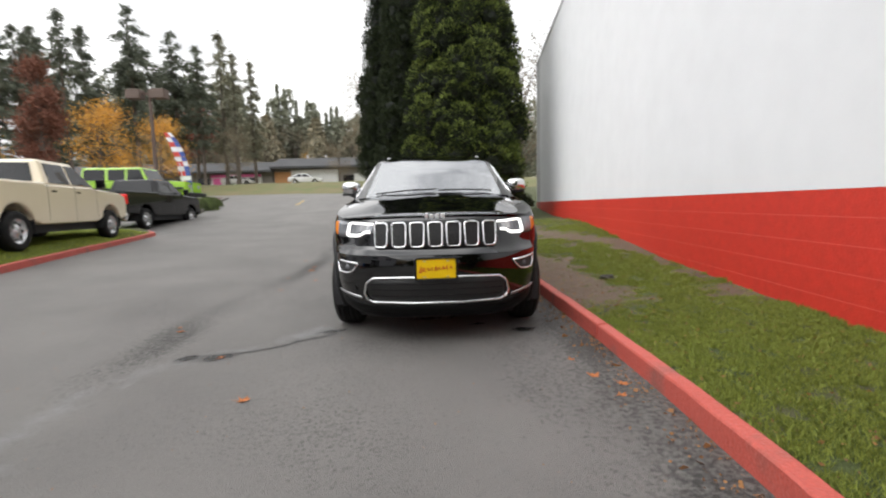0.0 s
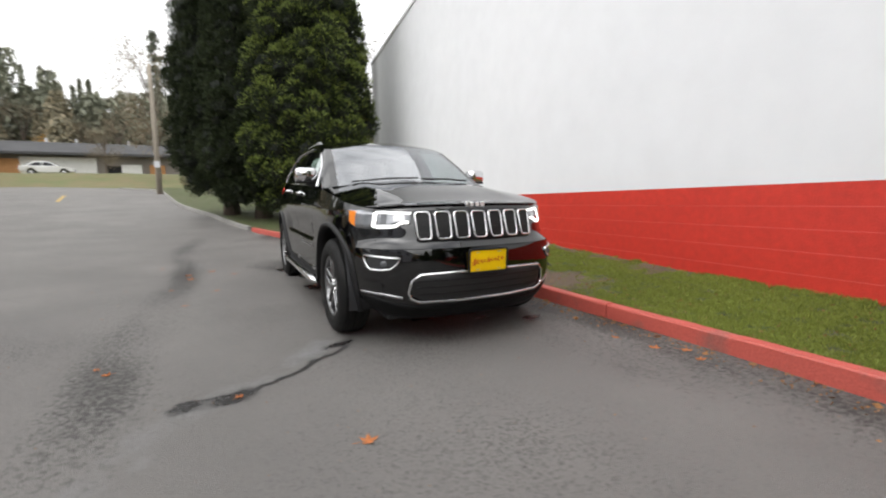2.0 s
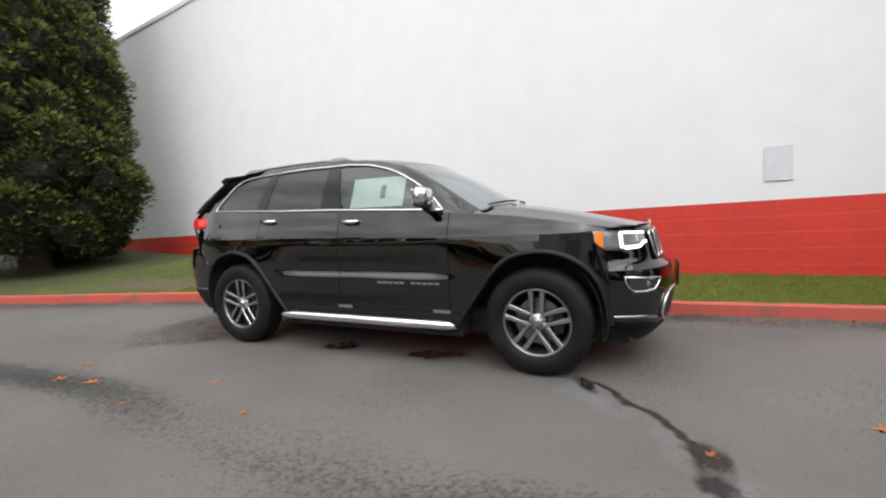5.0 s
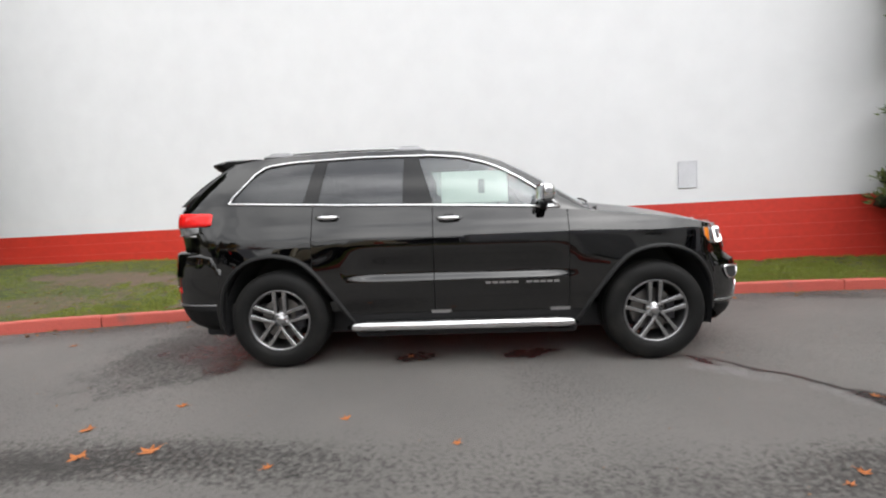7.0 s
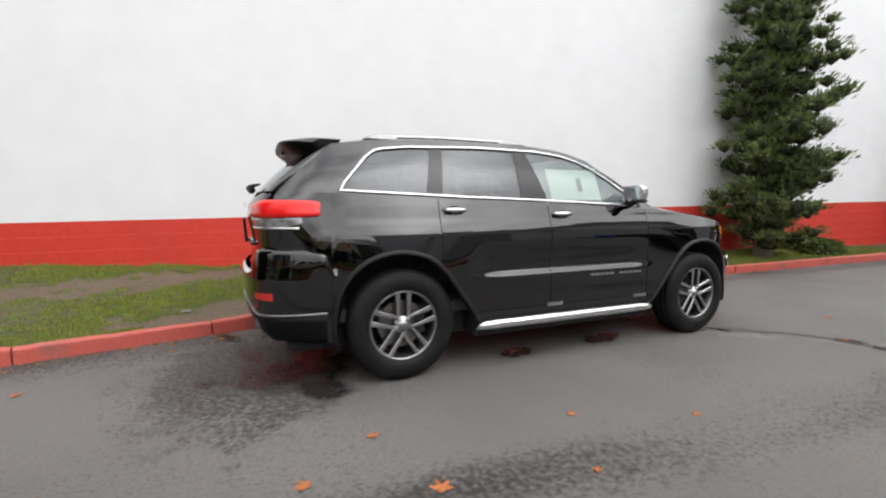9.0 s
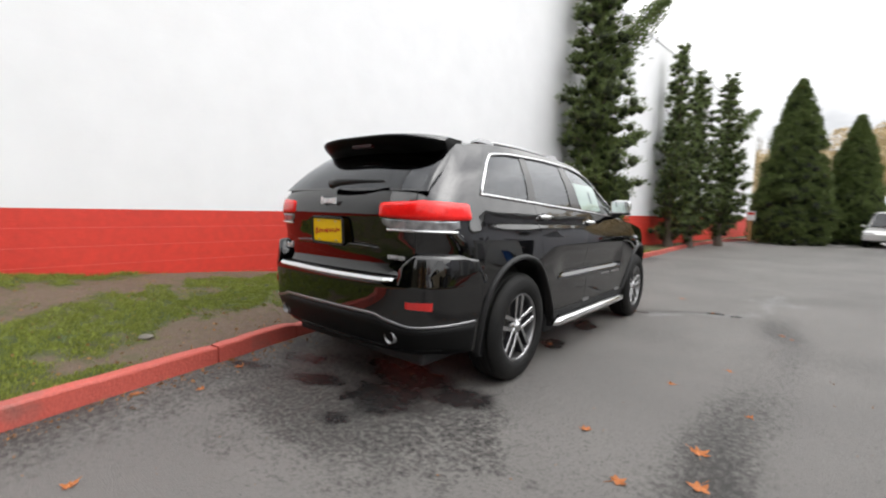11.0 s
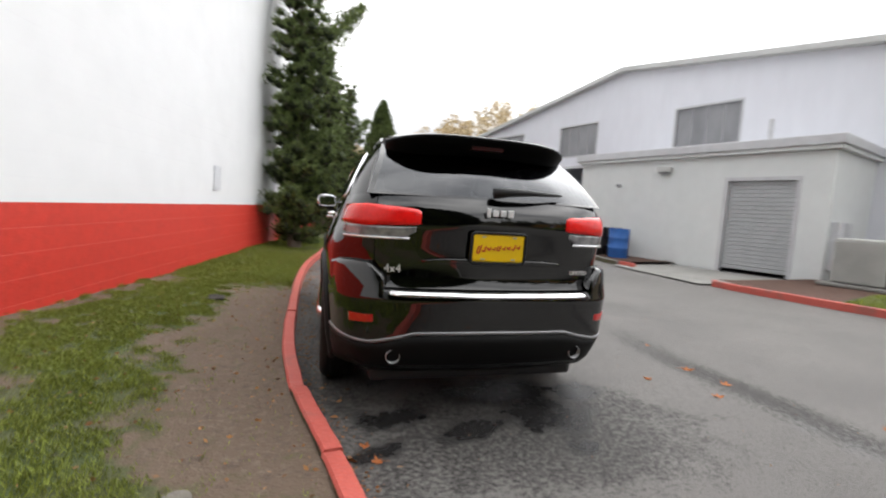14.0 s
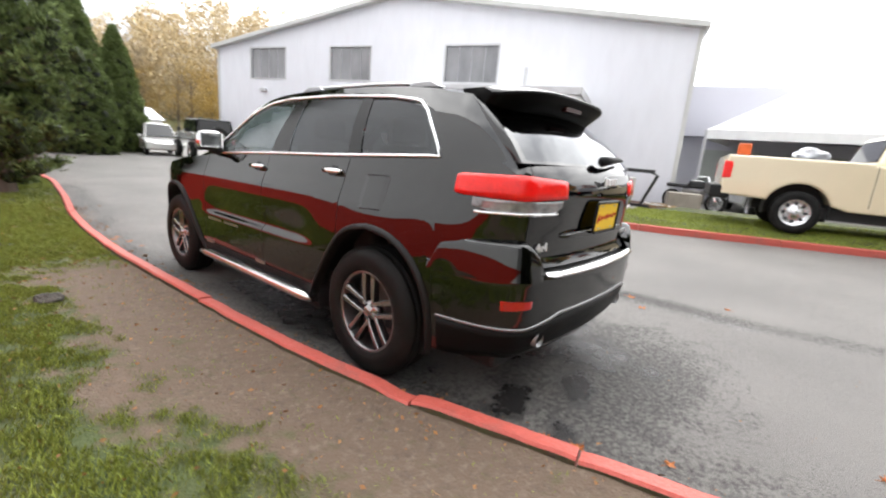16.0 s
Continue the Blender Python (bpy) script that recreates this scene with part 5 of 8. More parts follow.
# dealer plates
def plate(y, z, sg, tilt, host):
    pl = part("dealer_plate", box(-0.152, 0.152, -0.004, 0.004, -0.076, 0.076, bevel=0.006), M_YELLOW, host, "yellow dealer plate with red script bars", m=Matrix.Translation((0, y, z)) @ pose(0, 0, 0, tilt, 0, 0))
    part("plate_frame", ring([(px, sg * 0.003, pz) for px, pz in round_rect(0.318, 0.168, 0.02, 3)], 0.009, 5), M_PLASTIC, pl)
    bm = bmesh.new()
    for i in range(9):
        x = (-0.115 + 0.029 * i) * (1 if sg < 0 else -1)
        h = 0.052 if i == 0 else 0.022 + 0.012 * ((i * 7) % 3 == 1)
        m_ = Matrix.Translation((x, sg * 0.0055, -0.006 + i * 0.0022)) @ pose(0, 0, 0, 0, (18 if sg < 0 else -18), 0)
        add_box(bm, -0.010, 0.010, -0.0012, 0.0012, -h / 2, -h / 2 + 0.007, m_)
        add_box(bm, -0.010, -0.003, -0.0012, 0.0012, -h / 2, h / 2, m_)
        if i % 2 == 0:
            add_box(bm, 0.003, 0.010, -0.0012, 0.0012, -h / 2, h / 2 - 0.008, m_)
    part("red_script", bm, M_REDINK, pl)
    for x in (-0.09, 0.09):
        for z_ in (-0.062, 0.062):
            part("plate_screw", box(x - 0.012, x + 0.012, sg * 0.004 - 0.003, sg * 0.004 + 0.003, z_ - 0.004, z_ + 0.004), M_SATIN, pl)


plate(-2.372, 0.648, -1, 2, car)
plate(2.437, 1.032, 1, -4, HATCH)
part("plate_handle", patch(a_rear(0.43), A_END, [(0, 0.935, 0.950), (0.3, 0.935, 0.962), (1, 0.938, 0.965)], 1, 0.028, rim=0.03), M_PAINT, HATCH, smooth=True)
part("plate_handle", patch(a_rear(0.43), A_END, [(0, 0.935, 0.950), (0.3, 0.935, 0.962), (1, 0.938, 0.965)], -1, 0.028, rim=0.03), M_PAINT, HATCH, smooth=True)
# bumper strips
for s in (1, -1):
    part("bumper_strip", patch(a_rear(0.60), A_END, [(0, 0.764, 0.784), (0.15, 0.756, 0.784), (1, 0.758, 0.786)], s, 0.010), M_CHROME, car, "bright chrome bumper strip", True)
    part("bumper_accent", patch(a_side(1.95), A_END, [(0, 0.505, 0.518), (0.42, 0.492, 0.506), (0.55, 0.52, 0.538), (0.62, 0.545, 0.562), (1, 0.55, 0.568)], s, 0.006, 2), M_DULLTRIM, car, smooth=True)
    part("bumper_skirt", patch(a_side(1.95), A_END, [(0, 0.31, 0.50), (0.45, 0.31, 0.485), (0.62, 0.32, 0.535), (1, 0.32, 0.545)], s, 0.004), M_VALANCE, car, smooth=True)
    part("chin", patch(0, a_side(-1.95), [(0, 0.22, 0.345), (0.55, 0.22, 0.345), (0.8, 0.26, 0.40), (1, 0.37, 0.42)], s, 0.004), M_VALANCE, car, smooth=True)


def lettering(text, size, m, material, parent, name):
    cu = bpy.data.curves.new(name, "FONT")
    cu.body, cu.size, cu.extrude, cu.align_x, cu.align_y = text, size, 0.003, "CENTER", "CENTER"
    tmp = bpy.data.objects.new(name, cu)
    scene.collection.objects.link(tmp)
    dg = bpy.context.evaluated_depsgraph_get()
    me = bpy.data.meshes.new_from_object(tmp.evaluated_get(dg))
    bpy.data.objects.remove(tmp)
    me.materials.clear()
    me.materials.append(material)
    ob = new(name, me)
    ob.parent = parent
    ob.matrix_basis = m
    return ob


q = shell(a_rear(0.575), 0.895, 1, 0.006)
lettering("4x4", 0.062, Matrix.Translation((0.575, q.y, 0.895)) @ pose(0, 0, 0, 90, 0, 180 - 6), M_BADGE, HATCH, "badge_lettering")
q = shell(a_rear(0.56), 0.895, -1, 0.006)
lettering("LIMITED", 0.034, Matrix.Translation((-0.56, q.y, 0.895)) @ pose(0, 0, 0, 90, 0, 180 + 6), M_BADGE, HATCH, "badge_lettering")

# cabin
part("dashboard", box(-0.72, 0.72, -0.85, -0.50, 0.80, 1.13, bevel=0.05), M_TRIM, car)
part("cabin_floor", box(-0.80, 0.80, -0.9, 2.2, 0.42, 0.50), M_TRIM, car)
part("load_cover", box(-0.70, 0.70, 1.55, 2.15, 0.95, 0.98), M_TRIM, car)
for x, y in ((-0.38, 0.10), (0.38, 0.10), (-0.38, 1.0), (0.38, 1.0)):
    seat = new("seat")
    seat.parent = car
    part("cushion", box(x - 0.26, x + 0.26, y - 0.35, y + 0.15, 0.62, 0.82, bevel=0.06), M_TRIM, seat, smooth=True)
    part("backrest", box(x - 0.25, x + 0.25, y + 0.08, y + 0.24, 0.75, 1.36, pose(0, 0, 0), bevel=0.06), M_TRIM, seat, smooth=True)
    part("headrest", box(x - 0.13, x + 0.13, y + 0.14, y + 0.24, 1.38, 1.54, bevel=0.04), M_TRIM, seat, smooth=True)
part("steering_wheel", ring([(0.38 + 0.185 * math.cos(radians(15 * k)), -0.36 - 0.06 * math.sin(radians(15 * k)), 1.10 + 0.175 * math.sin(radians(15 * k))) for k in range(24)], 0.016, 6), M_TRIM, car)
sheet = part("window_sticker", box(-0.30, 0.22, -0.0015, 0.0015, -0.135, 0.135), M_PAPER, car, "printed paper sticker behind the window", m=Matrix.Translation((-0.768, -0.06, 1.385)) @ pose(0, 0, 0, 22, 0, 90))
part("printed_block", box(-0.12, -0.07, -0.003, 0.003, -0.06, 0.06), M_GREYTEXT, sheet)

# ---- grey workshop across the drive, with its annex ----
M_ANNEX = mat("pale_grey_green_siding", (0.66, 0.675, 0.67), 0.55, dark=(0.60, 0.615, 0.61), scale=0.3, amount=0.2, fine=3)
M_ROLLER = mat("grey_roller_door", (0.40, 0.41, 0.42), 0.5, amount=0.2, scale=2)
# window reflections painted into the colour: mid grey with darker upright streaks
M_WINDOW = mat("reflection_grey_window", (0.27, 0.27, 0.285), 0.10, dark=(0.15, 0.15, 0.165), scale=1.6, amount=0.8, spec=0.6, stretch=(1, 1, 0.4))
M_FRAME = mat("pale_window_frame", (0.55, 0.55, 0.57), 0.5, amount=0.3)
M_MULCH = mat("brown_bark_mulch", (0.10, 0.050, 0.034), 0.9, dark=(0.05, 0.028, 0.02), scale=9, amount=0.8, fine=60, bump=1.0, bump_scale=30)

K = math.sqrt(1 + 0.323 ** 2)
B_M = Matrix.Translation((-13.645, 0, 0)) @ pose(0, 0, 0, 0, 0, math.degrees(math.atan(0.323)))
# in the workshop's frame local y runs along its front, local x points to the drive


def by(y):
    return y * K


shop = thing("workshop_building", "large pale grey metal-clad workshop with a shallow gable", "building")
Y_L, Y_P, Y_R = by(-20.0), by(-10.7), by(-0.45)
wins = [(by(-18.05), by(-16.0)), (by(-13.75), by(-11.75)), (by(-8.65), by(-6.55))]
DOOR_Y0, DOOR_Y1 = by(-14.25), by(-11.6)


def roof_line(y):
    return 5.30 + (7.08 - 5.30) * (y - Y_L) / (Y_P - Y_L) if y < Y_P else 7.08 + (5.70 - 7.08) * (y - Y_P) / (Y_R - Y_P)


# front wall in upright strips, so that windows and door are real openings
cuts = sorted({Y_L, Y_R, Y_P, DOOR_Y0, DOOR_Y1, *[v for w in wins for v in w]})
bm = bmesh.new()


def wall_strip(y0, y1, z0, z1a, z1b):
    bm = bmesh.new()
    vs = [bm.verts.new(B_M @ Vector(p)) for p in ((0, y0, z0), (0, y1, z0), (0, y1, z1b), (0, y0, z1a), (-0.2, y0, z0), (-0.2, y1, z0), (-0.2, y1, z1b), (-0.2, y0, z1a))]
    for f in ((0, 1, 2, 3), (5, 4, 7, 6), (4, 0, 3, 7), (1, 5, 6, 2), (3, 2, 6, 7), (4, 5, 1, 0)):
        bm.faces.new([vs[i] for i in f])
    part("wall_panel", bm, M_SIDING, shop)


for y0, y1 in zip(cuts, cuts[1:]):
    m = (y0 + y1) / 2
    holes = []
    if DOOR_Y0 < m < DOOR_Y1:
        holes.append((-1.0, 3.46))
    if any(a < m < b for a, b in wins):
        holes.append((3.95, 5.36))
    z = -1.0
    for a, b in holes:
        if a > z:
            wall_strip(y0, y1, z, a, a)
        z = b
    wall_strip(y0, y1, z, roof_line(y0), roof_line(y1))
bm.free()
bm = bmesh.new()
for y in np.arange(Y_L + 0.3, Y_R, 0.30):
    if any(a - 0.05 < y < b + 0.05 for a, b in wins) or DOOR_Y0 - 0.05 < y < DOOR_Y1 + 0.05:
        continue
    add_box(bm, 0.001, 0.005, y - 0.012, y + 0.012, -0.5, roof_line(y) - 0.02, B_M)
tagged(part("siding_ribs", bm, M_SIDING, shop), kind="stuff")
bm = bmesh.new()
for y0, y1 in ((Y_L - 0.15, Y_P), (Y_P, Y_R + 0.15)):
    vs = [bm.verts.new(B_M @ Vector((x, y, roof_line(y) + dz))) for x in (0.30, -18) for y, dz in ((y0, 0.0), (y0, 0.16), (y1, 0.16), (y1, 0.0))]
    for f in ((0, 1, 2, 3), (7, 6, 5, 4), (1, 5, 6, 2), (4, 0, 3, 7), (0, 4, 5, 1), (3, 2, 6, 7)):
        bm.faces.new([vs[i] for i in f])
bmesh.ops.recalc_face_normals(bm, faces=bm.faces[:])
part("roof", bm, M_ROOF_EDGE, shop)
part("side_wall", box(-18, -0.21, Y_R - 0.2, Y_R, -1, 5.69, B_M), M_SIDING, shop)
part("side_wall", box(-18, -0.21, Y_L, Y_L + 0.2, -1, 5.29, B_M), M_SIDING, shop)
part("back_wall", box(-18.2, -18.01, Y_L, Y_R, -1, 5.3, B_M), M_SIDING, shop)
part("shop_floor", box(-18, -0.2, Y_L + 0.2, Y_R - 0.2, -0.4, 0.12, B_M), M_CONCRETE, shop)
part("corner_trim", box(-0.10, 0.03, Y_R - 0.10, Y_R + 0.03, -0.6, 5.68, B_M), M_ROOF_EDGE, shop)
part("corner_trim", box(-0.10, 0.03, Y_L - 0.03, Y_L + 0.10, -0.6, 5.28, B_M), M_ROOF_EDGE, shop)
for a, b in wins:
    w = new("window")
    w.parent = shop
    fr = bmesh.new()
    for y0, y1, z0, z1 in ((a, b, 3.95, 4.01), (a, b, 5.30, 5.36), (a, a + 0.06, 4.01, 5.30), (b - 0.06, b, 4.01, 5.30)):
        add_box(fr, -0.12, 0.02, y0, y1, z0, z1, B_M)
    part("window_frame", fr, M_FRAME, w)
    n = 4
    for i in range(n):
        y0 = a + 0.06 + (b - a - 0.12) * i / n
        y1 = a + 0.06 + (b - a - 0.12) * (i + 1) / n
        part("pane", box(-0.09, -0.075, y0 + 0.012, y1 - 0.012, 4.01, 5.30, B_M), M_WINDOW, w)
        if i:
            part("mullion", box(-0.10, -0.065, y0 - 0.010, y0 + 0.010, 4.01, 5.30, B_M), M_ROLLER, w)
part("door_frame", box(-0.15, 0.04, DOOR_Y0 - 0.10, DOOR_Y0, -0.6, 3.56, B_M), M_FRAME, shop)
part("door_frame", box(-0.15, 0.04, DOOR_Y0, DOOR_Y1, 3.46, 3.56, B_M), M_FRAME, shop)
bm = box(0.02, 0.20, by(-17.35), by(-17.05), 3.42, 3.56, B_M, 0.02)
part("wall_lamp", bm, M_FRAME, shop)
# pale car up on the lift inside the open door
lift_car = thing("car_on_lift", "white car raised on a lift inside the dark workshop", "car", B_M @ Matrix.Translation((-3.4, by(-13.3), 1.55)))
part("body", add_tapered(bmesh.new(), (-2.0, 2.0, -0.85, 0.85), (-2.1, 2.1, -0.88, 0.88), 0.15, 0.75, 0.12), mat("white_car_paint", (0.75, 0.75, 0.75), 0.2, coat=1), lift_car)
part("cabin", add_tapered(bmesh.new(), (-1.9, 1.2, -0.80, 0.80), (-1.5, 0.6, -0.62, 0.62), 0.75, 1.30, 0.08), M_WINDOW, lift_car)
for y in (-0.5, 0.5):
    part("tail_lamp", box(2.08, 2.12, y - 0.15, y + 0.15, 0.45, 0.60), M_REDLENS, lift_car)
for x in (-1.3, 1.3):
    for y in (-0.75, 0.75):
        part("wheel", tube([(x, y - 0.11, 0.12), (x, y + 0.11, 0.12)], 0.32, 18), M_TYRE, lift_car)
for x in (-1.5, 1.5):
    lp = thing("lift_post", "dark steel post of a vehicle lift", "vehicle lift", B_M @ Matrix.Translation((-3.4, by(-13.3) + x, 0.12)), group="lift posts")
    part("post", box(-0.15, 0.15, -0.12, 0.12, 0, 3.4, bevel=0.02), M_DARK, lp)
    part("arm", box(-0.9, 0.9, -0.06 - 0.6 * (x > 0), 0.06 + 0.6 * (x < 0), 1.38, 1.48), M_DARK, lp)

# annex
ann = thing("workshop_annex", "low pale annex with grey roller door and flat eave", "building")
AX = 2.80
AY0, AY1 = by(-10.07), by(-3.45)
GY0, GY1 = by(-5.50), by(-4.08)
for x0, x1, y0, y1, z0 in ((AX - 0.15, AX, AY0, GY0, -0.6), (AX - 0.15, AX, GY0, GY1, 2.49), (AX - 0.15, AX, GY1, AY1, -0.6), (0.0, AX - 0.15, AY0, AY0 + 0.15, -0.6), (0.0, AX - 0.15, AY1 - 0.15, AY1, -0.6)):
    part("wall", box(x0, x1, y0, y1, z0, 3.15, B_M), M_ANNEX, ann)
bm = bmesh.new()
for y in np.arange(AY0 + 0.25, AY1, 0.30):
    if not GY0 - 0.1 < y < GY1 + 0.1:
        add_box(bm, AX + 0.001, AX + 0.004, y - 0.008, y + 0.008, -0.3, 3.14, B_M)
for x in np.arange(0.3, AX, 0.30):
    add_box(bm, x - 0.008, x + 0.008, AY1 + 0.001, AY1 + 0.004, -0.3, 3.14, B_M)
tagged(part("siding_ribs", bm, M_ANNEX, ann), kind="stuff")
part("roof", box(0.0, AX + 0.14, AY0 - 0.10, AY1 + 0.12, 3.16, 3.24, B_M), M_ANNEX, ann)
bm = bmesh.new()
add_box(bm, AX + 0.06, AX + 0.20, AY0 - 0.15, AY1 + 0.18, 3.25, 3.47, B_M, 0.02)
add_box(bm, 0.0, AX + 0.06, AY1 + 0.05, AY1 + 0.18, 3.25, 3.47, B_M, 0.02)
part("gutter", bm, M_FRAME, ann)
rd = new("roller_door")
rd.parent = ann
nsl = 22
zb = 0.22
for i in range(nsl):
    z0 = zb + (2.49 - zb) * i / nsl
    z1 = zb + (2.49 - zb) * (i + 1) / nsl
    part("slat", box(AX - 0.10, AX - 0.07, GY0, GY1, z0 + 0.002, z1 - 0.004, B_M, 0.006), M_ROLLER, rd)
for y0, y1 in ((GY0 - 0.09, GY0), (GY1, GY1 + 0.09)):
    part("door_jamb", box(AX - 0.12, AX + 0.02, y0, y1, 0.0, 2.58, B_M), M_FRAME, rd)
part("door_head", box(AX - 0.12, AX + 0.02, GY0, GY1, 2.49, 2.58, B_M), M_FRAME, rd)
wl_ = thing("wall_lamp", "small grey wall lamp under the annex eave", "wall lamp", B_M @ Matrix.Translation((AX, by(-7.15), 2.86)))
part("housing", box(0.0, 0.20, -0.20, 0.20, -0.08, 0.08, bevel=0.03), M_ROOF_EDGE, wl_)
part("lens", box(0.03, 0.17, -0.16, 0.16, -0.12, -0.081), M_WINDOW, wl_)
fl = thing("wall_lamp", "small grey wall lamp beside the workshop door", "wall lamp", B_M @ Matrix.Translation((AX, by(-8.6), 2.42)))
part("housing", box(0.0, 0.10, -0.07, 0.07, -0.05, 0.05, bevel=0.02), M_FRAME, fl)
part("lens", box(0.10, 0.115, -0.05, 0.05, -0.035, 0.035), M_WINDOW, fl)
bm = tube([B_M @ Vector((AX * 0.55, by(-5.2), 3.24)), B_M @ Vector((AX * 0.55, by(-5.2), 4.25))], 0.06, 10)
part("roof_pipe", bm, M_FRAME, ann)
# meter boxes on the annex end
mb = thing("meter_box", "grey electric meter boxes on the annex wall", "meter box", B_M @ Matrix.Translation((AX - 0.35, AY1 + 0.001, 0)))
part("cabinet", box(-0.15, 0.15, 0, 0.16, 0.45, 1.55, bevel=0.015), M_FRAME, mb)
part("cabinet", box(-0.75, -0.50, 0, 0.14, 0.9, 1.55, bevel=0.015), M_FRAME, mb)
part("conduit", tube([(-0.62, 0.06, 0.9), (-0.62, 0.06, 0.1)], 0.025, 8), M_FRAME, mb)

# slab, beds and island along the far side of the drive
def sheet(name, outline, up, material, label, category, n=14, bumpy=0.02, swell=None):
    """A patch of ground of its own: an outline filled with a fine grid that follows the ground."""
    bm = bmesh.new()
    vs = [bm.verts.new((x, y, 0)) for x, y in outline]
    f = bm.faces.new(vs)
    if f.normal.z < 0:
        f.normal_flip()
    xs_ = [p[0] for p in outline]
    ys_ = [p[1] for p in outline]
    for ax, lo, hi in ((0, min(xs_), max(xs_)), (1, min(ys_), max(ys_))):
        for i in range(1, n):
            c = lo + (hi - lo) * i / n
            nn = (1, 0, 0) if ax == 0 else (0, 1, 0)
            bmesh.ops.bisect_plane(bm, geom=bm.verts[:] + bm.edges[:] + bm.faces[:], plane_co=(c, c, 0), plane_no=nn)
    for v in bm.verts:
        v.co.z = ground_z(v.co.x, v.co.y) + up + bumpy * noise.noise((v.co.x * 1.5, v.co.y * 1.5, 2.0)) + (swell(v.co.x, v.co.y) if swell else 0)
    bmesh.ops.recalc_face_normals(bm, faces=bm.faces[:])
    if sum(f.normal.z for f in bm.faces) < 0:
        bmesh.ops.reverse_faces(bm, faces=bm.faces[:])
    return tagged(part(name, bm, material, smooth=True), label, category, kind="structure")


ISLAND = [(-6.80, -2.55), (-6.92, -0.3), (-7.15, 1.2), (-8.0, 4.1), (-9.15, 8.75)]
kerb_run("kerb_island", list(reversed([(-7.0, -2.72)] + ISLAND + [(-9.6, 9.2), (-10.6, 9.3)])), M_KERB, "red painted concrete kerb round the far lawn")
sheet("lawn_island", [(-7.06, -0.4), (-7.3, 1.2), (-8.15, 4.1), (-9.3, 8.75), (-9.7, 9.1), (-12.4, 9.2), (-11.6, 4.0), (-11.2, 0.4), (-9.4, -0.1)], 0.115, M_GRASS, "short green lawn strip under a parked pickup", "lawn", 26, 0.012, lambda x, y: 0.10 * smooth01(lerp([(b_, a_) for a_, b_ in ISLAND], y) - x, 0.15, 0.75))
sheet("mulch_bed_island", [(-6.98, -2.6), (-7.06, -0.4), (-9.4, -0.1), (-11.2, 0.4), (-13.3, -0.3), (-12.9, -1.6), (-9.75, -2.7)], 0.12, M_MULCH, "brown bark mulch bed beside the annex", "mulch bed", 14, 0.03)
BED = [(-6.95, -5.75), (-6.98, -6.3), (-7.35, -8.6), (-7.85, -10.9), (-8.3, -12.6)]
kerb_run("kerb_bed", list(reversed(BED)), M_CONCRETE, "bare grey concrete kerb of the mulch bed")
sheet("mulch_bed", [(-7.1, -5.7), (-7.12, -6.3), (-7.5, -8.6), (-8.0, -10.9), (-8.45, -12.6), (-9.1, -12.4), (-7.65, -9.35), (-8.85, -5.75)], 0.11, M_MULCH, "brown bark mulch bed under oil drums", "mulch bed", 14, 0.03)
sheet("slab", [(-6.6, -5.6), (-8.75, -5.72), (-9.65, -2.95), (-6.6, -2.65)], 0.035, M_CONCRETE, "pale concrete apron before the roller door", "concrete slab", 6, 0.0)
kerb_run("kerb_tip", [(-6.93, -5.15), (-6.90, -5.72)], M_KERB, "short red painted kerb end", 0.6)

# drums
M_BLUE = mat("blue_plastic", (0.03, 0.13, 0.42), 0.4, amount=0.3, scale=5)
M_BLACKP = mat("black_drum", (0.025, 0.025, 0.027), 0.45, amount=0.4, scale=5)


def make_drum(x, y, material, label):
    d = thing("oil_drum", label, "drum", Matrix.Translation((x, y, ground_z(x, y) + 0.10)), group="drums by the annex")
    prof = [(0.0, 0.0), (0.28, 0.0), (0.29, 0.02), (0.285, 0.28), (0.30, 0.30), (0.285, 0.32), (0.285, 0.58), (0.30, 0.60), (0.285, 0.62), (0.29, 0.86), (0.295, 0.88), (0.28, 0.885), (0.27, 0.865), (0.0, 0.865)]
    bm = bmesh.new()
    rows = [[(r * math.cos(t), r * math.sin(t), z) for r, z in prof] for t in [2 * math.pi * i / 28 for i in range(28)]]
    rows.append(rows[0])
    add_grid(bm, rows)
    bmesh.ops.remove_doubles(bm, verts=bm.verts[:], dist=0.0005)
    bmesh.ops.recalc_face_normals(bm, faces=bm.faces[:])
    part("shell", bm, material, d, smooth=True)
    part("bung", tube([(0.17, 0.05, 0.865), (0.17, 0.05, 0.895)], 0.03, 10), M_FRAME, d)


make_drum(-7.62, -6.75, M_BLUE, "blue plastic drum standing in the mulch bed")
make_drum(-7.42, -7.65, M_BLACKP, "black drum standing in the mulch bed")
make_drum(-7.30, -8.35, M_BLACKP, "black drum standing in the mulch bed")
make_drum(-7.95, -7.55, M_BLACKP, "black drum standing in the mulch bed")
jug = thing("white_jug", "small white plastic jug on the mulch", "jug", Matrix.Translation((-7.15, -8.75, ground_z(-7.1, -8.7) + 0.10)))
part("body", box(-0.12, 0.12, -0.14, 0.14, 0, 0.26, bevel=0.04), mat("white_plastic", (0.7, 0.7, 0.68), 0.4), jug)
part("cap", tube([(0.05, 0, 0.26), (0.05, 0, 0.31)], 0.035, 10), M_BLACKP, jug)

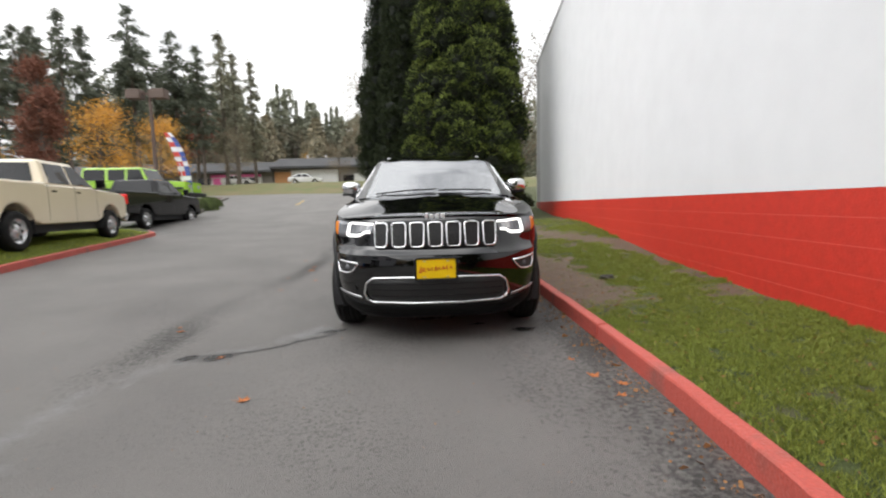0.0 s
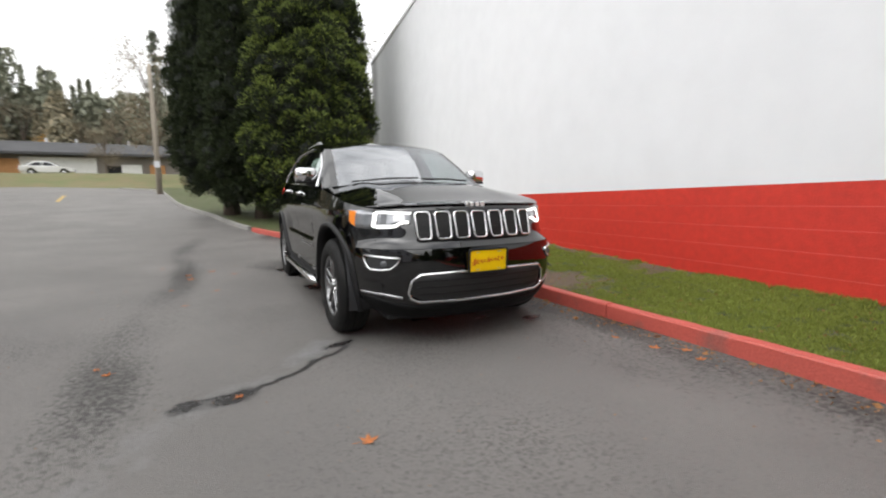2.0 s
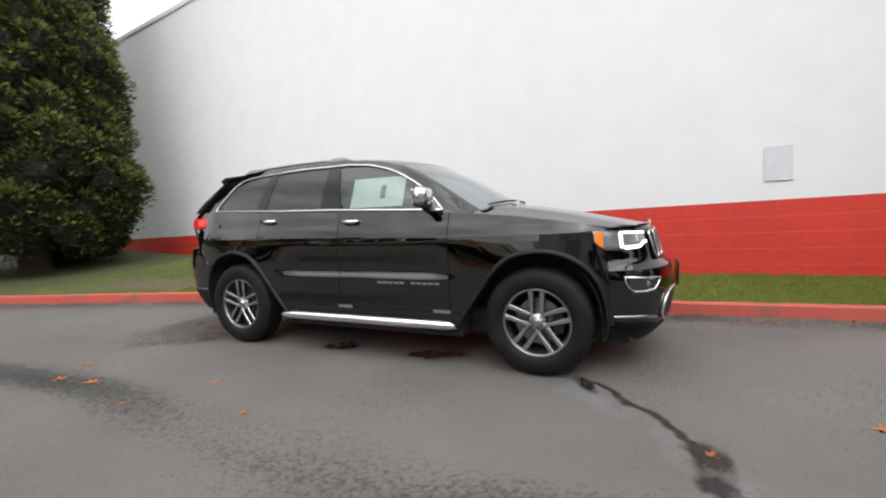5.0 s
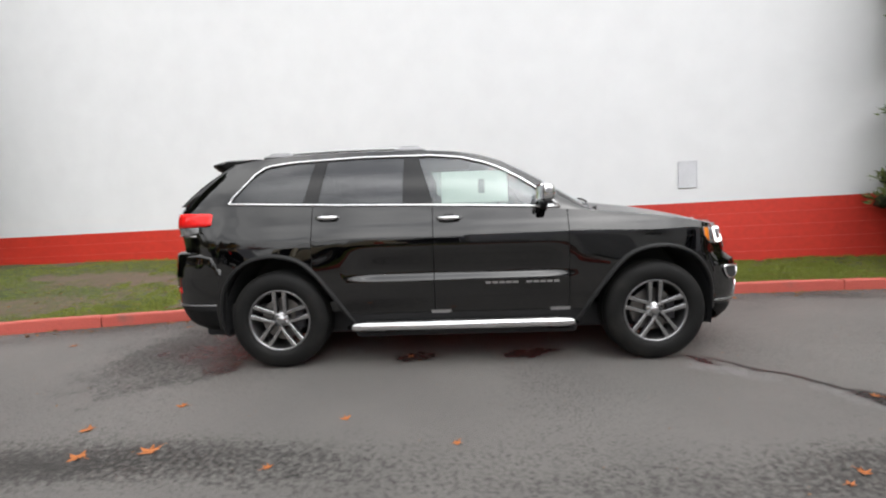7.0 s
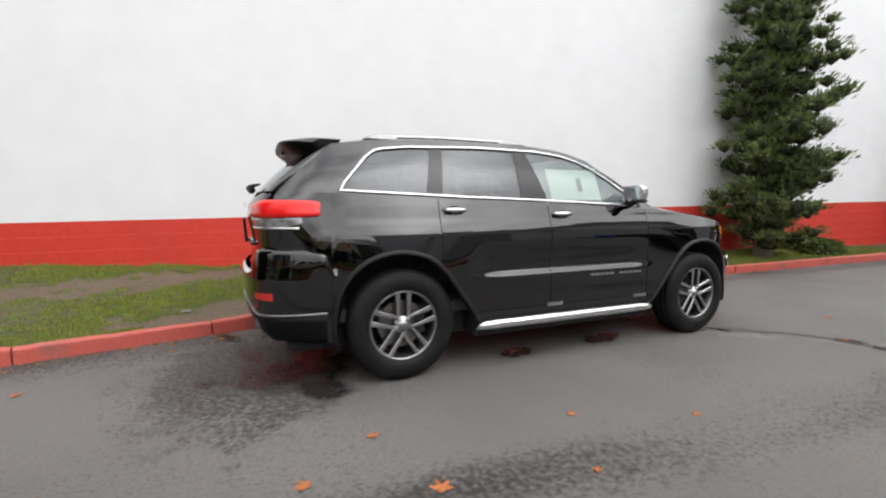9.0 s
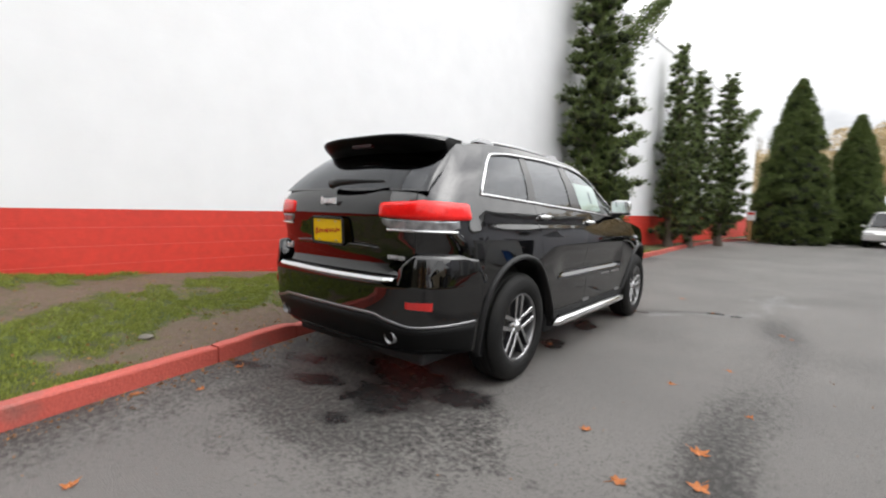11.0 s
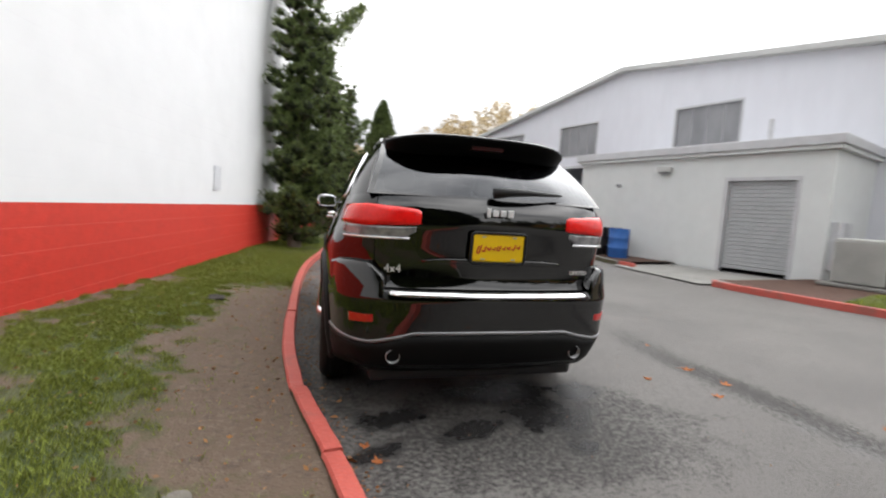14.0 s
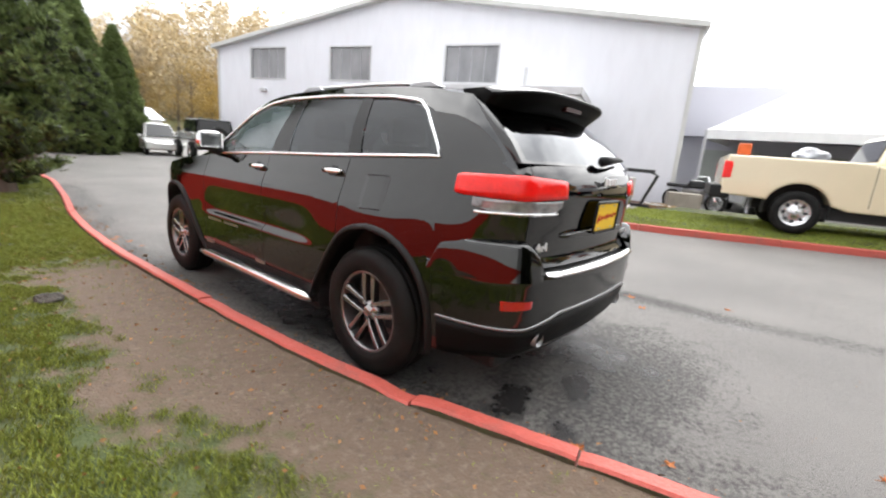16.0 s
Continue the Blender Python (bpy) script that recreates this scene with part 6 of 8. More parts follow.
# air conditioner and dark frame by the annex
ac = thing("air_conditioner", "weathered pale air conditioning unit on a low pad", "air conditioner", Matrix.Translation((-9.75, -1.55, ground_z(-9.7, -1.5) + 0.12)) @ pose(0, 0, 0, 0, 0, 12))
M_AC = mat("weathered_beige_metal", (0.46, 0.46, 0.44), 0.55, dark=(0.34, 0.34, 0.32), scale=3, amount=0.6)
part("pad", box(-0.75, 0.75, -0.65, 1.1, 0, 0.06, bevel=0.01), M_CONCRETE, ac)
part("cabinet", box(-0.55, 0.55, -0.50, 0.35, 0.08, 0.98, bevel=0.03), M_AC, ac)
for i in range(13):
    part("fin", box(0.551, 0.575, -0.45 + 0.058 * i, -0.425 + 0.058 * i, 0.14, 0.90), M_AC, ac)
part("side_box", box(-0.5, 0.3, 0.36, 0.98, 0.3, 0.88, bevel=0.02), M_AC, ac)
part("pipe", tube([(0.45, 0.45, 0.1), (0.45, 0.45, 0.5), (0.45, 0.85, 0.55), (0.45, 0.95, 0.1)], 0.03, 8), M_BLACKP, ac)
part("pipe", tube([(0.5, 0.6, 0.08), (0.52, 0.75, 0.35), (0.5, 1.0, 0.15)], 0.025, 8), M_BLACKP, ac)
arm = thing("folded_hoist", "dark steel folding hoist arm on the ground", "hoist", Matrix.Translation((-11.0, -1.15, ground_z(-11, -1.1) + 0.11)) @ pose(0, 0, 0, 0, 0, 80))
part("beam", box(-0.9, 0.8, -0.05, 0.05, 1.0, 1.1, bevel=0.01), M_BLACKP, arm)
part("post", tube([(0.75, 0, 1.02), (0.9, 0, 0.95), (0.55, 0.0, 0.1)], 0.045, 8), M_BLACKP, arm)
part("leg", tube([(-0.6, 0.0, 1.0), (-0.6, 0.0, 0.02)], 0.04, 8), M_BLACKP, arm)
part("foot", box(-0.8, 0.8, -0.06, 0.06, 0.0, 0.10), M_BLACKP, arm)
M_BLOCKC = mat("old_concrete_block", (0.30, 0.27, 0.23), 0.85, scale=3, amount=0.6, bump=0.4)
cb = thing("concrete_block", "worn brown-grey concrete block on the ground", "concrete block", Matrix.Translation((-12.2, 0.2, ground_z(-12, 0.2) + 0.02)) @ pose(0, 0, 0, 0, 0, 20))
part("block", box(-0.35, 0.35, -0.45, 0.45, 0, 0.55, bevel=0.02), M_BLOCKC, cb)
pl_ = thing("scrap_pile", "low pile of tan rope and scrap pipe", "scrap", Matrix.Translation((-11.3, -0.2, ground_z(-11, 0) + 0.13)))
rr = random.Random(3)
M_ROPE = mat("tan_rope", (0.35, 0.24, 0.12), 0.9)
for i in range(9):
    a = rr.uniform(0, 6.28)
    r = rr.uniform(0.15, 0.45)
    part("strand", tube([(r * math.cos(a + k * 0.7), r * math.sin(a + k * 0.7), 0.02 + 0.07 * rr.random()) for k in range(6)], 0.02, 6), M_ROPE if i % 3 else M_FRAME, pl_)

# lower grey building, tent and lot beyond
low = thing("lower_building", "pale grey lower building behind the workshop", "building")
M_LOWB = mat("grey_lilac_siding", (0.50, 0.50, 0.55), 0.6, scale=0.4, amount=0.2)
M_LOWPANEL = mat("grey_green_panel", (0.42, 0.45, 0.42), 0.5, amount=0.3, scale=1.5)
part("wall", box(-7.5, -7.0, Y_R + 0.3, by(22), -0.5, 2.95, B_M), M_LOWB, low)
part("band", box(-7.3, -6.2, Y_R + 0.3, by(22), 2.96, 5.05, B_M), M_LOWB, low)
for i in range(7):
    y = by(1.0 + i * 2.9)
    part("roller_door", box(-6.99, -6.95, y, y + 2.2, 0.9, 2.45, B_M), M_LOWPANEL, low, "grey-green roller door")
tent = thing("tent_canopy", "white peaked tent canopy on slim posts", "tent", Matrix.Translation((-21.4, 5.35, ground_z(-19, 5.4))))
M_CANVAS = mat("white_canvas", (0.80, 0.80, 0.80), 0.7, amount=0.2)
bm = bmesh.new()
H_ = 5.6
rows = []
for r, z in ((H_, 2.30), (H_ * 1.002, 2.62), (H_ * 0.96, 2.76), (H_ * 0.7, 3.85), (H_ * 0.4, 5.25), (H_ * 0.15, 6.6), (0.03, 7.3)):
    rows.append([(r * x, r * y, z) for x, y in ((-1, -1), (0, -1), (1, -1), (1, 0), (1, 1), (0, 1), (-1, 1), (-1, 0))])
add_grid(bm, rows, close=True)
part("canopy", bm, M_CANVAS, tent)
for x in (-1, 1):
    for y in (-1, 1):
        part("post", tube([(x * H_, y * H_, -0.3), (x * H_, y * H_, 2.6)], 0.05, 8), M_FRAME, tent)

# ---- other vehicles ----
M_BEIGE = mat("beige_truck_paint", (0.72, 0.62, 0.44), 0.22, coat=0.8, amount=0.15, scale=1)
M_BLACKC = mat("black_truck_paint", (0.002, 0.002, 0.0024), 0.05, spec=0.30, amount=0.1)
M_LIME = mat("lime_green_paint", (0.30, 0.55, 0.03), 0.2, coat=0.8, amount=0.15)
M_WHITEC = mat("white_vehicle_paint", (0.70, 0.70, 0.68), 0.2, coat=0.8, amount=0.15)
M_SILVERC = mat("pale_silver_paint", (0.50, 0.50, 0.47), 0.25, metal=0.4, coat=0.8, amount=0.15)
M_CARGLASS = mat("dark_car_window", (0.010, 0.011, 0.013), 0.04, spec=0.35, amount=0.2)
M_BUMPER = mat("grey_bumper", (0.10, 0.10, 0.105), 0.5)


def arc_pts(cy, cz, r, z_at, n=10):
    """Points of a wheel arch from front to back, seen in y, z."""
    t0 = math.asin(max(min((z_at - cz) / r, 1), -1))
    return [(cy + r * math.cos(t0 + (math.pi - 2 * t0) * i / n), cz + r * math.sin(t0 + (math.pi - 2 * t0) * i / n)) for i in range(n + 1)]


def side_prism(outline, half, material, name, parent, bevel=0.05, tuck=0.0):
    bm = bmesh.new()
    n = len(outline)
    a = [bm.verts.new((-half, y, z)) for y, z in outline]
    b = [bm.verts.new((half, y, z)) for y, z in outline]
    fa = bm.faces.new(list(reversed(a)))
    fb = bm.faces.new(b)
    for k in range(n):
        bm.faces.new((a[k], a[(k + 1) % n], b[(k + 1) % n], b[k]))
    bmesh.ops.recalc_face_normals(bm, faces=bm.faces[:])
    if bevel:
        bmesh.ops.bevel(bm, geom=list(fa.edges) + list(fb.edges), offset=bevel, segments=3, affect="EDGES", profile=0.6)
    return part(name, bm, material, parent)


M_BRIGHTRIM = mat("bright_steel_rim", (0.62, 0.62, 0.63), 0.25, metal=0.8, amount=0.2)


def plain_wheel(parent, x, y, r, side, rim=M_BRIGHTRIM, width=0.24):
    w = new("wheel")
    w.parent = parent
    w.matrix_basis = Matrix.Translation((x, y, r)) @ pose(0, 0, 0, 0, 0, 0 if side > 0 else 180)
    h = width / 2
    part("tyre", lathe([(r * 0.62, h * 0.85), (r * 0.78, h), (r * 0.93, h * 0.95), (r, h * 0.7), (r, -h * 0.7), (r * 0.93, -h * 0.95), (r * 0.62, -h * 0.85)], 32, (0, 0, 0)), M_TYRE, w, smooth=True)
    part("rim", lathe([(r * 0.63, h * 0.85), (r * 0.58, h * 0.8), (r * 0.52, h * 0.35), (r * 0.30, h * 0.55), (r * 0.16, h * 0.8), (r * 0.10, h * 0.95), (0, h * 0.95)], 32, (0, 0, 0)), rim, w, smooth=True)
    for k in range(8):
        t = 2 * math.pi * k / 8
        part("rim_hole", tube([(h * 0.42, r * 0.42 * math.cos(t), r * 0.42 * math.sin(t)), (h * 0.56, r * 0.42 * math.cos(t), r * 0.42 * math.sin(t))], r * 0.07, 8), M_DARK, w)
    return w


def quad_window(parent, name, pts, material=M_CARGLASS, thick=0.012, out=(1, 0, 0)):
    bm = bmesh.new()
    o = Vector(out) * thick
    a = [bm.verts.new(Vector(p)) for p in pts]
    b = [bm.verts.new(Vector(p) + o) for p in pts]
    bm.faces.new(a)
    bm.faces.new(list(reversed(b)))
    for k in range(len(a)):
        bm.faces.new((a[k], b[k], b[(k + 1) % len(a)], a[(k + 1) % len(a)]))
    bmesh.ops.recalc_face_normals(bm, faces=bm.faces[:])
    return part(name, bm, material, parent)


def make_pickup(m, paint, label):
    """Crew-cab pickup; local y points to its front, the rear axle stands at y = 0."""
    p = thing("pickup_truck", label, "pickup truck", m)
    R, WB, H = 0.40, 3.75, 0.98
    out = [(-1.28, 0.62), (-0.6, 0.60)] + list(reversed(arc_pts(0, 0.42, 0.52, 0.58))) + [(0.75, 0.50), (WB - 0.75, 0.50)] + list(reversed(arc_pts(WB, 0.42, 0.52, 0.58)))
    out += [(WB + 0.62, 0.55), (WB + 0.92, 0.62), (WB + 0.95, 0.95), (WB + 0.88, 1.20), (WB + 0.6, 1.27), (WB - 0.72, 1.34), (2.9, 1.36), (0.98, 1.36), (0.98, 1.40), (-1.24, 1.40), (-1.28, 1.2)]
    side_prism(out, H, paint, "body", p, 0.06)
    part("bed_floor", box(-0.80, 0.80, -1.18, 0.90, 1.401, 1.41), M_DARK, p)
    part("cab", add_tapered(bmesh.new(), (-0.93, 0.93, 1.00, 3.15), (-0.74, 0.74, 1.18, 2.45), 1.34, 1.93, 0.07), paint, p)
    for s in (1, -1):
        quad = lambda y0, y1, t0, t1: [(s * 0.905, y0, 1.40), (s * 0.905, y1, 1.40), (s * 0.775, t1, 1.84), (s * 0.775, t0, 1.84)]
        quad_window(p, "side_window", quad(1.22, 2.00, 1.30, 2.00), out=(s, 0, 0.25))
        quad_window(p, "side_window", quad(2.10, 2.95, 2.10, 2.42), out=(s, 0, 0.25))
        part("door_handle", box(s * H - 0.02, s * H + 0.02, 2.12, 2.28, 1.20, 1.235, bevel=0.008), M_BLACKC, p)
        part("door_handle", box(s * H - 0.02, s * H + 0.02, 1.15, 1.31, 1.20, 1.235, bevel=0.008), M_BLACKC, p)
        part("door_seam", box(s * H - 0.004, s * H + 0.002, 2.045, 2.055, 0.55, 1.34), M_DARK, p)
        part("door_seam", box(s * H - 0.004, s * H + 0.002, 1.005, 1.015, 0.60, 1.36), M_DARK, p)
        part("door_seam", box(s * H - 0.004, s * H + 0.002, 3.03, 3.04, 0.62, 1.34), M_DARK, p)
        part("mirror", box(s * 1.14 - 0.10, s * 1.14 + 0.10, 2.86, 2.98, 1.34, 1.58, bevel=0.03), M_BLACKC, p)
        part("headlamp", box(s * 0.80 - 0.14, s * 0.80 + 0.14, WB + 0.80, WB + 0.96, 0.95, 1.17, bevel=0.03), M_CLEARLENS, p)
        part("tail_lamp", box(s * 0.90 - 0.09, s * 0.90 + 0.09, -1.295, -1.13, 0.93, 1.28, bevel=0.04), M_REDLENS, p)
        for y in (0, WB):
            plain_wheel(p, s * 0.86, y, R, s)
            bm = bmesh.new()
            well = lambda k, x: [(s * x, y + k * 0.513 * math.cos(radians(10 * i)), 0.42 + k * 0.573 * math.sin(radians(10 * i))) for i in range(-1, 20)]
            add_grid(bm, [well(1, 0.965), well(1, 0.55), well(0.04, 0.55)])
            part("wheel_well", bm, M_DARK, p, "dark wheel housing")
    quad_window(p, "windscreen", [(-0.80, 3.12, 1.42), (0.80, 3.12, 1.42), (0.68, 2.55, 1.87), (-0.68, 2.55, 1.87)], out=(0, 1, 0.8), thick=0.03)
    quad_window(p, "rear_window", [(-0.72, 1.03, 1.44), (0.72, 1.03, 1.44), (0.62, 1.16, 1.84), (-0.62, 1.16, 1.84)], out=(0, -1, 0.2), thick=0.02)
    part("grille", box(-0.55, 0.55, WB + 0.90, WB + 0.985, 0.78, 1.16, bevel=0.03), M_CHROME, p)
    part("front_bumper", box(-0.97, 0.97, WB + 0.80, WB + 1.05, 0.48, 0.72, bevel=0.05), M_CHROME if paint is M_BEIGE else M_BLACKC, p)
    part("rear_bumper", box(-0.97, 0.97, -1.46, -1.10, 0.54, 0.80, bevel=0.04), M_PLASTIC, p, "black step bumper")
    part("tailgate", box(-0.80, 0.80, -1.292, -1.28, 0.80, 1.36, bevel=0.004), paint, p)
    part("axle", box(-0.8, 0.8, -0.1, WB + 0.1, 0.32, 0.52), M_DARK, p)
    return p


def stand(x, y, heading, up=0.0):
    """Pose on the ground at x, y; heading in degrees, 0 along +y, positive to the left."""
    return Matrix.Translation((x, y, ground_z(x, y) + up)) @ pose(0, 0, 0, 0, 0, heading)


beige = make_pickup(stand(-9.08, 2.78, 13, 0.205), M_BEIGE, "beige crew-cab pickup truck parked on the lawn strip")
cone_box = thing("orange_box", "small orange box on the pickup's bed rail", "box", beige.matrix_basis @ Matrix.Translation((0.82, -1.0, 1.405)))
part("shell", box(-0.06, 0.06, -0.11, 0.11, 0, 0.22, bevel=0.02), mat("orange_plastic", (0.75, 0.13, 0.02), 0.5), cone_box)
bag = thing("rubbish_bag", "pale plastic bags heaped in the pickup's bed", "bag", beige.matrix_basis @ Matrix.Translation((0.3, 0.15, 1.41)))
bm = bmesh.new()
bmesh.ops.create_icosphere(bm, subdivisions=3, radius=0.26)
for v in bm.verts:
    v.co *= 1 + 0.35 * noise.noise(v.co * 6)
    v.co.z = max(v.co.z * 0.6, -0.08) + 0.08
part("sack", bm, mat("white_plastic_bag", (0.6, 0.62, 0.66), 0.4, amount=0.5, scale=8), bag)
make_pickup(stand(-11.65, 10.7, 6), M_BLACKC, "black crew-cab pickup truck parked on the drive's side")


def make_wrangler(m, paint, roof, label, scale=1.0):
    """Boxy open-air off-roader with spare wheel; local y points to its front."""
    p = thing("off_road_car", label, "off-road car", m @ Matrix.Scale(scale, 4))
    out = [(-0.75, 0.62), (-0.50, 0.60)] + list(reversed(arc_pts(0, 0.42, 0.50, 0.58))) + [(0.7, 0.50), (2.25, 0.50)] + list(reversed(arc_pts(2.95, 0.42, 0.50, 0.58))) + [(3.55, 0.58), (3.62, 0.75), (3.60, 1.18), (2.1, 1.26), (2.05, 1.22), (-0.72, 1.22)]
    side_prism(out, 0.80, paint, "body", p, 0.04)
    part("cabin", add_tapered(bmesh.new(), (-0.78, 0.78, -0.72, 2.05), (-0.68, 0.68, -0.62, 1.75), 1.22, 1.84, 0.05), roof, p)
    for s in (1, -1):
        for y0, y1 in ((-0.55, 0.30), (0.42, 1.10), (1.20, 1.85)):
            sh = 0.10 if y1 > 1.5 else 0
            quad_window(p, "side_window", [(s * 0.765, y0, 1.28), (s * 0.765, y1, 1.28), (s * 0.705, y1 - sh, 1.75), (s * 0.705, y0 + 0.02, 1.75)], out=(s, 0, 0.15))
        part("fender", box(s * 0.78 - 0.15, s * 0.78 + 0.15, 2.45, 3.50, 0.86, 0.94, bevel=0.03), M_PLASTIC, p)
        part("fender", box(s * 0.80 - 0.13, s * 0.80 + 0.13, -0.50, 0.52, 0.88, 0.95, bevel=0.03), M_PLASTIC, p)
        part("tail_lamp", box(s * 0.74 - 0.06, s * 0.74 + 0.06, -0.80, -0.72, 0.82, 1.05, bevel=0.015), M_REDLENS, p)
        part("headlamp", tube([(s * 0.48, 3.56, 0.98), (s * 0.48, 3.63, 0.98)], 0.10, 16), M_CLEARLENS, p)
        part("mirror", box(s * 0.95 - 0.08, s * 0.95 + 0.08, 1.85, 1.95, 1.22, 1.42, bevel=0.03), M_PLASTIC, p)
        for y in (0, 2.95):
            plain_wheel(p, s * 0.80, y, 0.41, s, width=0.27)
    quad_window(p, "windscreen", [(-0.70, 2.02, 1.28), (0.70, 2.02, 1.28), (0.64, 1.79, 1.76), (-0.64, 1.79, 1.76)], out=(0, 1, 0.4), thick=0.02)
    quad_window(p, "rear_window", [(-0.62, -0.70, 1.30), (0.62, -0.70, 1.30), (0.58, -0.63, 1.74), (-0.58, -0.63, 1.74)], out=(0, -1, 0.1), thick=0.02)
    sw = plain_wheel(p, 0, 0, 0.40, 1, width=0.25)
    sw.matrix_basis = Matrix.Translation((0.05, -0.90, 1.12)) @ pose(0, 0, 0, 0, 0, -90)
    part("rear_bumper", box(-0.80, 0.80, -0.92, -0.74, 0.50, 0.68, bevel=0.03), M_PLASTIC, p)
    part("front_bumper", box(-0.85, 0.85, 3.62, 3.82, 0.52, 0.70, bevel=0.04), M_PLASTIC, p)
    part("number_plate", box(-0.62, -0.34, -0.94, -0.925, 0.72, 0.86), M_YELLOW, p, "yellow plate")
    return p


make_wrangler(Matrix.Translation((-6.75, -20.0, ground_z(-6.75, -20))) @ pose(0, 0, 0, 0, 0, 172), M_SILVERC, M_BLACKC, "silver off-road car with black hardtop and rear spare wheel", 1.08)
make_wrangler(stand(-18.3, 19.5, -84, 0.1), M_LIME, M_LIME, "lime green boxy off-road car parked behind the pickup", 1.25)


def make_saloon(m, paint, label, estate=False, length=4.7, height=1.45):
    """Saloon or estate; local y points to its front, the rear axle stands at y = 0."""
    p = thing("car", label, "car", m)
    WB = length * 0.575
    R = 0.32
    out = [(-0.95, 0.35), (-0.42, 0.30)] + list(reversed(arc_pts(0, 0.32, 0.38, 0.40, 8))) + [(0.5, 0.24), (WB - 0.5, 0.24)] + list(reversed(arc_pts(WB, 0.32, 0.38, 0.40, 8)))
    out += [(WB + 0.45, 0.30), (WB + 0.82, 0.36), (WB + 0.86, 0.62), (WB + 0.6, 0.78), (WB - 0.4, 0.90), (-0.7, 0.95), (-1.0, 0.88), (-1.02, 0.6)]
    side_prism(out, 0.88, paint, "body", p, 0.09)
    y0, y1, t0, t1 = (-0.85, WB - 0.35, -0.60, WB - 1.25) if estate else (-0.55, WB - 0.35, 0.25, WB - 1.25)
    part("cabin", add_tapered(bmesh.new(), (-0.80, 0.80, y0, y1), (-0.60, 0.60, t0, t1), 0.90, height, 0.09), paint, p)
    for s in (1, -1):
        ym = (y0 + y1) / 2
        q = lambda a, b, c, d: [(s * 0.775, a, 0.96), (s * 0.775, b, 0.96), (s * 0.645, d, height - 0.10), (s * 0.645, c, height - 0.10)]
        quad_window(p, "side_window", q(y0 + 0.28, ym - 0.03, t0 + 0.12, ym - 0.03), out=(s, 0, 0.3), thick=0.02)
        quad_window(p, "side_window", q(ym + 0.04, y1 - 0.25, ym + 0.04, t1 - 0.08), out=(s, 0, 0.3), thick=0.02)
        part("headlamp", box(s * 0.66 - 0.17, s * 0.66 + 0.17, WB + 0.58, WB + 0.83, 0.58, 0.72, bevel=0.03), M_CLEARLENS, p)
        part("tail_lamp", box(s * 0.70 - 0.15, s * 0.70 + 0.15, -1.03, -0.90, 0.70, 0.86, bevel=0.03), M_REDLENS, p)
        part("mirror", box(s * 0.95 - 0.08, s * 0.95 + 0.08, y1 - 0.45, y1 - 0.33, 0.92, 1.05, bevel=0.03), paint, p)
        for y in (0, WB):
            plain_wheel(p, s * 0.78, y, R, s, width=0.21)
    quad_window(p, "windscreen", [(-0.70, y1 - 0.02, 0.97), (0.70, y1 - 0.02, 0.97), (0.56, t1 + 0.10, height - 0.08), (-0.56, t1 + 0.10, height - 0.08)], out=(0, 0.6, 1), thick=0.03)
    quad_window(p, "rear_window", [(-0.70, y0 + 0.02, 0.97), (0.70, y0 + 0.02, 0.97), (0.56, t0 - 0.08, height - 0.08), (-0.56, t0 - 0.08, height - 0.08)], out=(0, -0.8, 0.8), thick=0.03)
    return p


make_saloon(Matrix.Translation((-6.3, -27.0, ground_z(-6.3, -27))) @ pose(0, 0, 0, 0, 0, -8), M_WHITEC, "white sport utility car parked nose out", True, 4.6, 1.68)
make_saloon(Matrix.Translation((-12.9, 2.6, ground_z(-12.9, 2.6))) @ pose(0, 0, 0, 0, 0, 110), M_SILVERC, "silver saloon parked behind the pickup")
make_saloon(Matrix.Translation((-19.5, 57.5, 4.62)) @ pose(0, 0, 0, 0, 0, -84), M_WHITEC, "white saloon parked above the bank")
bike = thing("motorcycle", "dark motorcycle with bright wheels parked by the workshop corner", "motorcycle", Matrix.Translation((-13.1, -0.33, ground_z(-13.0, 0.4))) @ pose(0, 0, 0, 0, 0, -15))
for y in (0, 1.35):
    part("wheel", lathe([(0.20, 0.03), (0.27, 0.05), (0.31, 0.03), (0.31, -0.03), (0.27, -0.05), (0.20, -0.03)], 24, (0, y, 0.31)), M_TYRE, bike, smooth=True)
    for k in range(10):
        t = radians(36 * k)
        part("spoke", tube([(0, y + 0.04 * math.cos(t), 0.31 + 0.04 * math.sin(t)), (0, y + 0.21 * math.cos(t), 0.31 + 0.21 * math.sin(t))], 0.016, 5), M_ALLOY, bike)
    part("rim", lathe([(0.195, 0.035), (0.225, 0.058), (0.225, -0.058), (0.195, -0.035)], 24, (0, y, 0.31)), M_ALLOY, bike, smooth=True)
    part("hub", lathe([(0.0, 0.05), (0.06, 0.05), (0.06, -0.05), (0.0, -0.05)], 12, (0, y, 0.31)), M_ALLOY, bike)
part("tank", add_tapered(bmesh.new(), (-0.15, 0.15, 0.45, 1.0), (-0.10, 0.10, 0.5, 0.95), 0.70, 0.95, 0.06), M_BLACKC, bike)
part("seat", box(-0.14, 0.14, -0.2, 0.5, 0.68, 0.80, bevel=0.05), M_DARK, bike)
part("engine", box(-0.18, 0.18, 0.35, 0.95, 0.25, 0.66, bevel=0.05), M_STEEL, bike)
part("fork", tube([(0, 1.35, 0.31), (0, 1.05, 0.95), (0, 0.98, 1.08)], 0.035, 8), M_CHROME, bike)
part("handlebar", tube([(-0.36, 0.85, 1.06), (0, 0.98, 1.08), (0.36, 0.85, 1.06)], 0.015, 6), M_CHROME, bike)

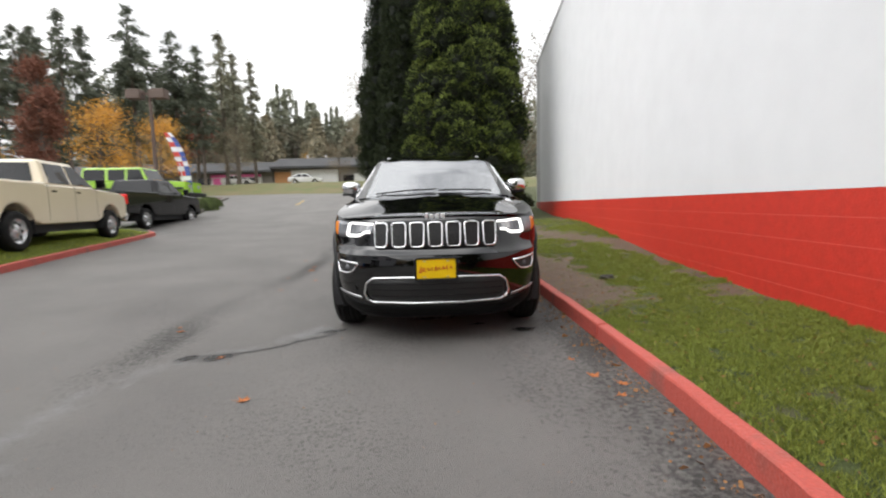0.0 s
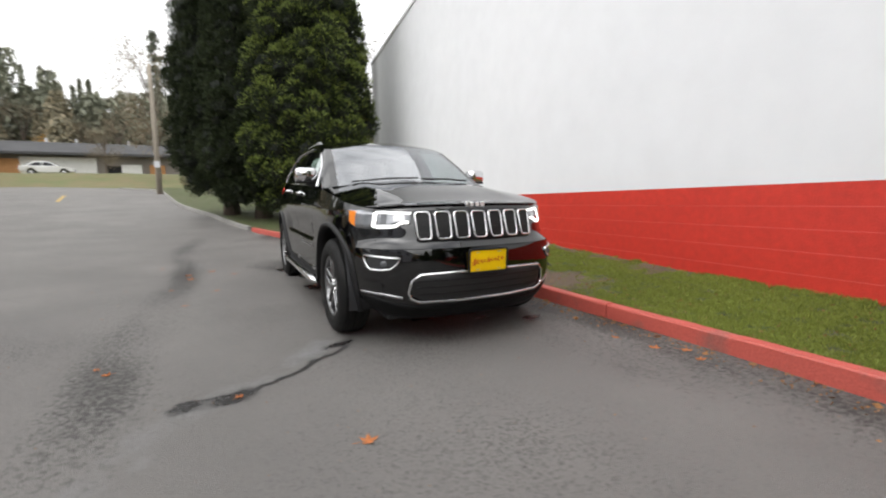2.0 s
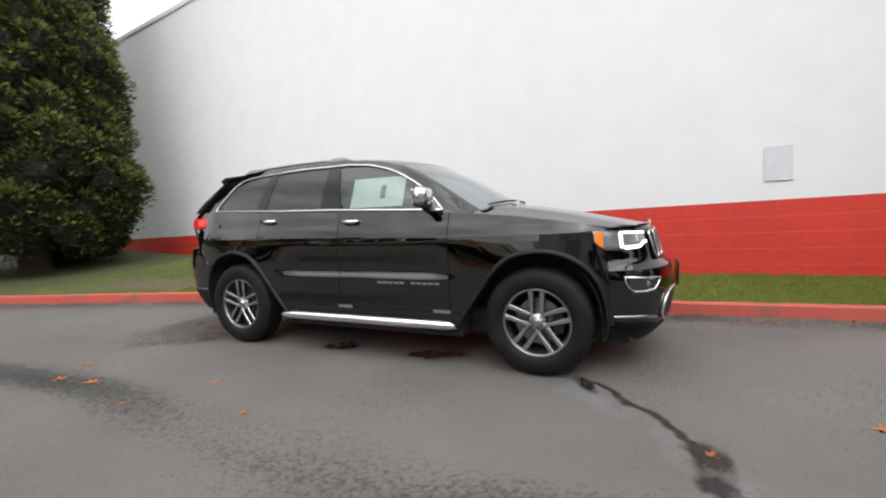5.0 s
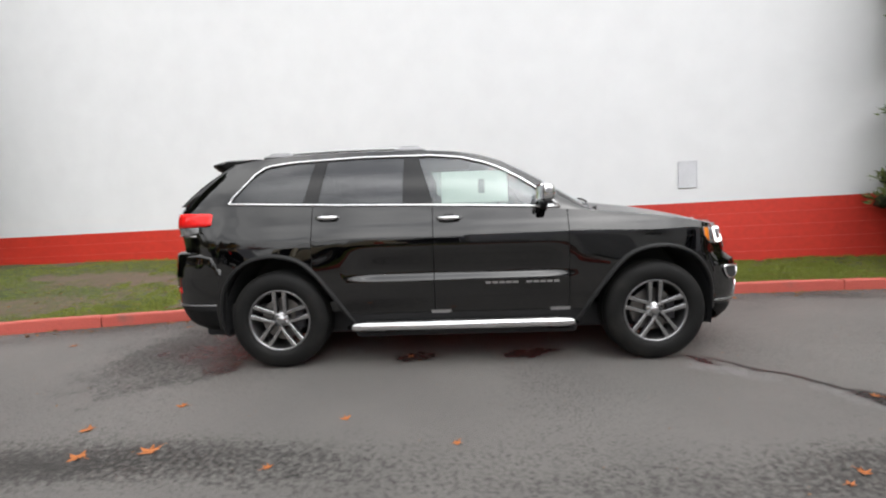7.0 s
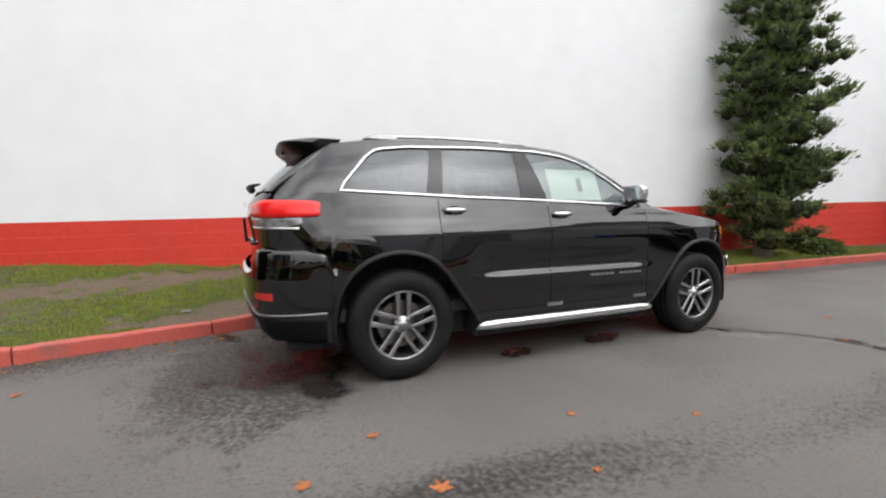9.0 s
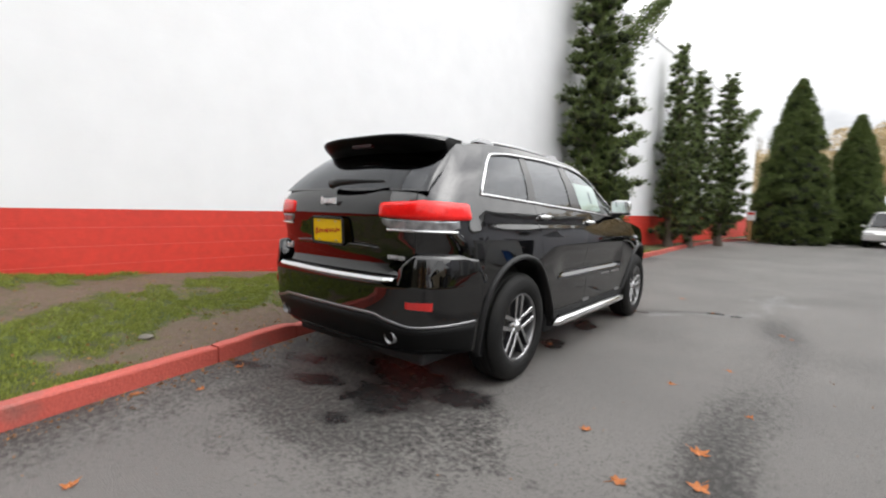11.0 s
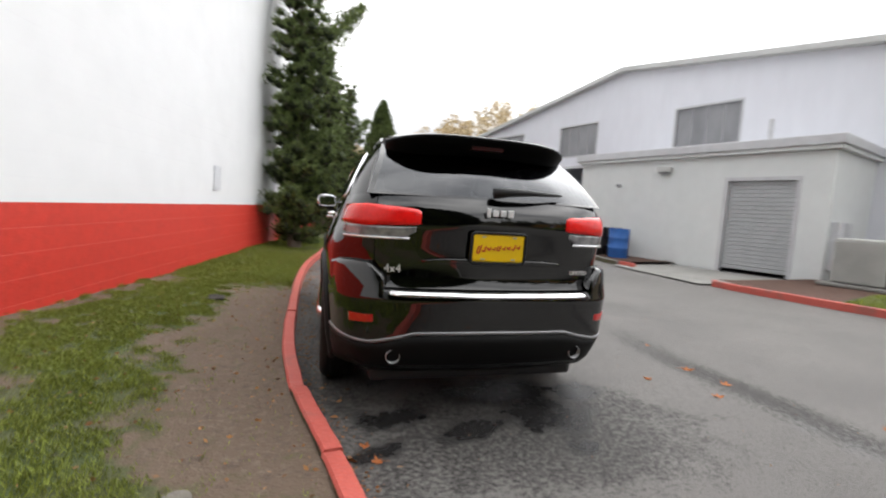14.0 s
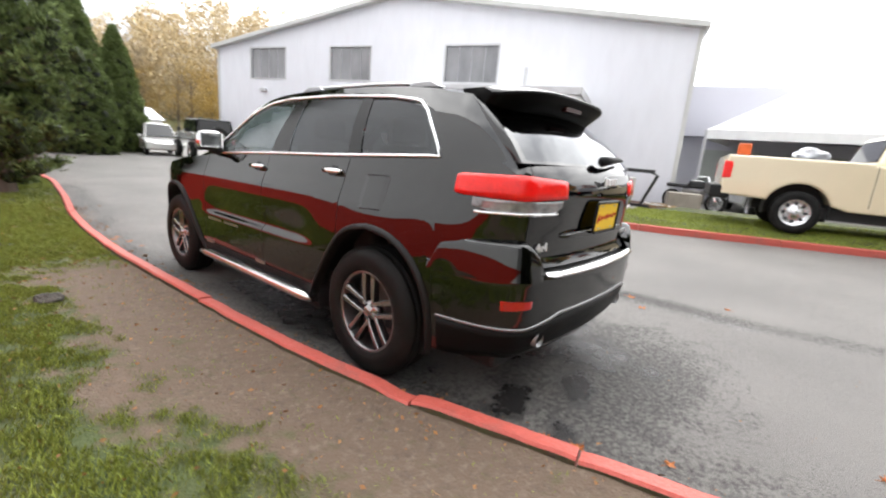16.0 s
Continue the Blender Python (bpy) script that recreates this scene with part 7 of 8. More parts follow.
# ---- trees, shrubs and grass ----
def leafmat(name, light, dark, spread=0.35, rough=0.7):
    """Leaves: each one between two greens by chance, with a little light passing through."""
    m = bpy.data.materials.new(name)
    m.use_nodes = True
    n, l = m.node_tree.nodes, m.node_tree.links
    b = n["Principled BSDF"]
    geo = n.new("ShaderNodeNewGeometry")
    big = n.new("ShaderNodeTexNoise")
    big.inputs["Scale"].default_value = 0.9
    l.new(geo.outputs["Position"], big.inputs["Vector"])
    ad = n.new("ShaderNodeMath")
    ad.operation = "MULTIPLY_ADD"
    ad.inputs[1].default_value, ad.inputs[2].default_value = 1.0 - spread, -0.12
    l.new(big.outputs["Fac"], ad.inputs[0])
    a2 = n.new("ShaderNodeMath")
    a2.operation = "MULTIPLY_ADD"
    a2.inputs[1].default_value = spread + 0.25
    a2.use_clamp = True
    l.new(geo.outputs["Random Per Island"], a2.inputs[0])
    l.new(ad.outputs["Value"], a2.inputs[2])
    mx = n.new("ShaderNodeMixRGB")
    mx.inputs["Color1"].default_value = (*dark, 1)
    mx.inputs["Color2"].default_value = (*light, 1)
    l.new(a2.outputs["Value"], mx.inputs["Fac"])
    l.new(mx.outputs["Color"], b.inputs["Base Color"])
    b.inputs["Roughness"].default_value = rough
    b.inputs["Specular IOR Level"].default_value = 0.25
    return m


def cards(name, centres, dirs, lengths, widths, material, parent=None, label="", seed=1):
    """Many small leaf blades in one mesh: pointed four-cornered blades at centres along dirs."""
    rng = np.random.default_rng(seed)
    c, d = np.asarray(centres, float), np.asarray(dirs, float)
    d /= np.linalg.norm(d, axis=1, keepdims=True) + 1e-9
    r = rng.normal(size=d.shape)
    s = np.cross(d, r)
    s /= np.linalg.norm(s, axis=1, keepdims=True) + 1e-9
    L, W = np.asarray(lengths)[:, None], np.asarray(widths)[:, None]
    nrm = np.cross(d, s)
    v = np.stack([c - d * L * 0.5, c + s * W * 0.5 + nrm * W * 0.15, c + d * L * 0.5, c - s * W * 0.5 + nrm * W * 0.15], 1).reshape(-1, 3)
    k = len(c)
    me = bpy.data.meshes.new(name)
    me.vertices.add(4 * k)
    me.vertices.foreach_set("co", v.ravel())
    me.loops.add(4 * k)
    me.loops.foreach_set("vertex_index", np.arange(4 * k))
    me.polygons.add(k)
    me.polygons.foreach_set("loop_start", np.arange(0, 4 * k, 4))
    me.polygons.foreach_set("loop_total", np.full(k, 4))
    me.update(calc_edges=True)
    me.materials.append(material)
    ob = new(name, me)
    if parent is not None:
        ob.parent = parent
    if label:
        ob["label"] = label
    return ob


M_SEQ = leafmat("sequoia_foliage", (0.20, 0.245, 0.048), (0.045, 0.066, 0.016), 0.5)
# near-black green: paints shade between evergreen tips, and colours the dark shrubs
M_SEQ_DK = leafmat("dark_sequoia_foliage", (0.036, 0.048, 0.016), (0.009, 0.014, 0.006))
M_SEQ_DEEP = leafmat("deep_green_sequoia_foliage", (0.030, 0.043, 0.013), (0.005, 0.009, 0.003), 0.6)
M_SPRUCE = leafmat("spruce_foliage", (0.205, 0.260, 0.085), (0.050, 0.075, 0.027))
M_CYPRESS = leafmat("cypress_hedge_foliage", (0.165, 0.210, 0.066), (0.055, 0.080, 0.026))
# distance haze is mixed into the far firs' greens
M_FIR = leafmat("hazed_fir_foliage", (0.150, 0.165, 0.115), (0.062, 0.074, 0.055), 0.5)
M_AUTUMN = leafmat("orange_autumn_leaves", (0.78, 0.44, 0.08), (0.48, 0.23, 0.05))
M_RUSSET = leafmat("russet_leaves", (0.26, 0.105, 0.065), (0.12, 0.055, 0.038))
M_REDLEAF = leafmat("red_maple_leaves", (0.35, 0.05, 0.03), (0.14, 0.03, 0.02))
M_BROWNTREE = leafmat("bare_brown_twigs", (0.27, 0.21, 0.14), (0.12, 0.11, 0.075))
M_YELLOWTREE = leafmat("yellow_autumn_leaves", (0.50, 0.32, 0.07), (0.20, 0.14, 0.05))
M_GREYBARK = mat("grey_brown_bark", (0.13, 0.105, 0.085), 0.9, scale=5, amount=0.6, bump=0.6, stretch=(1, 1, 0.15))
# near-black filler that paints the shade inside crowns and shrubs
M_CORE = mat("painted_shade_core", (0.010, 0.014, 0.008), 0.9)


def trunk_bm(x, y, z, r, h, lean=(0, 0), flare=1.5):
    pts, rad = [], []
    for i in range(9):
        u = i / 8
        pts.append((x + lean[0] * u * h + 0.05 * math.sin(5 * u), y + lean[1] * u * h + 0.05 * math.cos(4 * u), z - 0.15 + h * u))
        rad.append(r * (1 - 0.93 * u) * (flare if i == 0 else 1.12 if i == 1 else 1))
    return tube(pts, rad, 12)


def blob_cloud(name, centres, sizes, material, parent, seed):
    """Rounded uneven clumps that give the boughs their body, in one mesh."""
    t = bmesh.new()
    bmesh.ops.create_icosphere(t, subdivisions=1, radius=1.0)
    tv = np.array([v.co[:] for v in t.verts])
    tf = np.array([[v.index for v in f.verts] for f in t.faces])
    t.free()
    rng = np.random.default_rng(seed)
    c, s_ = np.asarray(centres), np.asarray(sizes)
    v = tv[None] * (s_[:, None, None] * rng.uniform(0.75, 1.2, size=(len(c), len(tv), 1))) + c[:, None]
    f = tf[None] + (np.arange(len(c)) * len(tv))[:, None, None]
    me = bpy.data.meshes.new(name)
    me.from_pydata(v.reshape(-1, 3).tolist(), [], f.reshape(-1, 3).tolist())
    me.materials.append(material)
    ob = new(name, me)
    ob.parent = parent
    return tagged(ob, kind="stuff")


def bough_crown(name, x, y, z0, z1, radius, boughs, per, material, parent, seed, size=0.42, leaf=(0.16, 0.05), low=1.25, shade=None):
    """A dense crown of lumpy boughs: each a clump with blades that point out and up."""
    rng = np.random.default_rng(seed)
    C, D, B, S, T, TD = [], [], [], [], [], []
    for i in range(boughs):
        u = rng.random() ** low
        z = z0 + (z1 - z0) * u
        a = rng.random() * 2 * math.pi
        lump = 1 + 0.05 * math.sin(3 * a + 5 * u * 6) + 0.075 * np.clip(rng.normal(), -2.2, 1.3)
        r = radius(u) * lump
        s = size * rng.uniform(0.6, 1.25) * (0.5 + 0.5 * min(1, radius(u)))
        ctr = np.array([x + (r - s * 0.7) * math.cos(a), y + (r - s * 0.7) * math.sin(a), z])
        q = rng.normal(size=(per, 3))
        q /= np.linalg.norm(q, axis=1, keepdims=True)
        out = np.array([math.cos(a), math.sin(a), 0.55])
        q = q + out * 0.6
        q /= np.linalg.norm(q, axis=1, keepdims=True)
        p = ctr + q * s * rng.uniform(0.62, 1.02, size=(per, 1))
        C.append(p)
        D.append(q + out * 0.25 + np.array([0, 0, 0.45]) + 0.40 * rng.normal(size=(per, 3)))
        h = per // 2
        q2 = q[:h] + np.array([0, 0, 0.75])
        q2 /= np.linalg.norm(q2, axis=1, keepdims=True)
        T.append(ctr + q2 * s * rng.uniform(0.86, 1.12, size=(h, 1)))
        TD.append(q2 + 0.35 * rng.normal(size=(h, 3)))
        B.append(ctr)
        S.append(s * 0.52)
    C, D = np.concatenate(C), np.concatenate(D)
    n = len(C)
    # inner blades take the shade material, so crown shadow is painted in
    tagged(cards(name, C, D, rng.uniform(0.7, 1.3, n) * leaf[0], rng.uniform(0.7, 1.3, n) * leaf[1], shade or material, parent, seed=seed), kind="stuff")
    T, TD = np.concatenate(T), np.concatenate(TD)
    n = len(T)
    # upward tips keep the lighter material: lit tops put into the colour
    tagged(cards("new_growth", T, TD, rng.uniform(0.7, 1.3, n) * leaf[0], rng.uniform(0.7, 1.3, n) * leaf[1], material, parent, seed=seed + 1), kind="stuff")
    # dark clumps and core: shade within the crown, given as colour
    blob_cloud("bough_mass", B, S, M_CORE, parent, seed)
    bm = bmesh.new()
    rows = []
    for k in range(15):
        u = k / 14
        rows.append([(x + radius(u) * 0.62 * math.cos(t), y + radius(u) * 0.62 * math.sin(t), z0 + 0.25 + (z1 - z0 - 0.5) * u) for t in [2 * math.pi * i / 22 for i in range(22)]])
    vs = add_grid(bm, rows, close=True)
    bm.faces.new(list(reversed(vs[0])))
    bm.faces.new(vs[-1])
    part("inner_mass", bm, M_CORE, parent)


def sequoia(x, y, rad, h, material, seed, skirt, boughs, per, label):
    z = lawn_z(x, y)
    t = thing("sequoia_tree", label, "tree", group="row of tall evergreens")
    part("trunk", trunk_bm(x, y, z, 0.23, h * 0.9), M_BARK, t, "reddish fibrous trunk")
    prof = lambda u: rad * (0.72 + 0.28 * smooth01(u, 0, 0.14)) * (1 - 0.50 * u) * (1 - smooth01(u, 0.9, 1.0) * 0.8)
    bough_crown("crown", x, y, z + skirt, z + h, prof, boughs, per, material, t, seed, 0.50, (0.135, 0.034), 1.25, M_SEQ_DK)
    return t


sequoia(1.25, 10.7, 2.26, 11.5, M_SEQ, 11, 0.55, 560, 230, "tall yellow-green evergreen with lumpy dense foliage on the lawn")
sequoia(-0.28, 12.4, 2.0, 12.5, M_SEQ_DEEP, 12, 0.75, 520, 200, "tall dark green evergreen with dense foliage on the lawn")
sequoia(-1.3, 14.2, 2.05, 13.0, M_SEQ_DEEP, 13, 0.85, 520, 180, "tall dark green evergreen at the end of the row")


def open_conifer(x, y, h, rad, seed, name, label, material=M_SPRUCE, z=None, bare=0.25, trunk=0.13, leaf=(0.13, 0.035), per=46, sag=0.0, side=None, tuft=0.25):
    """An airy conifer: a straight stem, whorls of limbs that rise at their tips, and tufts of needles along each limb."""
    rng = np.random.default_rng(seed)
    z = lawn_z(x, y) if z is None else z
    t = thing(name, label, "tree")
    bm = trunk_bm(x, y, z, trunk, h)
    C, D, B, S = [], [], [], []
    limbs = bmesh.new()
    u = bare / h
    while u < 0.97:
        n = rng.integers(4, 7)
        a0 = rng.random() * 6.28
        for k in range(n):
            a = a0 + k * 6.28 / n + rng.normal() * 0.25
            L = rad * min(1, (1 - u) * 1.45) ** 0.85 * rng.uniform(0.72, 1.1) + 0.10
            while x + (L + 0.18) * math.cos(a) > wall_x(y + L * math.sin(a)) - 0.05 and L > 0.1:
                L *= 0.8
            up = rng.uniform(-0.16, 0.16)
            tip = np.array([x + L * math.cos(a), y + L * math.sin(a), z + h * u + up + L * (0.40 - sag) + rng.normal() * 0.14])
            base = np.array([x, y, max(z + h * u + up, z + 0.05)])
            add_tube(limbs, [base, base * 0.5 + tip * 0.5 + np.array([0, 0, -0.06 * L]), tip], [0.028 * (1 - u) + 0.008, 0.018, 0.005], 4, False)
            tufts = max(2, int(L / 0.17))
            for j in range(tufts):
                s = (j + rng.uniform(0.55, 1.0)) / tufts
                c = base + (tip - base) * s + rng.normal(size=3) * 0.05
                r = tuft * rng.uniform(0.7, 1.2) * (0.75 + 0.35 * (1 - u))
                m = per // 4
                q = rng.normal(size=(m, 3))
                q /= np.linalg.norm(q, axis=1, keepdims=True)
                q[:, 2] = np.abs(q[:, 2]) * 0.8 - 0.15
                C.append(c + q * r * rng.uniform(0.35, 1.0, size=(m, 1)))
                D.append(q + (tip - base) / L * 0.5 + np.array([0, 0, 0.5]) + rng.normal(size=(m, 3)) * 0.3)
                B.append(c)
                S.append(r * 0.5)
        u += rng.uniform(0.7, 1.1) * 0.27 / h
    if side:
        base = np.array([x, y, z + side[3]])
        tip = base + np.array(side[:3])
        add_tube(limbs, [base, (base + tip) / 2 - np.array([0, 0, 0.1]), tip], [0.05, 0.035, 0.01], 5, False)
        m = per * 9
        s = 0.25 + 0.75 * rng.random(m)
        C.append(base + (tip - base) * s[:, None] + rng.normal(size=(m, 3)) * (0.24 * (1.25 - s))[:, None])
        D.append((tip - base) + rng.normal(size=(m, 3)) * 0.9)
    C, D = np.concatenate(C), np.concatenate(D)
    n = len(C)
    part("trunk", bm, M_GREYBARK, t)
    tagged(part("limb_whorl", limbs, M_GREYBARK, t), kind="stuff")
    cards("needles", C, D, rng.uniform(0.7, 1.3, n) * leaf[0], rng.uniform(0.7, 1.3, n) * leaf[1], material, t, seed=seed)
    # dark clumps along the limbs paint the shade among the needles
    blob_cloud("needle_mass", B, np.array(S) * 0.8, M_SEQ_DK, t, seed)
    return t


open_conifer(1.74, -7.1, 8.8, 0.92, 21, "spruce_tree", "young dark green spruce with airy branches beside the kerb", per=260, leaf=(0.12, 0.030), tuft=0.29, side=(-1.5, -0.4, 1.7, 4.6))
open_conifer(1.15, -13.6, 7.2, 0.75, 22, "spruce_tree", "slim twisted dark evergreen against the white wall", per=130, sag=-0.5)
open_conifer(0.75, -15.3, 6.6, 0.75, 23, "spruce_tree", "slim twisted dark evergreen against the white wall", per=130, sag=-0.6)
open_conifer(0.10, -18.2, 7.0, 0.85, 24, "spruce_tree", "slim leaning dark evergreen against the white wall", per=130, sag=-0.6, side=(-1.0, -0.3, 1.2, 4.4))


def column_cypress(x, y, rad, h, seed):
    z = ground_z(x, y) + 0.05
    t = thing("cypress_tree", "dense clipped conical evergreen at the drive's end", "tree", group="conical evergreens")
    part("trunk", trunk_bm(x, y, z, 0.15, h * 0.8), M_GREYBARK, t)
    prof = lambda u: rad * (0.85 + 0.15 * smooth01(u, 0, 0.15)) * (1 - u) ** 0.62
    bough_crown("crown", x, y, z + 0.08, z + h, prof, 620, 60, M_CYPRESS, t, seed, 0.34, (0.15, 0.05), 1.4, M_CYPRESS)


column_cypress(-2.25, -24.3, 1.85, 8.0, 31)
column_cypress(-4.75, -27.5, 1.55, 6.5, 32)

# low shrubs
def shrub(x, y, r, material, seed, label, z=None):
    t = thing("shrub", label, "shrub")
    z = ground_z(x, y) if z is None else z
    rng = np.random.default_rng(seed)
    n = int(2600 * r)
    q = rng.normal(size=(n, 3))
    q /= np.linalg.norm(q, axis=1, keepdims=True)
    q[:, 2] = np.abs(q[:, 2])
    lump = np.array([1 + 0.25 * noise.noise(Vector(v) * 2.5 + Vector((seed, 0, 0))) for v in q])
    p = q * (rng.uniform(0.75, 1.0, n) * lump * r)[:, None] * np.array([1, 1, 0.8]) + np.array([x, y, z + 0.05])
    cards("leaves", p, q + 0.7 * rng.normal(size=(n, 3)), rng.uniform(0.06, 0.13, n), rng.uniform(0.03, 0.06, n), material, t, seed=seed)
    bm = bmesh.new()
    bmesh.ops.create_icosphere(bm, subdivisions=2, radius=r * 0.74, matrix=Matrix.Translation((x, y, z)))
    # dark core paints the shade behind the shrub's leaves
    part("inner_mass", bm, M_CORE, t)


shrub(-12.9, 19.0, 0.9, M_CYPRESS, 41, "rounded green shrub in the kerbed island", 1.05)
shrub(-13.8, 21.6, 0.75, M_CYPRESS, 42, "rounded green shrub in the kerbed island", 1.3)
shrub(-12.6, 17.3, 0.45, M_YELLOWTREE, 43, "low yellowing shrub in the kerbed island", 0.95)
shrub(-8.0, -21.6, 0.7, M_CYPRESS, 44, "low green shrub at the workshop corner")
shrub(2.4, 11.6, 0.7, M_SEQ_DK, 45, "low dark shrub under the evergreens", 0.85)
shrub(3.3, 12.6, 0.9, M_SEQ_DK, 46, "low dark shrub beside the wall's end", 0.9)
shrub(2.05, -8.9, 0.45, M_CYPRESS, 47, "low green shrub at the spruce's foot", 0.05)
shrub(1.5, -8.6, 0.40, M_CYPRESS, 48, "low green shrub at the spruce's foot", 0.05)
kerb_run("kerb_shrub_island", [(-16.8, 30.3), (-13.6, 21.0), (-11.9, 16.4), (-12.2, 15.9), (-13.0, 15.9)][::-1], M_CONCRETE, "bare grey concrete kerb round the shrub island")
sheet("shrub_island", [(-17.0, 30.2), (-13.8, 21.0), (-12.1, 16.5), (-13.0, 16.1), (-18.5, 19.0), (-21, 30)], 0.11, M_MULCH, "mulched island with shrubs by the street", "planting bed", 10)

# grass blades on the lawn, fallen leaves, litter in the gutter
M_BLADE = leafmat("grass_blades", (0.275, 0.318, 0.058), (0.088, 0.106, 0.017), 0.6)
M_DEAD = leafmat("dead_leaf_litter", (0.42, 0.20, 0.07), (0.13, 0.075, 0.045))
M_FALLEN = leafmat("orange_fallen_leaf", (0.42, 0.15, 0.05), (0.28, 0.095, 0.035))
M_STONE = mat("pale_stone", (0.17, 0.155, 0.13), 0.85, scale=12, amount=0.5, bump=0.4)
rg = np.random.default_rng(77)
GC, GD, GL = [], [], []
while len(GC) < 260000:
    y = rg.uniform(-10.5, 8.0) if rg.random() < 0.35 else rg.uniform(-5.5, 5.0)
    kx = lerp(KERB_X, y) + 0.12
    x = kx + (wall_x(y) - 0.01 - kx) * rg.random()
    e = earth_mask(x, y)
    tuft = noise.noise((x * 7, y * 7, 1)) + 0.6 * noise.noise((x * 17, y * 17, 5))
    if rg.random() < min(1, e * 1.35 - 0.45 * tuft) * 0.985 or tuft + rg.normal() * 0.25 < -0.34:
        continue
    L = rg.uniform(0.016, 0.042) * (1.1 - 0.45 * e) * (1.6 if wall_x(y) - x < 0.10 else 1) * (1 + 0.30 * max(tuft, 0))
    GC.append((x, y, lawn_z(x, y) + L * 0.36))
    GD.append((rg.normal() * 0.55, rg.normal() * 0.55, 1.0))
    GL.append(L)
cards("grass", GC, GD, GL, np.array(GL) * 0.06 + 0.0022, M_BLADE, seed=5)
tagged(bpy.data.objects["grass"], "short uneven green grass blades on the lawn strip", "grass", kind="stuff")
IC, ID, IL = [], [], []
ISL_X = [(b_, a_) for a_, b_ in ISLAND]
while len(IC) < 42000:
    y = rg.uniform(-0.3, 8.6)
    x = lerp(ISL_X, y) - 0.16 - rg.random() ** 1.4 * 2.6
    L = rg.uniform(0.03, 0.07)
    IC.append((x, y, ground_z(x, y) + 0.105 + 0.10 * smooth01(lerp(ISL_X, y) - x, 0.15, 0.75) + L * 0.36))
    ID.append((rg.normal() * 0.5, rg.normal() * 0.5, 1.0))
    IL.append(L)
tagged(cards("grass", IC, ID, IL, np.array(IL) * 0.10 + 0.005, leafmat("fresh_grass_blades", (0.40, 0.46, 0.085), (0.15, 0.18, 0.032), 0.6), seed=15), "short bright green grass blades on the far lawn strip", "grass", kind="stuff")
LC, LD, LS = [], [], []
for i in range(1700):
    y = rg.uniform(-6, 6.5)
    x = lerp(KERB_X, y) - abs(rg.normal()) * 0.11 - 0.008
    LC.append((x, y, ground_z(x, y) + 0.006 + 0.006 * rg.random()))
    LD.append((rg.normal(), rg.normal(), 0.12 * rg.normal()))
    LS.append(rg.uniform(0.008, 0.026) if rg.random() < 0.95 else rg.uniform(0.03, 0.06))
for i in range(1900):
    y = rg.uniform(-6, 6.5)
    kx = lerp(KERB_X, y) + 0.14
    x = kx + (wall_x(y) - kx) * rg.random() ** 1.3
    LC.append((x, y, lawn_z(x, y) + 0.012 + 0.012 * rg.random()))
    LD.append((rg.normal(), rg.normal(), 0.2 * rg.normal()))
    LS.append(rg.uniform(0.008, 0.034))
for i in range(500):
    x, y = rg.uniform(-4, 0.9), rg.uniform(-5.5, 5.5)
    LC.append((x, y, ground_z(x, y) + 0.009))
    LD.append((rg.normal(), rg.normal(), 0.1 * rg.normal()))
    LS.append(rg.uniform(0.006, 0.016))
cards("leaf_litter", LC, LD, LS, np.array(LS) * 0.55, M_DEAD, seed=6)
tagged(bpy.data.objects["leaf_litter"], "brown and orange leaf scraps along the kerb and over the lawn", "leaf litter", kind="stuff")


def maple_leaf(x, y, size, turn, seed):
    rnd = random.Random(seed)
    bm = bmesh.new()
    c = bm.verts.new((0, 0, 0.010))
    rim = []
    for k in range(20):
        t = 2 * math.pi * k / 20
        r = (1.0 if k % 4 == 0 else 0.42 if k % 4 == 2 else 0.62) * (0.75 if 7 < k < 13 else 1) * rnd.uniform(0.85, 1.12) * size / 2
        rim.append(bm.verts.new((r * math.cos(t), r * math.sin(t), 0.008 + 0.016 * rnd.random() * (k % 4 == 0))))
    for k in range(20):
        bm.faces.new((c, rim[k], rim[(k + 1) % 20]))
    add_tube(bm, [(-size * 0.3, 0, 0.010), (-size * 0.7, size * 0.05, 0.008)], [0.0016, 0.001], 4)
    ob = new("fallen_leaf", mesh_of(bm, "fallen_leaf", M_FALLEN))
    ob.matrix_basis = Matrix.Translation((x, y, ground_z(x, y) - 0.003)) @ pose(0, 0, 0, 0, 0, turn)
    return tagged(ob, "curled orange-brown maple leaf lying on the asphalt", "leaf", "fallen leaves")


for i, (x, y, s) in enumerate(((-1.17, -3.2, 0.10), (-2.16, 2.03, 0.12), (-2.11, 1.69, 0.12), (-1.87, 2.23, 0.10), (-2.28, 1.0, 0.06), (-1.80, 0.74, 0.07), (-1.58, 1.85, 0.08), (-2.09, 0.09, 0.07), (-2.55, 2.85, 0.08), (-0.72, 0.46, 0.06),
                             (-1.67, -2.42, 0.06), (-0.17, 3.81, 0.08), (-2.40, -1.68, 0.07), (-2.48, -1.55, 0.05), (0.65, 2.70, 0.08), (0.70, 2.55, 0.06), (0.45, 3.05, 0.07), (1.0, -3.0, 0.10), (1.12, -3.15, 0.10), (1.05, -3.3, 0.08), (0.95, -2.7, 0.07), (0.62, 3.35, 0.09))):
    maple_leaf(x, y, s, i * 77 % 360, i)
M_ROCK = mat("dark_rough_rock", (0.075, 0.066, 0.055), 0.95, dark=(0.026, 0.023, 0.020), scale=16, amount=0.9, fine=90, bump=0.9, bump_scale=60)
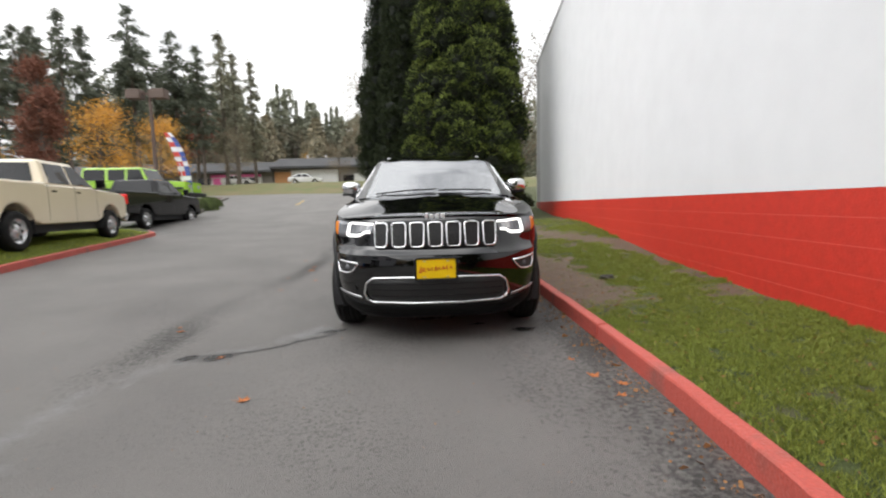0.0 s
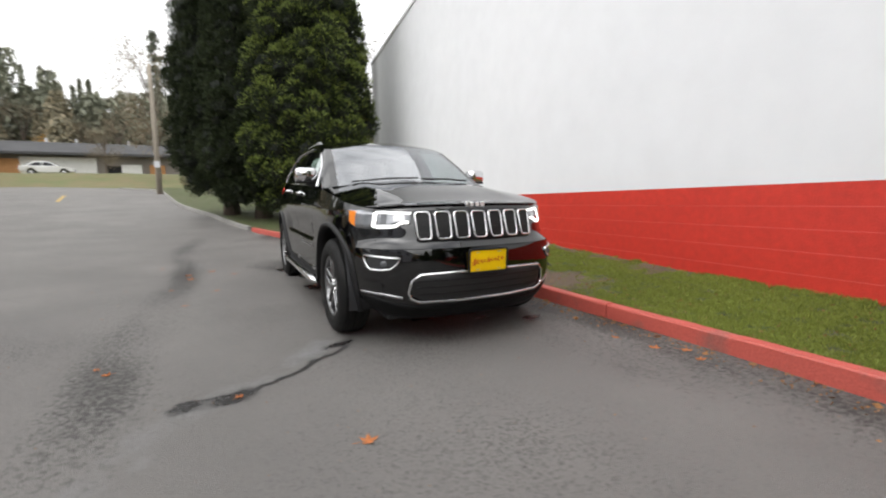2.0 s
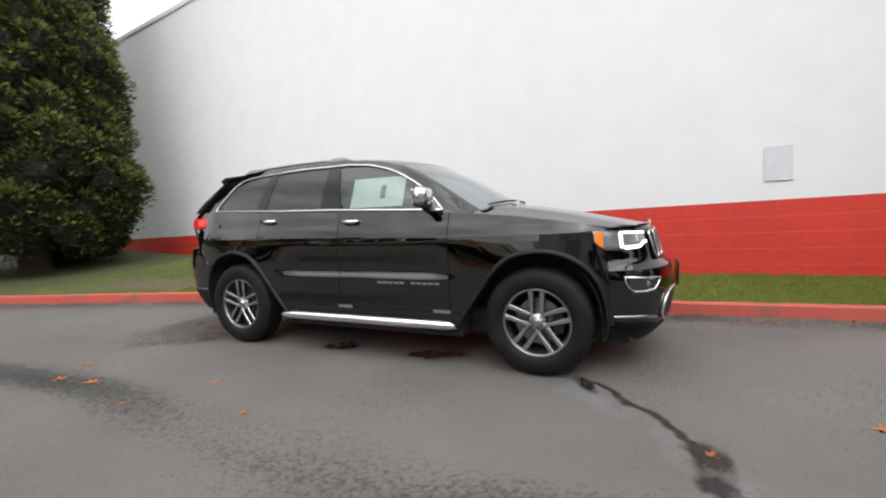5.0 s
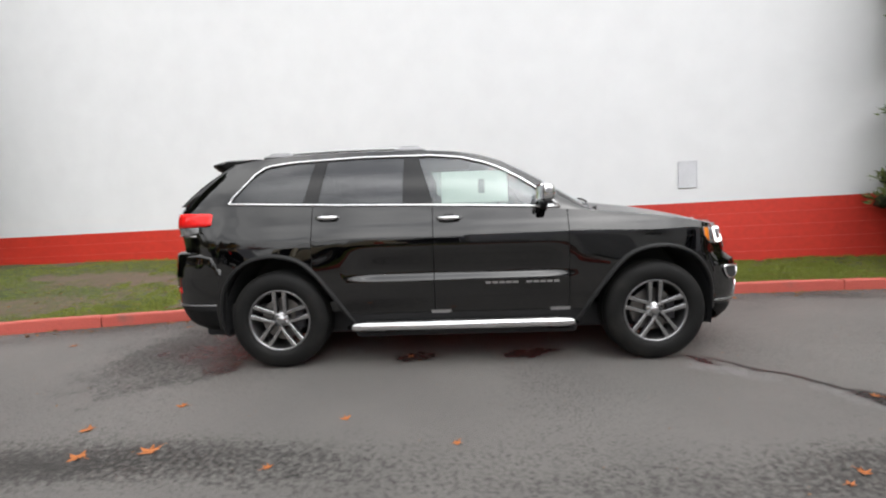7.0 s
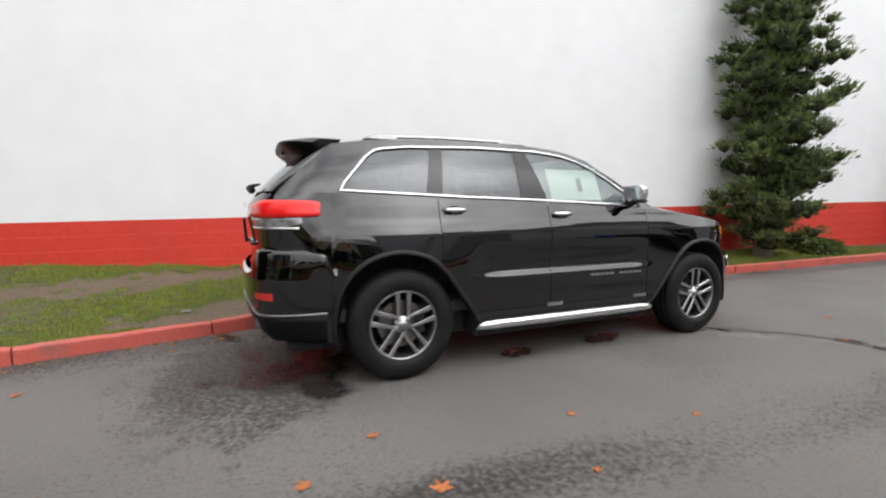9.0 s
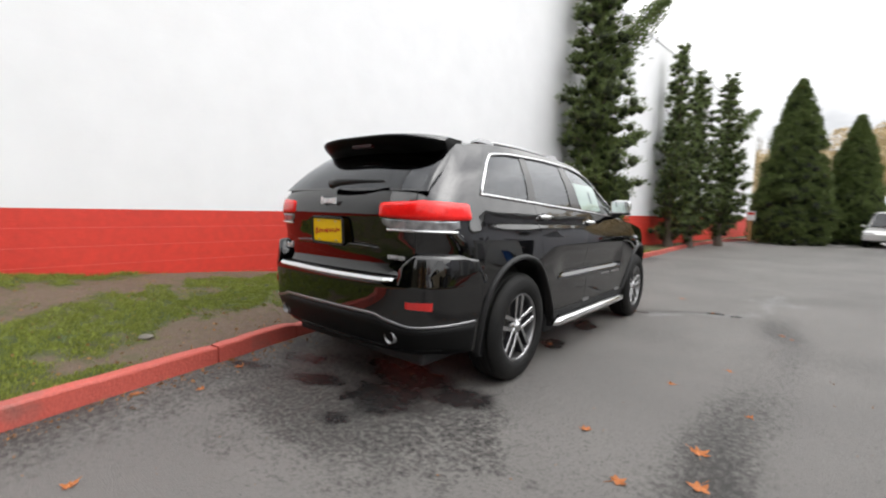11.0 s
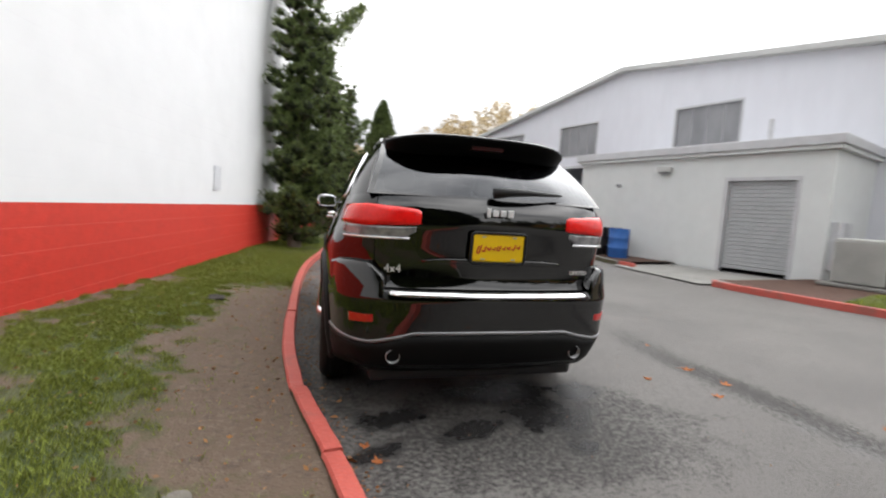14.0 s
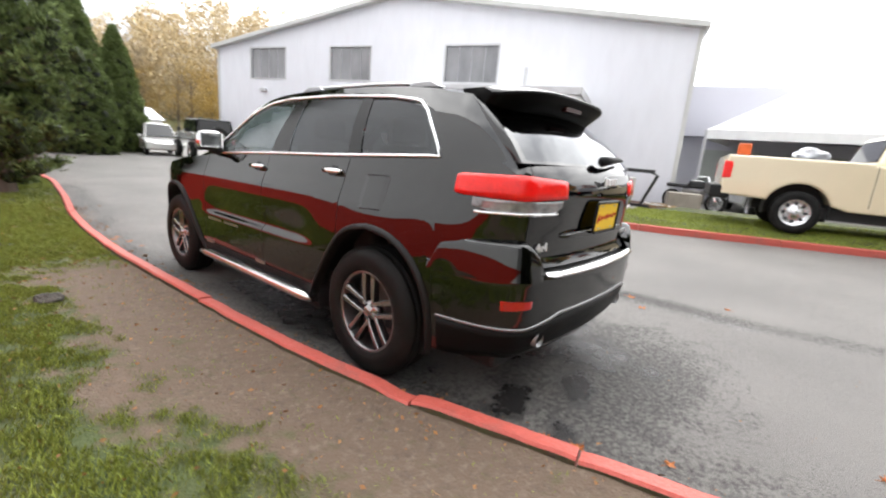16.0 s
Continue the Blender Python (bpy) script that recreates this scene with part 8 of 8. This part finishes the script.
for x, y, r, lab, stuff_, rough_ in ((1.40, 3.05, 0.055, "flat pale stone lying in the bare earth", M_STONE, 0.25), (2.09, -0.5, 0.085, "dark grey-brown rough rock half sunk in the lawn", M_ROCK, 0.55)):
    bm = bmesh.new()
    bmesh.ops.create_icosphere(bm, subdivisions=3, radius=r)
    for v in bm.verts:
        v.co *= 1 + rough_ * noise.noise(v.co * (0.45 / r * (1 if rough_ < 0.5 else 3.5)))
        v.co.z *= 0.35 + 0.3 * (rough_ - 0.25)
    ob = new("stone", mesh_of(bm, "stone", stuff_))
    ob.matrix_basis = Matrix.Translation((x, y, lawn_z(x, y) + 0.012))
    tagged(ob, lab, "stone")

# ---- street, bank, shops and woods beyond ----
M_BANK = mat("rough_bank_grass", (0.105, 0.120, 0.042), 0.9, dark=(0.17, 0.125, 0.065), scale=0.5, amount=0.8, fine=9, bump=0.8, bump_scale=6)
M_SHOPROOF = mat("grey_shop_roof", (0.065, 0.065, 0.068), 0.9, amount=0.5, scale=0.4)
M_SHOPWALL = mat("shop_wall", (0.20, 0.18, 0.16), 0.8, amount=0.5, scale=0.4)
M_SHOPWHITE = mat("white_shop_front", (0.62, 0.62, 0.60), 0.7, amount=0.3)
M_PINK = mat("pink_shop_front", (0.60, 0.10, 0.28), 0.6)
M_BRICKC = mat("orange_brown_shop_wall", (0.40, 0.20, 0.08), 0.8)


def bank_z(y):
    return lerp([(37.5, 2.35), (41, 2.8), (47, 4.1), (52, 4.5), (75, 5.2), (130, 6.5)], y)


bm = bmesh.new()
add_grid(bm, [[(x, y, bank_z(y) + 0.20 * noise.noise((x * 0.25, y * 0.25, 0)) - (0.5 if y < 38 else 0)) for x in np.linspace(-95, 60, 63)] for y in (37.4, 37.6, 39, 41, 43, 45, 47, 49, 52, 58, 66, 75, 95, 130)])
tagged(part("bank", bm, M_BANK, smooth=True), "rough grassy bank beyond the street", "grass bank", kind="structure")
bm = bmesh.new()
add_grid(bm, [[(x, y, z) for x in (-260, -150, -95)] for y, z in ((-120, 3), (-60, 3), (0, 3), (40, 5), (90, 9), (150, 10))])
tagged(part("hill_west", bm, M_BANK, smooth=True), "distant rough grass slope under woods", "hill", kind="structure")
bm = bmesh.new()
add_grid(bm, [[(x, y, -0.9 + max(0, (-y - 48)) * 0.16 + 0.3 * noise.noise((x * 0.1, y * 0.1, 0))) for x in np.linspace(-150, 90, 33)] for y in np.linspace(-150, -47, 14)])
tagged(part("hill_south", bm, M_BANK, smooth=True), "wooded slope rising beyond the drive's end", "hill", kind="structure")

# row of shops
shops = thing("shop_row", "long low row of shops with a grey roof beyond the bank", "shop building")
SZ = 5.3
for x0, x1, zt in ((-78, -29.5, 0.0), (-29.2, 12, 0.55)):
    part("wall", box(x0, x1, 76.0, 84, SZ - 1, SZ + 2.7 + zt), M_SHOPWALL, shops)
    bm = bmesh.new()
    vs = [bm.verts.new(p) for x in (x0 - 0.3, x1 + 0.3) for p in ((x, 74.6, SZ + 2.6 + zt), (x, 74.6, SZ + 2.95 + zt), (x, 80, SZ + 4.9 + zt), (x, 85.5, SZ + 2.7 + zt))]
    for f in ((0, 1, 2, 3), (7, 6, 5, 4), (0, 4, 5, 1), (1, 5, 6, 2), (2, 6, 7, 3), (3, 7, 4, 0)):
        bm.faces.new([vs[i] for i in f])
    bmesh.ops.recalc_face_normals(bm, faces=bm.faces[:])
    part("roof", bm, M_SHOPROOF, shops)
for x0, x1, m_, h in ((-29.0, -26.0, M_BRICKC, 2.6), (-26.0, -17.5, M_SHOPWHITE, 2.9), (-14.5, -12.0, M_SHOPWHITE, 2.0), (-11, -9, M_BRICKC, 2.0), (-40.5, -31.5, M_SHOPWHITE, 2.3), (-66, -58, M_SHOPWHITE, 2.2)):
    part("shop_front", box(x0, x1, 75.7, 75.99, SZ, SZ + h), m_, shops)
for i, x in enumerate((-40.4, -38.2, -36.0, -33.8)):
    part("shop_window", box(x + 0.25, x + 1.7, 75.55, 75.69, SZ + 0.3, SZ + 1.7), M_PINK if i % 2 == 0 else M_CARGLASS, shops)
for x in (-76, -72, -69, -56, -53, -50, -46.5, -43, -23.5, -16.5, -7, -3, 1, 5):
    part("shop_window", box(x, x + 2.0, 75.75, 75.98, SZ + 0.3, SZ + 1.8), M_CARGLASS, shops)
part("sign_board", box(-40.5, -31.5, 75.5, 75.69, SZ + 1.85, SZ + 2.35), M_PINK, shops, "pink shop sign board")
for x in (-37, -24, -20.5, -14):
    part("roof_vent", tube([(x, 80, SZ + 4.6), (x, 80, SZ + 6.0)], 0.18, 8), M_FRAME, shops)
for x, m_, lab in ((-52, M_SILVERC, "silver saloon parked before the shops"), (-44, M_BLACKC, "dark saloon parked before the shops"), (-31, M_WHITEC, "white saloon parked before the shops"), (-58, M_SILVERC, "grey estate parked before the shops")):
    make_saloon(Matrix.Translation((x, 62, bank_z(62) + 0.1)) @ pose(0, 0, 0, 0, 0, -84), m_, lab, lab.find("estate") > 0)

# street lamp, flag banner, lane mark
lamp = thing("street_lamp", "tall brown lamp post with two box heads", "street lamp", Matrix.Translation((-19.9, 26.5, 2.1)))
M_POST = mat("brown_post", (0.10, 0.065, 0.05), 0.6, amount=0.3)
part("post", tube([(0, 0, 0), (0, 0, 7.6)], [0.16, 0.11], 10), M_POST, lamp)
part("arm", box(-1.2, 1.2, -0.06, 0.06, 7.3, 7.42), M_POST, lamp)
for x in (-1.05, 0.65):
    part("lamp_head", box(x - 0.45, x + 0.55, -0.35, 0.35, 7.0, 7.65, bevel=0.05), M_POST, lamp)
pole = thing("utility_pole", "weathered pale wooden utility pole at the street's edge", "utility pole", Matrix.Translation((-5.2, 29.2, ground_z(-5.2, 29.2))))
part("shaft", tube([(0, 0, -0.3), (0.02, 0, 4.0), (0, 0, 8.2)], [0.17, 0.15, 0.11], 12), mat("weathered_pole_wood", (0.30, 0.26, 0.21), 0.85, scale=5, amount=0.6, bump=0.5, stretch=(1, 1, 0.1)), pole, smooth=True)
part("sign_plate", box(-0.16, 0.16, -0.20, -0.17, 1.7, 2.1, bevel=0.004), M_FRAME, pole)
fl = thing("flag_banner", "tall feather banner in red, white and blue stripes", "banner", Matrix.Translation((-14.2, 19.6, 1.6)))
part("pole", tube([(0, 0, 0), (-0.05, 0, 2.0), (-0.45, 0, 3.6), (-0.75, 0, 3.95)], [0.03, 0.025, 0.02, 0.012], 8), M_FRAME, fl)
M_FW, M_FR, M_FB = mat("banner_white", (0.7, 0.7, 0.72), 0.7), mat("banner_red", (0.55, 0.06, 0.05), 0.7), mat("banner_blue", (0.05, 0.09, 0.32), 0.7)
for i in range(13):
    u0, u1 = i / 13, (i + 1) / 13 - 0.004
    lx = lambda u: -0.10 - 0.75 * u ** 2.2
    rx = lambda u: 0.52 - 0.25 * u - 0.75 * u ** 4
    z_ = lambda u: 0.45 + 3.5 * u
    for c0, c1, mm in ((0.0, 0.55, M_FR if i % 2 == 0 else M_FW), (0.55, 1.0, M_FB if i > 1 and i % 3 else M_FW)):
        bm = bmesh.new()
        xa = [lx(u0) + (rx(u0) - lx(u0)) * c0, lx(u0) + (rx(u0) - lx(u0)) * c1, lx(u1) + (rx(u1) - lx(u1)) * c1, lx(u1) + (rx(u1) - lx(u1)) * c0]
        za = [z_(u0), z_(u0), z_(u1), z_(u1)]
        a = [bm.verts.new((x, -0.006 + 0.04 * math.sin(6 * u0), z)) for x, z in zip(xa, za)]
        b = [bm.verts.new((x, 0.006 + 0.04 * math.sin(6 * u0), z)) for x, z in zip(xa, za)]
        bm.faces.new(a)
        bm.faces.new(list(reversed(b)))
        for k in range(4):
            bm.faces.new((a[k], b[k], b[(k + 1) % 4], a[(k + 1) % 4]))
        part("cloth_panel", bm, mm, fl)
M_LANE = mat("worn_yellow_paint", (0.55, 0.36, 0.08), 0.7, dark=(0.2, 0.17, 0.1), scale=5, amount=0.7)
bm = bmesh.new()
add_grid(bm, [[(-8.8 - (y - 22.9) * 0.18 + dx, y, ground_z(-9, y) + 0.012) for dx in (-0.07, 0.07)] for y in np.linspace(22.0, 26.5, 12)])
for v in bm.verts:
    v.co.z = ground_z(v.co.x, v.co.y) + 0.015
tagged(part("lane_mark", bm, M_LANE), "worn yellow painted lane mark on the drive", "road marking", kind="structure")

# woods
def far_conifer(name, h, rad, seed, material, bare):
    rng = np.random.default_rng(seed)
    t = thing(name, "tall dark fir in the distant woods", "tree", group="distant woods")
    part("trunk", tube([(0, 0, 0), (0, 0, h * 0.5), (0, 0, h * 0.98)], [0.35, 0.22, 0.03], 6), M_GREYBARK, t)
    C, D = [], []
    u = bare
    lean = rng.random() * 6.28
    while u < 1.0:
        n = rng.integers(3, 6)
        for k in range(n):
            a = rng.random() * 6.28
            if rng.random() < 0.16:
                continue
            side = 1 + 0.30 * math.cos(a - lean)
            L = rad * side * min(1.0, 1.9 * (1 - u)) ** 0.8 * rng.uniform(0.30, 1.15) * (0.55 + 0.45 * smooth01(u, bare, bare + 0.25)) + 0.25
            m = int(16 + 20 * L)
            s = rng.random(m) ** 0.65
            rise = 0.10 * L * s - 0.32 * L * s ** 2
            p = np.stack([L * s * math.cos(a), L * s * math.sin(a), h * u + rise], 1) + rng.normal(size=(m, 3)) * np.array([0.24, 0.24, 0.20])
            C.append(p)
            D.append(np.array([math.cos(a), math.sin(a), -0.45]) + rng.normal(size=(m, 3)) * 0.5)
        u += rng.uniform(0.5, 1.5) * 0.60 / h
    C, D = np.concatenate(C), np.concatenate(D)
    n = len(C)
    cards("crown", C, D, rng.uniform(0.6, 1.5, n) * 0.60, rng.uniform(0.5, 1.3, n) * 0.20, material, t, seed=seed)
    return t


def far_broadleaf(name, h, rad, seed, material, label, slim=1.0, n=2600, leaf=0.34):
    rng = np.random.default_rng(seed)
    t = thing(name, label, "tree", group="autumn trees")
    bm = tube([(0, 0, 0), (0.1, 0, h * 0.35), (0, 0.1, h * 0.8)], [0.22, 0.15, 0.03], 7)
    C = []
    for k in range(26):
        a = rng.random() * 6.28
        u = rng.uniform(0.28, 0.98)
        r = rad * slim * math.sqrt(max(0.05, 1 - ((u - 0.55) / 0.5) ** 2)) * rng.uniform(0.35, 1.0)
        tip = np.array([r * math.cos(a), r * math.sin(a), h * u])
        add_tube(bm, [(0, 0, h * u * 0.62), tip * np.array([0.5, 0.5, 0.86]), tip], [0.06, 0.035, 0.01], 4, False)
        m = n // 26
        C.append(tip + rng.normal(size=(m, 3)) * rad * 0.24)
    C = np.concatenate(C)
    part("trunk", bm, M_GREYBARK, t)
    k = len(C)
    cards("crown", C, rng.normal(size=(k, 3)), rng.uniform(0.6, 1.3, k) * leaf, rng.uniform(0.5, 1.0, k) * leaf * 0.6, material, t, seed=seed)
    return t


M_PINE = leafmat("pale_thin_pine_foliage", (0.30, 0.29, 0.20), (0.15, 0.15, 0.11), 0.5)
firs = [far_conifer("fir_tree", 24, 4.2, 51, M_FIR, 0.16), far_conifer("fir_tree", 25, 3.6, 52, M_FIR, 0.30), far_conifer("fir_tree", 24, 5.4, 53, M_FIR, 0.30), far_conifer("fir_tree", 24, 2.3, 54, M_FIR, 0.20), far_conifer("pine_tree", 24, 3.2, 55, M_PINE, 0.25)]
brown = [far_broadleaf("bare_tree", 16, 4.2, 61, M_BROWNTREE, "bare brown broadleaf tree in the distant woods", n=4200, leaf=0.26), far_broadleaf("bare_tree", 13, 3.6, 62, M_BROWNTREE, "bare brown broadleaf tree in the distant woods", n=3600, leaf=0.26)]
orange = far_broadleaf("maple_tree", 8.5, 3.0, 63, M_AUTUMN, "orange autumn maple near the shops", n=4200, leaf=0.24)
russet = far_broadleaf("copper_tree", 11.5, 1.45, 64, M_RUSSET, "upright copper-brown leaved tree behind the trucks", 0.72, n=9500, leaf=0.22)
redmaple = far_broadleaf("red_maple_tree", 8, 2.6, 65, M_REDLEAF, "red-leaved maple near the street", n=3600, leaf=0.22)
yellow = far_broadleaf("yellow_tree", 9, 3.0, 66, M_YELLOWTREE, "yellow autumn tree on the far slope", n=3800, leaf=0.24)
rw = random.Random(8)
used = set()


def plant(kind, x, y, z, s=1.0):
    m = Matrix.Translation((x, y, z)) @ pose(0, 0, 0, 0, 0, rw.uniform(0, 360)) @ Matrix.Scale(s, 4)
    if kind not in used:
        used.add(kind)
        kind.matrix_basis = m
    else:
        o = copy_thing(kind, m)
        o.scale = (s, s, s)


# firs behind the trucks and lamp, tallest to the west
for x, y, i, s in ((-40.1, 36.2, 0, 0.69), (-41.5, 40.4, 2, 0.73), (-46.7, 49.1, 0, 0.77), (-36.3, 39.5, 1, 0.74), (-39.8, 47.0, 3, 0.77), (-32.8, 44.5, 2, 0.84), (-31.4, 50.1, 2, 0.78), (-28.2, 49.5, 1, 0.67), (-29.3, 57.9, 4, 0.88),
                   (-27.1, 56.6, 4, 0.75), (-26.6, 61.2, 4, 0.76), (-44.0, 44.5, 1, 0.70), (-47.1, 59.0, 0, 0.66), (-52, 42, 0, 0.9), (-58, 44, 2, 0.95), (-64, 50, 0, 1.0), (-55, 58, 1, 0.9)):
    plant(firs[i], x, y, bank_z(y) - 0.3, s)


def thicket(name, x0, x1, y0, y1, base, top, n, material, label, seed, size=1.0, spires=0.35):
    """Distant woods too dense to count: uneven crowns side by side, in one mesh."""
    rng = np.random.default_rng(seed)
    m = int((x1 - x0) * (y1 - y0) / 9)
    C, D = [], []
    per = n // m
    for k in range(m):
        cx, cy = rng.uniform(x0, x1), rng.uniform(y0, y1)
        zb = base(cx, cy)
        h = top(cx) * rng.uniform(0.62, 1.05)
        spire = rng.random() < spires
        u = rng.random(per) ** 0.8
        r = (2.6 * (1 - u) + 0.05) * rng.uniform(0.7, 1.1) if spire else 2.3 * np.sqrt(np.clip(1 - (u * 1.7 - 0.75) ** 2, 0.04, 1))
        a = rng.random(per) * 6.28
        q = np.sqrt(rng.random(per))
        C.append(np.stack([cx + r * q * np.cos(a), cy + r * q * np.sin(a), zb + h * u], 1))
        D.append(rng.normal(size=(per, 3)) + np.array([0, 0, 0.4]))
    C, D = np.concatenate(C), np.concatenate(D)
    k = len(C)
    ob = cards(name, C, D, rng.uniform(0.6, 1.4, k) * size, rng.uniform(0.4, 1.0, k) * size * 0.7, material, None, seed=seed)
    return tagged(ob, label, "woods", kind="stuff")


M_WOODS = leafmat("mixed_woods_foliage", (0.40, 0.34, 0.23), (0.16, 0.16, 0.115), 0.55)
# green and gold woods are paled to carry the haze in their colour
M_WOODS_GREEN = leafmat("hazed_green_woods_foliage", (0.30, 0.305, 0.225), (0.155, 0.168, 0.125), 0.45)
M_WOODS_GOLD = leafmat("hazed_golden_woods_foliage", (0.66, 0.52, 0.30), (0.46, 0.39, 0.27), 0.5)
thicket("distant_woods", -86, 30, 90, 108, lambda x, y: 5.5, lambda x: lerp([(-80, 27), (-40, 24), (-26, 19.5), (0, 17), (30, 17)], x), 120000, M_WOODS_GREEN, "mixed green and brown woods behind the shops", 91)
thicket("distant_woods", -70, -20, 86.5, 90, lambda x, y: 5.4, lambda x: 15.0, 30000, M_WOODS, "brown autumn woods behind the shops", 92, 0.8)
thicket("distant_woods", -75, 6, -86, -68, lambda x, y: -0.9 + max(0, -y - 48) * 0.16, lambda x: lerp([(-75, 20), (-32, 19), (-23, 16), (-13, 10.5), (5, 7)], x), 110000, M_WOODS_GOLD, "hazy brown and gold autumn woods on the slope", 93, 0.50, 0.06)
for i in range(30):
    x, y = -80 + 4.2 * i + rw.uniform(-1.5, 1.5), rw.uniform(92, 124)
    plant(firs[i % 3] if rw.random() < 0.6 else brown[i % 2], x, y, bank_z(y), rw.uniform(0.55, 0.8) if x < -30 else rw.uniform(0.42, 0.60))
for i in range(14):
    plant(brown[i % 2], -72 + 5.4 * i + rw.uniform(-2, 2), rw.uniform(86, 92), 5.4, rw.uniform(0.7, 0.95))
for x, y, s, up in ((-28.4, 32.9, 0.80, 1.3), (-24.6, 34.9, 0.66, 1.6), (-36.6, 29.0, 0.95, 0.0), (-26, 88, 0.8, 0.3)):
    plant(orange, x, y, bank_z(max(y, 37.5)) - 0.5 + up, s)
plant(russet, -28.6, 27.5, 1.8, 1.0)
plant(redmaple, -37.5, 22.0, 1.8, 1.1)
plant(redmaple, -34.5, 60, 6.0, 1.3)
for x, y, s in ((-24.5, 50, 0.55), (-11.5, 49, 0.40)):
    plant(brown[1], x, y, bank_z(y) - 0.2, s)
plant(firs[3], -12.4, 110, 5.5, 1.35)
plant(brown[1], 6.0, 24.0, 1.8, 0.75)
plant(brown[0], -6.6, 44.0, bank_z(44) - 0.2, 0.78)
# woods to the south, beyond the drive's end, and behind the workshop
for i in range(22):
    x, y = rw.uniform(-75, 5), rw.uniform(-100, -62)
    k = rw.random()
    z = -0.9 + max(0, -y - 48) * 0.16
    plant(firs[i % 3] if k < 0.08 else brown[i % 2] if k < 0.62 else yellow if k < 0.85 else orange, x, y, z - 0.2, rw.uniform(0.45, 0.62) if k < 0.22 else rw.uniform(0.55, 0.8))
for x, y in ((-21, -62), (-26, -68), (-31, -60), (-17, -70), (-36, -66), (-24, -58), (-29, -55)):
    plant(yellow, x, y, 1.2, rw.uniform(0.85, 1.1))
far_shed = thing("far_shed", "pale metal shed beyond the parked cars", "shed", Matrix.Translation((-10.2, -52, -0.9)))
part("wall", box(-3, 3, -4, 4, 0, 3.0), M_SHOPWHITE, far_shed)
bm = bmesh.new()
vs = [bm.verts.new(p) for x in (-3.2, 3.2) for p in ((x, -4.3, 3.01), (x, 0, 4.2), (x, 4.3, 3.01))]
for f in ((0, 1, 2), (5, 4, 3), (0, 3, 4, 1), (1, 4, 5, 2), (2, 5, 3, 0)):
    bm.faces.new([vs[i] for i in f])
bmesh.ops.recalc_face_normals(bm, faces=bm.faces[:])
part("roof", bm, M_SIDING, far_shed)
sign = thing("sign_post", "short wooden post with a small red and white sign", "sign", Matrix.Translation((-0.75, -22.2, ground_z(-0.7, -22) + 0.1)))
part("post", box(-0.06, 0.06, -0.06, 0.06, 0, 1.5), M_BRICKC, sign)
part("board", box(-0.18, 0.18, 0.061, 0.075, 1.05, 1.5), M_SHOPWHITE, sign)
part("red_bar", box(-0.14, 0.14, 0.076, 0.080, 1.32, 1.44), M_REDINK, sign)
kerb_run("kerb_drive_end", [(-0.9, -24.0), (-2.0, -26.2), (-5.4, -29.5), (-6.2, -31.5)], M_KERB, "red painted kerb at the drive's end")
